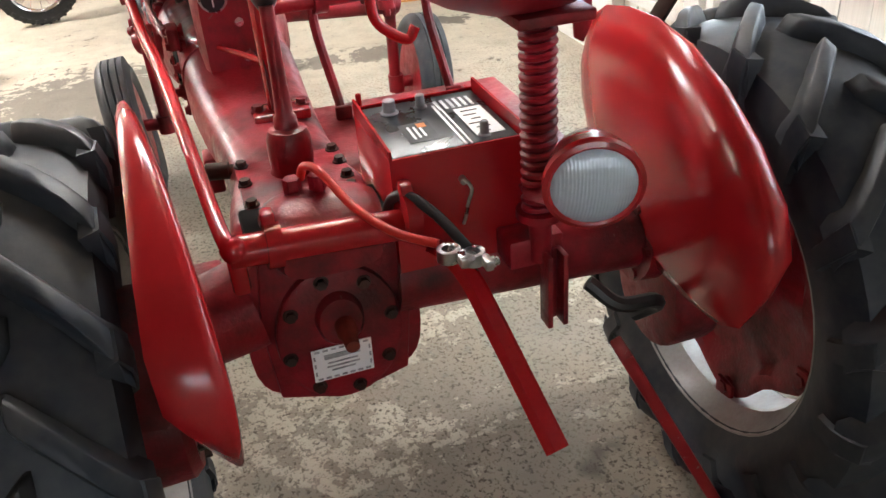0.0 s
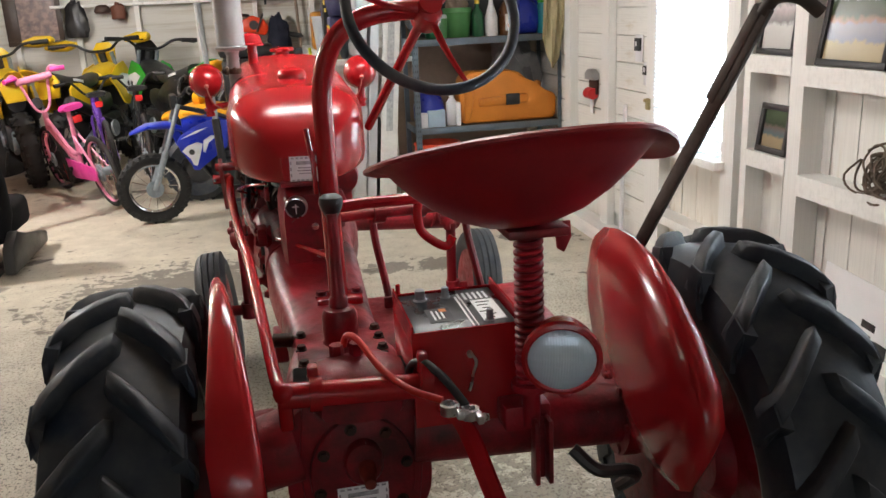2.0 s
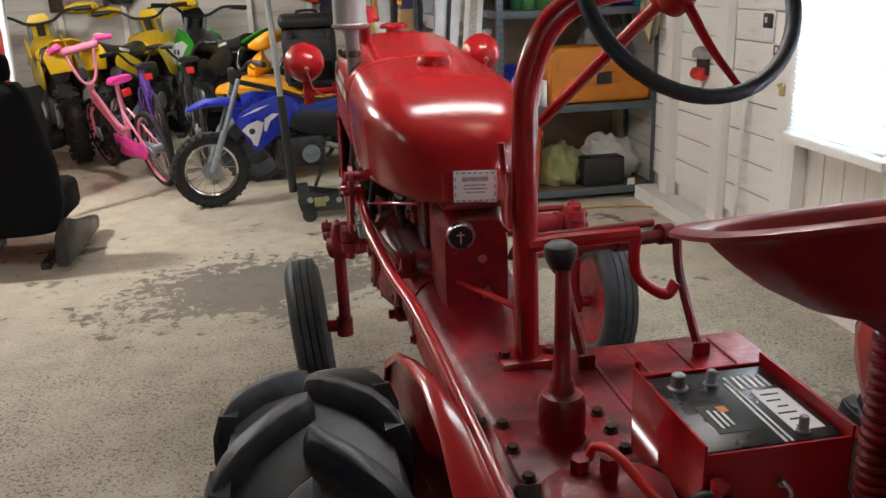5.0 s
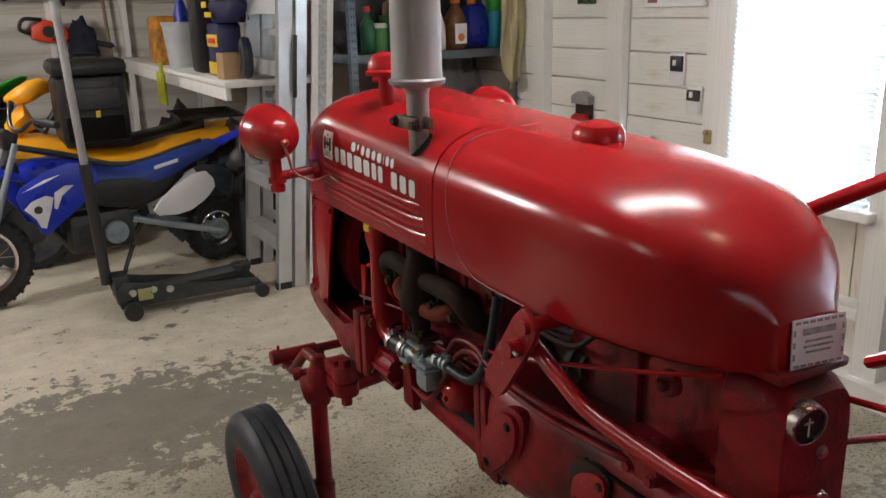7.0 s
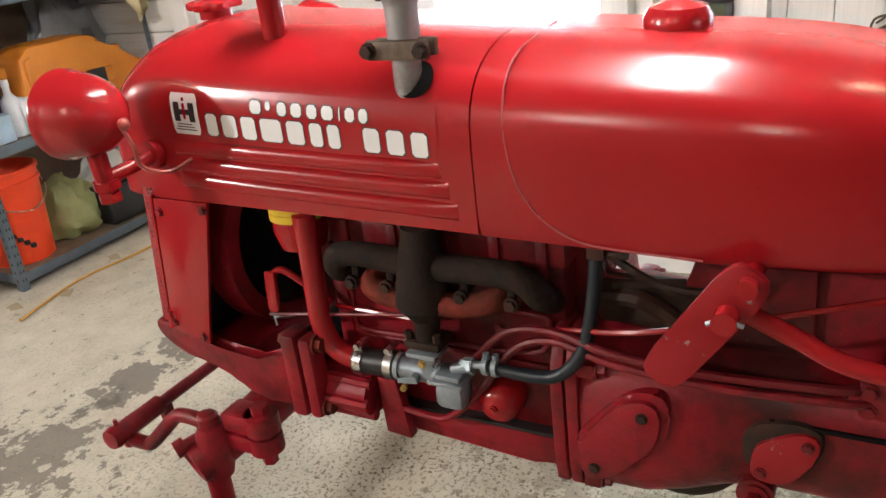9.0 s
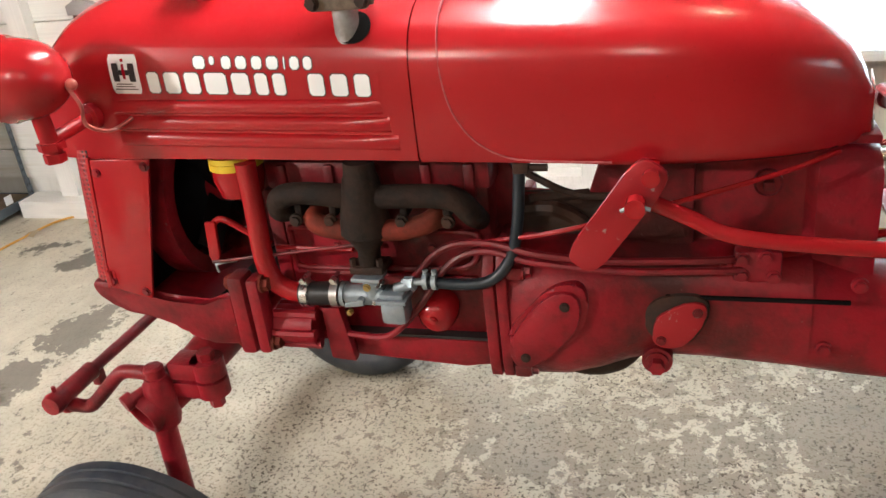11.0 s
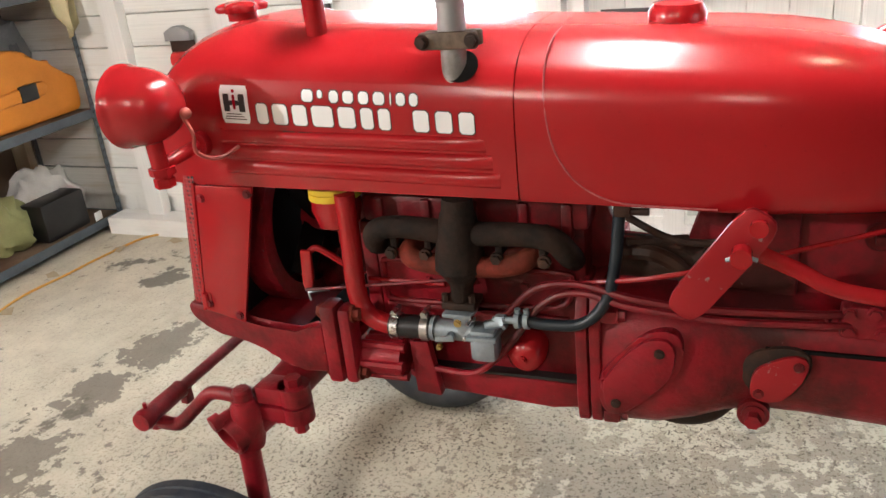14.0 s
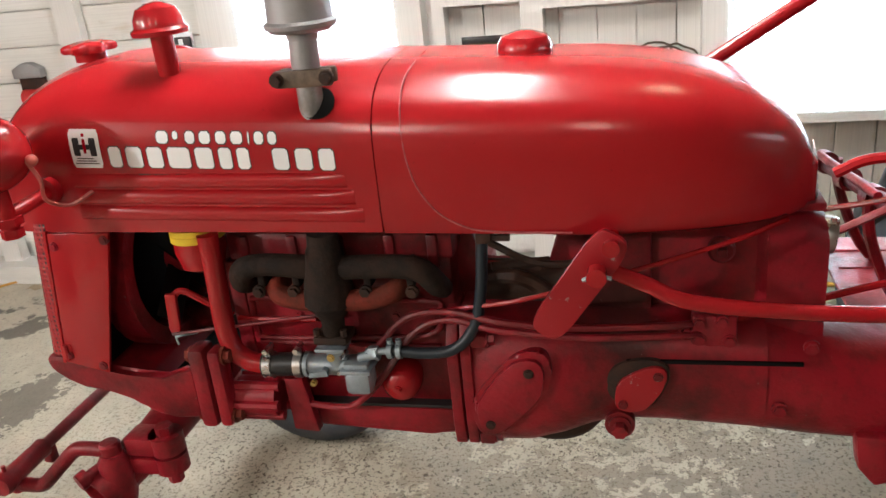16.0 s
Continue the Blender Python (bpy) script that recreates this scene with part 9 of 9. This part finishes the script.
FIELD = photo_print("landscape_print", [(0.10, (0.34, 0.27, 0.14)), (0.33, (0.36, 0.29, 0.16)), (0.38, (0.17, 0.17, 0.22)), (0.58, (0.22, 0.20, 0.24)), (0.62, (0.24, 0.13, 0.09)), (0.70, (0.05, 0.065, 0.035)), (0.90, (0.06, 0.08, 0.045)), (0.95, (0.60, 0.62, 0.64))])
GREYP = photo_print("grey_print", [(0.12, (0.50, 0.49, 0.47)), (0.45, (0.55, 0.54, 0.52)), (0.52, (0.20, 0.18, 0.18)), (0.72, (0.34, 0.27, 0.27)), (0.80, (0.10, 0.10, 0.10)), (1.0, (0.42, 0.42, 0.42))])
DARKP = photo_print("dark_print", [(0.12, (0.26, 0.21, 0.13)), (0.40, (0.30, 0.24, 0.15)), (0.48, (0.10, 0.14, 0.15)), (0.65, (0.13, 0.10, 0.09)), (0.75, (0.04, 0.06, 0.035)), (1.0, (0.06, 0.09, 0.05))])
photo(1.24, 1.49, 1.186, 0.30, 1.868, 6, (GREYP, []), "black-framed grey photograph leaning on a wall rail")
photo(0.755, 1.115, 1.161, 0.305, 1.872, 9, (FIELD, []), "large black-framed landscape photograph on a wall rail")
photo(1.255, 1.46, 0.801, 0.195, 1.868, 8, (DARKP, []), "small black-framed photograph on the lower rail")
OLDLABEL = surface("stained_label", (0.22, 0.17, 0.12), (0.08, 0.05, 0.03), rough=0.6, scale=60, amount=0.9)
GLASSB = surface("brown_bottle_glass", (0.045, 0.016, 0.008), rough=0.12, amount=0.2, bump=0)
for y, h in ((0.705, 1.0), (0.640, 0.96)):
    t = turned("beer_bottle", 1.885, y, 1.161, [(0.030, 0), (0.033, 0.004), (0.033, 0.125), (0.027, 0.150), (0.014, 0.185), (0.013, 0.225), (0.015, 0.228), (0.015, 0.240), (0.012, 0.242)], GLASSB, "empty brown glass bottle with white label", "bottle", group="bottles on the rail")
    bm = B()
    for z, hh in ((0.045, 0.05), (0.105, 0.025)):
        box(bm, (1.8525, y, 1.161 + z), (0.003, 0.036, hh), 0.001)
    part("paper_label", bm, OLDLABEL, t)
bm = B()
r5 = random.Random(8)
for k in range(26):
    c = Vector((1.885, 0.735 + r5.uniform(-0.06, 0.05), 0.83 + r5.uniform(-0.03, 0.035)))
    pts = []
    ph, tl = r5.uniform(0, 6.28), r5.uniform(-0.8, 0.8)
    rad = r5.uniform(0.025, 0.09)
    for i in range(9):
        a = ph + i * 0.75
        pts.append(c + Vector((0.45 * rad * math.sin(a + tl), rad * 1.15 * math.cos(a), max(rad * 0.95 * math.sin(a + 0.4 * tl), -0.08))) + Vector((r5.uniform(-0.008, 0.008), r5.uniform(-0.012, 0.012), r5.uniform(-0.008, 0.008))))
    tube(bm, pts, 0.0042, 5, 3)
solo("wire_bundle", bm, surface("old_wire", (0.14, 0.105, 0.075), (0.06, 0.045, 0.035), rough=0.8, scale=30), "tangled bundle of old brown wire on the rail", "wire", kind="stuff")

# toy truck on the sill plate
TOY = surface("faded_cream_toy", (0.50, 0.46, 0.36), (0.36, 0.31, 0.22), rough=0.6, scale=14, bump=0.15)
toy = thing("toy_truck", (1.82, 0.12, 0.086), "faded cream toy truck with plastic wheels", "toy truck")
bm = B()
slab(bm, [(0.285, 0.125), (0.285, 0.180), (0.235, 0.205), (0.205, 0.265), (0.10, 0.270), (0.085, 0.205), (-0.06, 0.195), (-0.06, 0.125)], "x", 1.775, 1.870, 0.008)
part("body", bm, TOY, toy)
bm = B()
slab(bm, [(0.215, 0.215), (0.195, 0.252), (0.115, 0.256), (0.105, 0.215)], "x", 1.772, 1.774, 0.0)
part("window", bm, GREASE, toy)
for y in (0.225, -0.005):
    bm = B()
    cyl(bm, (1.765, y, 0.122), (1.795, y, 0.122), 0.036, n=20)
    w = part("wheel", bm, TOY, toy)
    bm = B()
    cyl(bm, (1.761, y, 0.122), (1.766, y, 0.122), 0.018, n=14)
    part("hubcap", bm, GREASE, w)
FOAM = surface("yellowed_foam", (0.58, 0.36, 0.06), (0.34, 0.19, 0.03), rough=0.8, scale=60, amount=0.8, bump=0.4)


def foam_bead(p, q, thick, label):
    """A lumpy line of old sealing foam squeezed out of a gap."""
    bm = B()
    n = 22
    pts = [Vector(p).lerp(Vector(q), k / n) + Vector((0, rng.uniform(-0.003, 0.003), rng.uniform(-0.002, 0.002))) for k in range(n + 1)]
    tube(bm, pts, [thick * rng.uniform(0.45, 1.25) for k in range(n + 1)], 8, 2)
    return solo("sealing_foam", bm, FOAM, label, "sealing foam")


foam_bead((1.930, 0.275, 0.60), (1.930, 0.250, 0.28), 0.009, "lumpy yellowed sealing foam between boards under the window")
foam_bead((1.930, 0.42, 0.34), (1.928, 0.415, 0.22), 0.010, "short lump of yellowed sealing foam beside the stud")
foam_bead((1.79, 0.42, 0.010), (1.768, -0.30, 0.010), 0.011, "lumpy yellowed sealing foam along the wall foot")

# notices, switches and small fittings
sign = thing("wall_notice", (1.94, 2.7, 1.49), "small white wooden notice hung by a wire", "sign")
bm = B()
box(bm, (1.936, 2.79, 1.507), (0.012, 0.37, 0.165), 0.003)
part("board", bm, PAPER, sign)
bm = B()
for k, (w, o) in enumerate(((0.12, 0.02), (0.15, 0.03), (0.13, 0.03), (0.10, 0.05))):
    box(bm, (1.928, 2.72 + o, 1.562 - k * 0.034), (0.002, w, 0.010))
part("print_lines", bm, surface("grey_ink", (0.20, 0.20, 0.22), rough=0.6), sign)
bm = B()
box(bm, (1.928, 2.92, 1.502), (0.002, 0.06, 0.12))
part("picture_patch", bm, surface("red_grey_print", (0.35, 0.12, 0.12), (0.12, 0.12, 0.14), rough=0.5, scale=30, amount=1.0), sign)
bm = B()
tube(bm, [(1.936, 2.625, 1.589), (1.938, 2.79, 1.68), (1.936, 2.955, 1.589)], 0.002, 5)
part("hanging_wire", bm, GREASE, sign)
bm = B()
box(bm, (1.936, 3.40, 1.525), (0.008, 0.14, 0.16), 0.001)
solo("postcard", bm, TREES, "dark green printed card pinned to the boards", "card")
for y, z, h in ((2.750, 1.178, 0.085), (2.640, 1.045, 0.060)):
    t = thing("wall_switch", (1.94, y, z), "white switch plate with a black toggle box", "switch")
    bm = B()
    box(bm, (1.938, y, z - 0.02), (0.008, 0.085, h + 0.06), 0.002)
    part("plate", bm, WHITEPL, t)
    bm = B()
    box(bm, (1.929, y, z), (0.014, 0.072, h * 0.8), 0.004)
    part("box", bm, BLACK, t)
    bm = B()
    box(bm, (1.920, y + 0.006, z + 0.004), (0.004, 0.020, 0.026), 0.002)
    part("toggle", bm, WHITEPL, t)
disp = thing("string_dispenser", (1.93, 3.4, 0.83), "grey wall dispenser with a red spool and paper strip", "dispenser")
bm = B()
slab(bm, [(3.33, 0.945), (3.47, 0.945), (3.47, 0.985), (3.42, 1.010), (3.38, 1.010), (3.33, 0.985)], "x", 1.90, 1.943, 0.004)
part("hood", bm, SILVER, disp)
bm = B()
box(bm, (1.935, 3.4, 0.90), (0.014, 0.13, 0.09), 0.002)
part("backplate", bm, GREASE, disp)
bm = B()
cyl(bm, (1.915, 3.445, 0.86), (1.915, 3.355, 0.86), 0.035, n=18)
part("spool", bm, REDCAP, disp)
bm = B()
box(bm, (1.930, 3.415, 0.80), (0.003, 0.06, 0.13), 0.001)
part("strip", bm, PAPER, disp)
bm = B()
box(bm, (1.872, 2.49, 0.885), (0.018, 0.035, 0.06), 0.006)
cyl(bm, (1.865, 2.49, 0.905), (1.85, 2.49, 0.905), 0.010, n=10)
solo("door_latch", bm, surface("dull_brass", (0.50, 0.40, 0.20), rough=0.45, metal=0.5), "dull brass latch screwed to the window post", "latch")
bm = B()
tube(bm, [(1.91, 2.90, 0.0), (1.91, 2.89, 0.40), (1.92, 2.88, 0.84)], 0.013, 8)
solo("white_stick", bm, WHITEPL, "thin white stick standing against the wall", "stick")
CORD = surface("orange_cord", (0.62, 0.33, 0.05), (0.45, 0.22, 0.04), rough=0.55, bump=0.1)
bm = B()
tube(bm, [(0.70, 3.78, 0.008), (1.05, 3.86, 0.008), (1.30, 3.83, 0.008), (1.55, 3.80, 0.008), (1.80, 3.72, 0.008), (1.88, 3.40, 0.008), (1.84, 3.05, 0.008), (1.86, 2.60, 0.008)], 0.0055, 8)
solo("extension_cord", bm, CORD, "orange extension cord lying along the wall foot", "cord")
bm = B()
r5 = random.Random(3)
for x, y in ((1.62, 3.78), (1.30, 3.90), (0.95, 3.80), (0.78, 3.92), (1.75, 3.55)):
    a = r5.uniform(0, 3)
    p = [Vector((x + 0.05 * math.cos(a + t) * q, y + 0.05 * math.sin(a + t) * q, 0.004 + 0.012 * abs(math.sin(t * 2)))) for t, q in ((0, 1), (0.9, 0.5), (1.8, 0.8), (3.1, 0.9), (4.2, 0.4), (5.2, 0.7))]
    vs = [bm.verts.new(q) for q in p]
    bm.faces.new(vs)
bmesh.ops.solidify(bm, geom=bm.faces[:], thickness=0.001)
solo("dry_leaves", bm, surface("dry_leaf", (0.42, 0.34, 0.22), rough=0.8), "dry pale leaves scattered by the shelf foot", "leaves", kind="stuff")

# ---- far wall ----
FY = Y1 - 0.115


def far_box(name, x0, x1, z0, z1, mat, label, cat, d=0.04):
    bm = B()
    box(bm, ((x0 + x1) / 2, FY - d / 2, (z0 + z1) / 2), (x1 - x0, d, z1 - z0), 0.006)
    return solo(name, bm, mat, label, cat)


pf = thing("picture_frame", (-2.33, FY, 1.23), "dark-framed picture on the far wall", "picture")
bm = B()
for lo, hi in (((-2.66, FY - 0.03, 1.22), (-2.10, FY, 1.27)), ((-2.66, FY - 0.03, 1.71), (-2.10, FY, 1.76)), ((-2.66, FY - 0.03, 1.27), (-2.53, FY, 1.71)), ((-2.15, FY - 0.03, 1.27), (-2.10, FY, 1.71))):
    c, s = span(lo, hi)
    box(bm, c, s, 0.004)
part("frame", bm, surface("dark_walnut_frame", (0.045, 0.024, 0.014), (0.02, 0.012, 0.008), rough=0.45, scale=16, bump=0.2), pf)
bm = B()
box(bm, (-2.34, FY - 0.008, 1.49), (0.38, 0.006, 0.44))
part("print", bm, surface("brown_pink_print", (0.34, 0.24, 0.22), (0.06, 0.05, 0.05), rough=0.2, scale=17, amount=1.0, bump=0), pf)
far_box("dark_print", -0.32, -0.02, 1.60, 1.90, surface("dark_grey_print", (0.13, 0.12, 0.13), (0.3, 0.28, 0.28), rough=0.4, scale=10, amount=1.0, bump=0), "dark unframed print on the far wall", "picture", 0.02)
lump("hanging_gear", (-1.95, FY - 0.06, 1.28), (0.11, 0.06, 0.24), BLACK, "black riding gear hung on the far wall", "gear", 31, 0.35)
lump("leather_glove", (-1.52, FY - 0.05, 1.45), (0.075, 0.05, 0.11), surface("brown_leather", (0.16, 0.055, 0.03), rough=0.6), "brown leather glove hung on the far wall", "glove", 33, 0.3)
lump("leather_glove", (-1.68, FY - 0.05, 1.52), (0.08, 0.05, 0.055), surface("dark_leather", (0.07, 0.04, 0.03), rough=0.6), "dark leather glove hung on the far wall", "glove", 34, 0.3)


def chainsaw(x, z, ang, label):
    t = thing("chainsaw", (0, 0, 0), label, "chainsaw")
    bm = B()
    slab(bm, [(-0.15, -0.07), (0.12, -0.07), (0.15, 0.02), (0.08, 0.10), (-0.06, 0.12), (-0.16, 0.04)], "y", -0.09, 0.0, 0.02)
    part("body", bm, ORANGE, t)
    bm = B()
    tube(bm, [(-0.14, -0.05, -0.03), (-0.24, -0.05, 0.0), (-0.22, -0.05, 0.09), (-0.08, -0.05, 0.11)], 0.016, 8)
    tube(bm, [(0.02, -0.10, -0.05), (0.05, -0.12, 0.10), (0.06, -0.05, 0.15), (0.05, 0.0, 0.10)], 0.012, 8)
    part("handle", bm, BLACK, t)
    bm = B()
    slab(bm, [(0.12, -0.04), (0.50, -0.035), (0.53, -0.01), (0.50, 0.015), (0.12, 0.02)], "y", -0.05, -0.04, 0.002)
    part("guide_bar", bm, GUNMETAL, t)
    bm = B()
    cyl(bm, (-0.02, -0.095, 0.02), (-0.02, -0.088, 0.02), 0.05, n=18)
    part("starter_cover", bm, BLACK, t)
    t.matrix_basis = pose(x, FY - 0.01, z, 0, ang, 0)


chainsaw(0.04, 1.70, 168, "orange chainsaw hung on the far wall")
chainsaw(-0.12, 1.30, 12, "orange chainsaw resting on a far wall rail")
sh = thing("shovel", (0.33, FY - 0.03, 1.0), "red D-handled shovel hung on the far wall", "shovel")
bm = B()
tube(bm, [(0.33, FY - 0.03, 1.90), (0.345, FY - 0.03, 1.4), (0.36, FY - 0.03, 1.05)], 0.016, 8)
part("shaft", bm, BEAM, sh)
bm = B()
tube(bm, [(0.33, FY - 0.03, 1.88), (0.28, FY - 0.03, 1.96), (0.27, FY - 0.03, 2.02), (0.39, FY - 0.03, 2.02), (0.38, FY - 0.03, 1.96), (0.33, FY - 0.03, 1.88)], 0.014, 8, 3)
part("handle", bm, REDCAP, sh)
bm = B()
slab(bm, [(0.27, 1.06), (0.45, 1.06), (0.45, 0.85), (0.36, 0.74), (0.27, 0.85)], "y", FY - 0.045, FY - 0.038, 0.002)
part("blade", bm, GUNMETAL, sh)
bm = B()
box(bm, (-0.25, FY - 0.03, 1.60), (3.9, 0.03, 0.03), 0.006)
solo("trim", bm, STUD, "thin white rail along the far wall", "rail", kind="structure")
lump("dark_jacket", (0.12, FY - 0.10, 1.02), (0.12, 0.07, 0.26), surface("dark_jacket_cloth", (0.012, 0.015, 0.034), (0.006, 0.007, 0.014), rough=0.8), "dark jacket hung beside the chainsaws", "jacket", 37, 0.3)

# ---- by the west side: a black bucket seat and a red tool chest ----
seat = thing("car_seat", (-1.95, 3.75, 0), "black cloth bucket car seat standing on the floor", "car seat")
CLOTHB = surface("black_seat_cloth", (0.005, 0.005, 0.006), (0.010, 0.010, 0.011), rough=0.95, fine=220, bump=0.3)
CLOTHB.node_tree.nodes["Principled BSDF"].inputs["Specular IOR Level"].default_value = 0.15
bm = B()
soft = []
for z, w, d, yc in ((0.20, 0.29, 0.12, 3.64), (0.35, 0.32, 0.15, 3.66), (0.55, 0.30, 0.15, 3.70), (0.75, 0.245, 0.115, 3.75), (0.92, 0.20, 0.10, 3.79), (0.98, 0.16, 0.08, 3.80)):
    soft.append([(-1.95 + w * math.copysign(abs(math.cos(a)) ** 0.6, math.cos(a)), yc + d * math.copysign(abs(math.sin(a)) ** 0.7, math.sin(a)), z) for a in [2 * math.pi * i / 24 for i in range(24)]])
rings(bm, soft)
part("backrest", bm, CLOTHB, seat, sharp=60)
bm = B()
box(bm, (-1.95, 3.82, 1.06), (0.25, 0.11, 0.15), 0.04)
part("headrest", bm, CLOTHB, seat, sharp=60)
bm = B()
box(bm, (-1.95, 3.98, 0.28), (0.54, 0.56, 0.20), 0.05)
part("cushion", bm, CLOTHB, seat, sharp=60)
for s in (-1, 1):
    bm = B()
    slab(bm, [(3.42, 0.04), (4.20, 0.04), (4.22, 0.12), (3.80, 0.20), (3.60, 0.27), (3.45, 0.20)], "x", -1.95 + s * 0.29, -1.95 + s * 0.36, 0.02)
    part("side_trim", bm, BLACK, seat)
    bm = B()
    box(bm, (-1.95 + s * 0.2, 3.85, 0.02), (0.05, 0.62, 0.04), 0.006)
    part("rail", bm, GUNMETAL, seat)
bm = B()
for k in range(3):
    box(bm, (-1.90 + k * 0.024, 3.606 + 0.002 * k, 0.66 + 0.004 * (k % 2)), (0.018, 0.003, 0.012), 0.001)
part("red_stitching", bm, REDCAP, seat)
chest = thing("tool_chest", (-2.6, 4.9, 0), "bright red steel tool chest with white corner post", "tool chest")
bm = B()
box(bm, (-2.66, 4.95, 0.72), (0.86, 0.50, 1.36), 0.012)
part("body", bm, surface("bright_red_steel", (0.68, 0.02, 0.012), rough=0.3, amount=0.2, bump=0.03), chest)
for k in range(5):
    bm = B()
    box(bm, (-2.66, 4.694, 0.20 + k * 0.25), (0.78, 0.014, 0.22), 0.004)
    d = part("drawer", bm, surface("bright_red_drawer", (0.62, 0.02, 0.012), rough=0.3, amount=0.2, bump=0.03), chest)
    bm = B()
    box(bm, (-2.66, 4.682, 0.28 + k * 0.25), (0.70, 0.016, 0.018), 0.004)
    part("pull", bm, CHROME, d)
bm = B()
cyl(bm, (-2.03, 4.52, 0.0), (-2.05, 4.66, 1.95), 0.022, n=12)
solo("white_pole", bm, WHITEPL, "white pole leaning against the red tool chest", "pole")

# torn white sheet with dark print, tacked low on the boards
m = pose(1.932, 0.85, 0.235, 4, 3, 0)
bm = B()
box(bm, (0, 0, 0), (0.003, 0.44, 0.37), 0.001, m)
sheet = solo("paper_sheet", bm, PAPER, "large white paper sheet with dark print tacked to boards", "poster")
for y, z, w, h in ((-0.02, -0.115, 0.40, 0.10), (-0.13, -0.03, 0.06, 0.05), (-0.05, -0.025, 0.05, 0.055), (-0.055, 0.035, 0.07, 0.028), (0.09, -0.02, 0.07, 0.05)):
    bm = B()
    box(bm, (-0.0025, y, z), (0.002, w, h), 0.0005, m)
    part("print_block", bm, GUNMETAL, sheet)
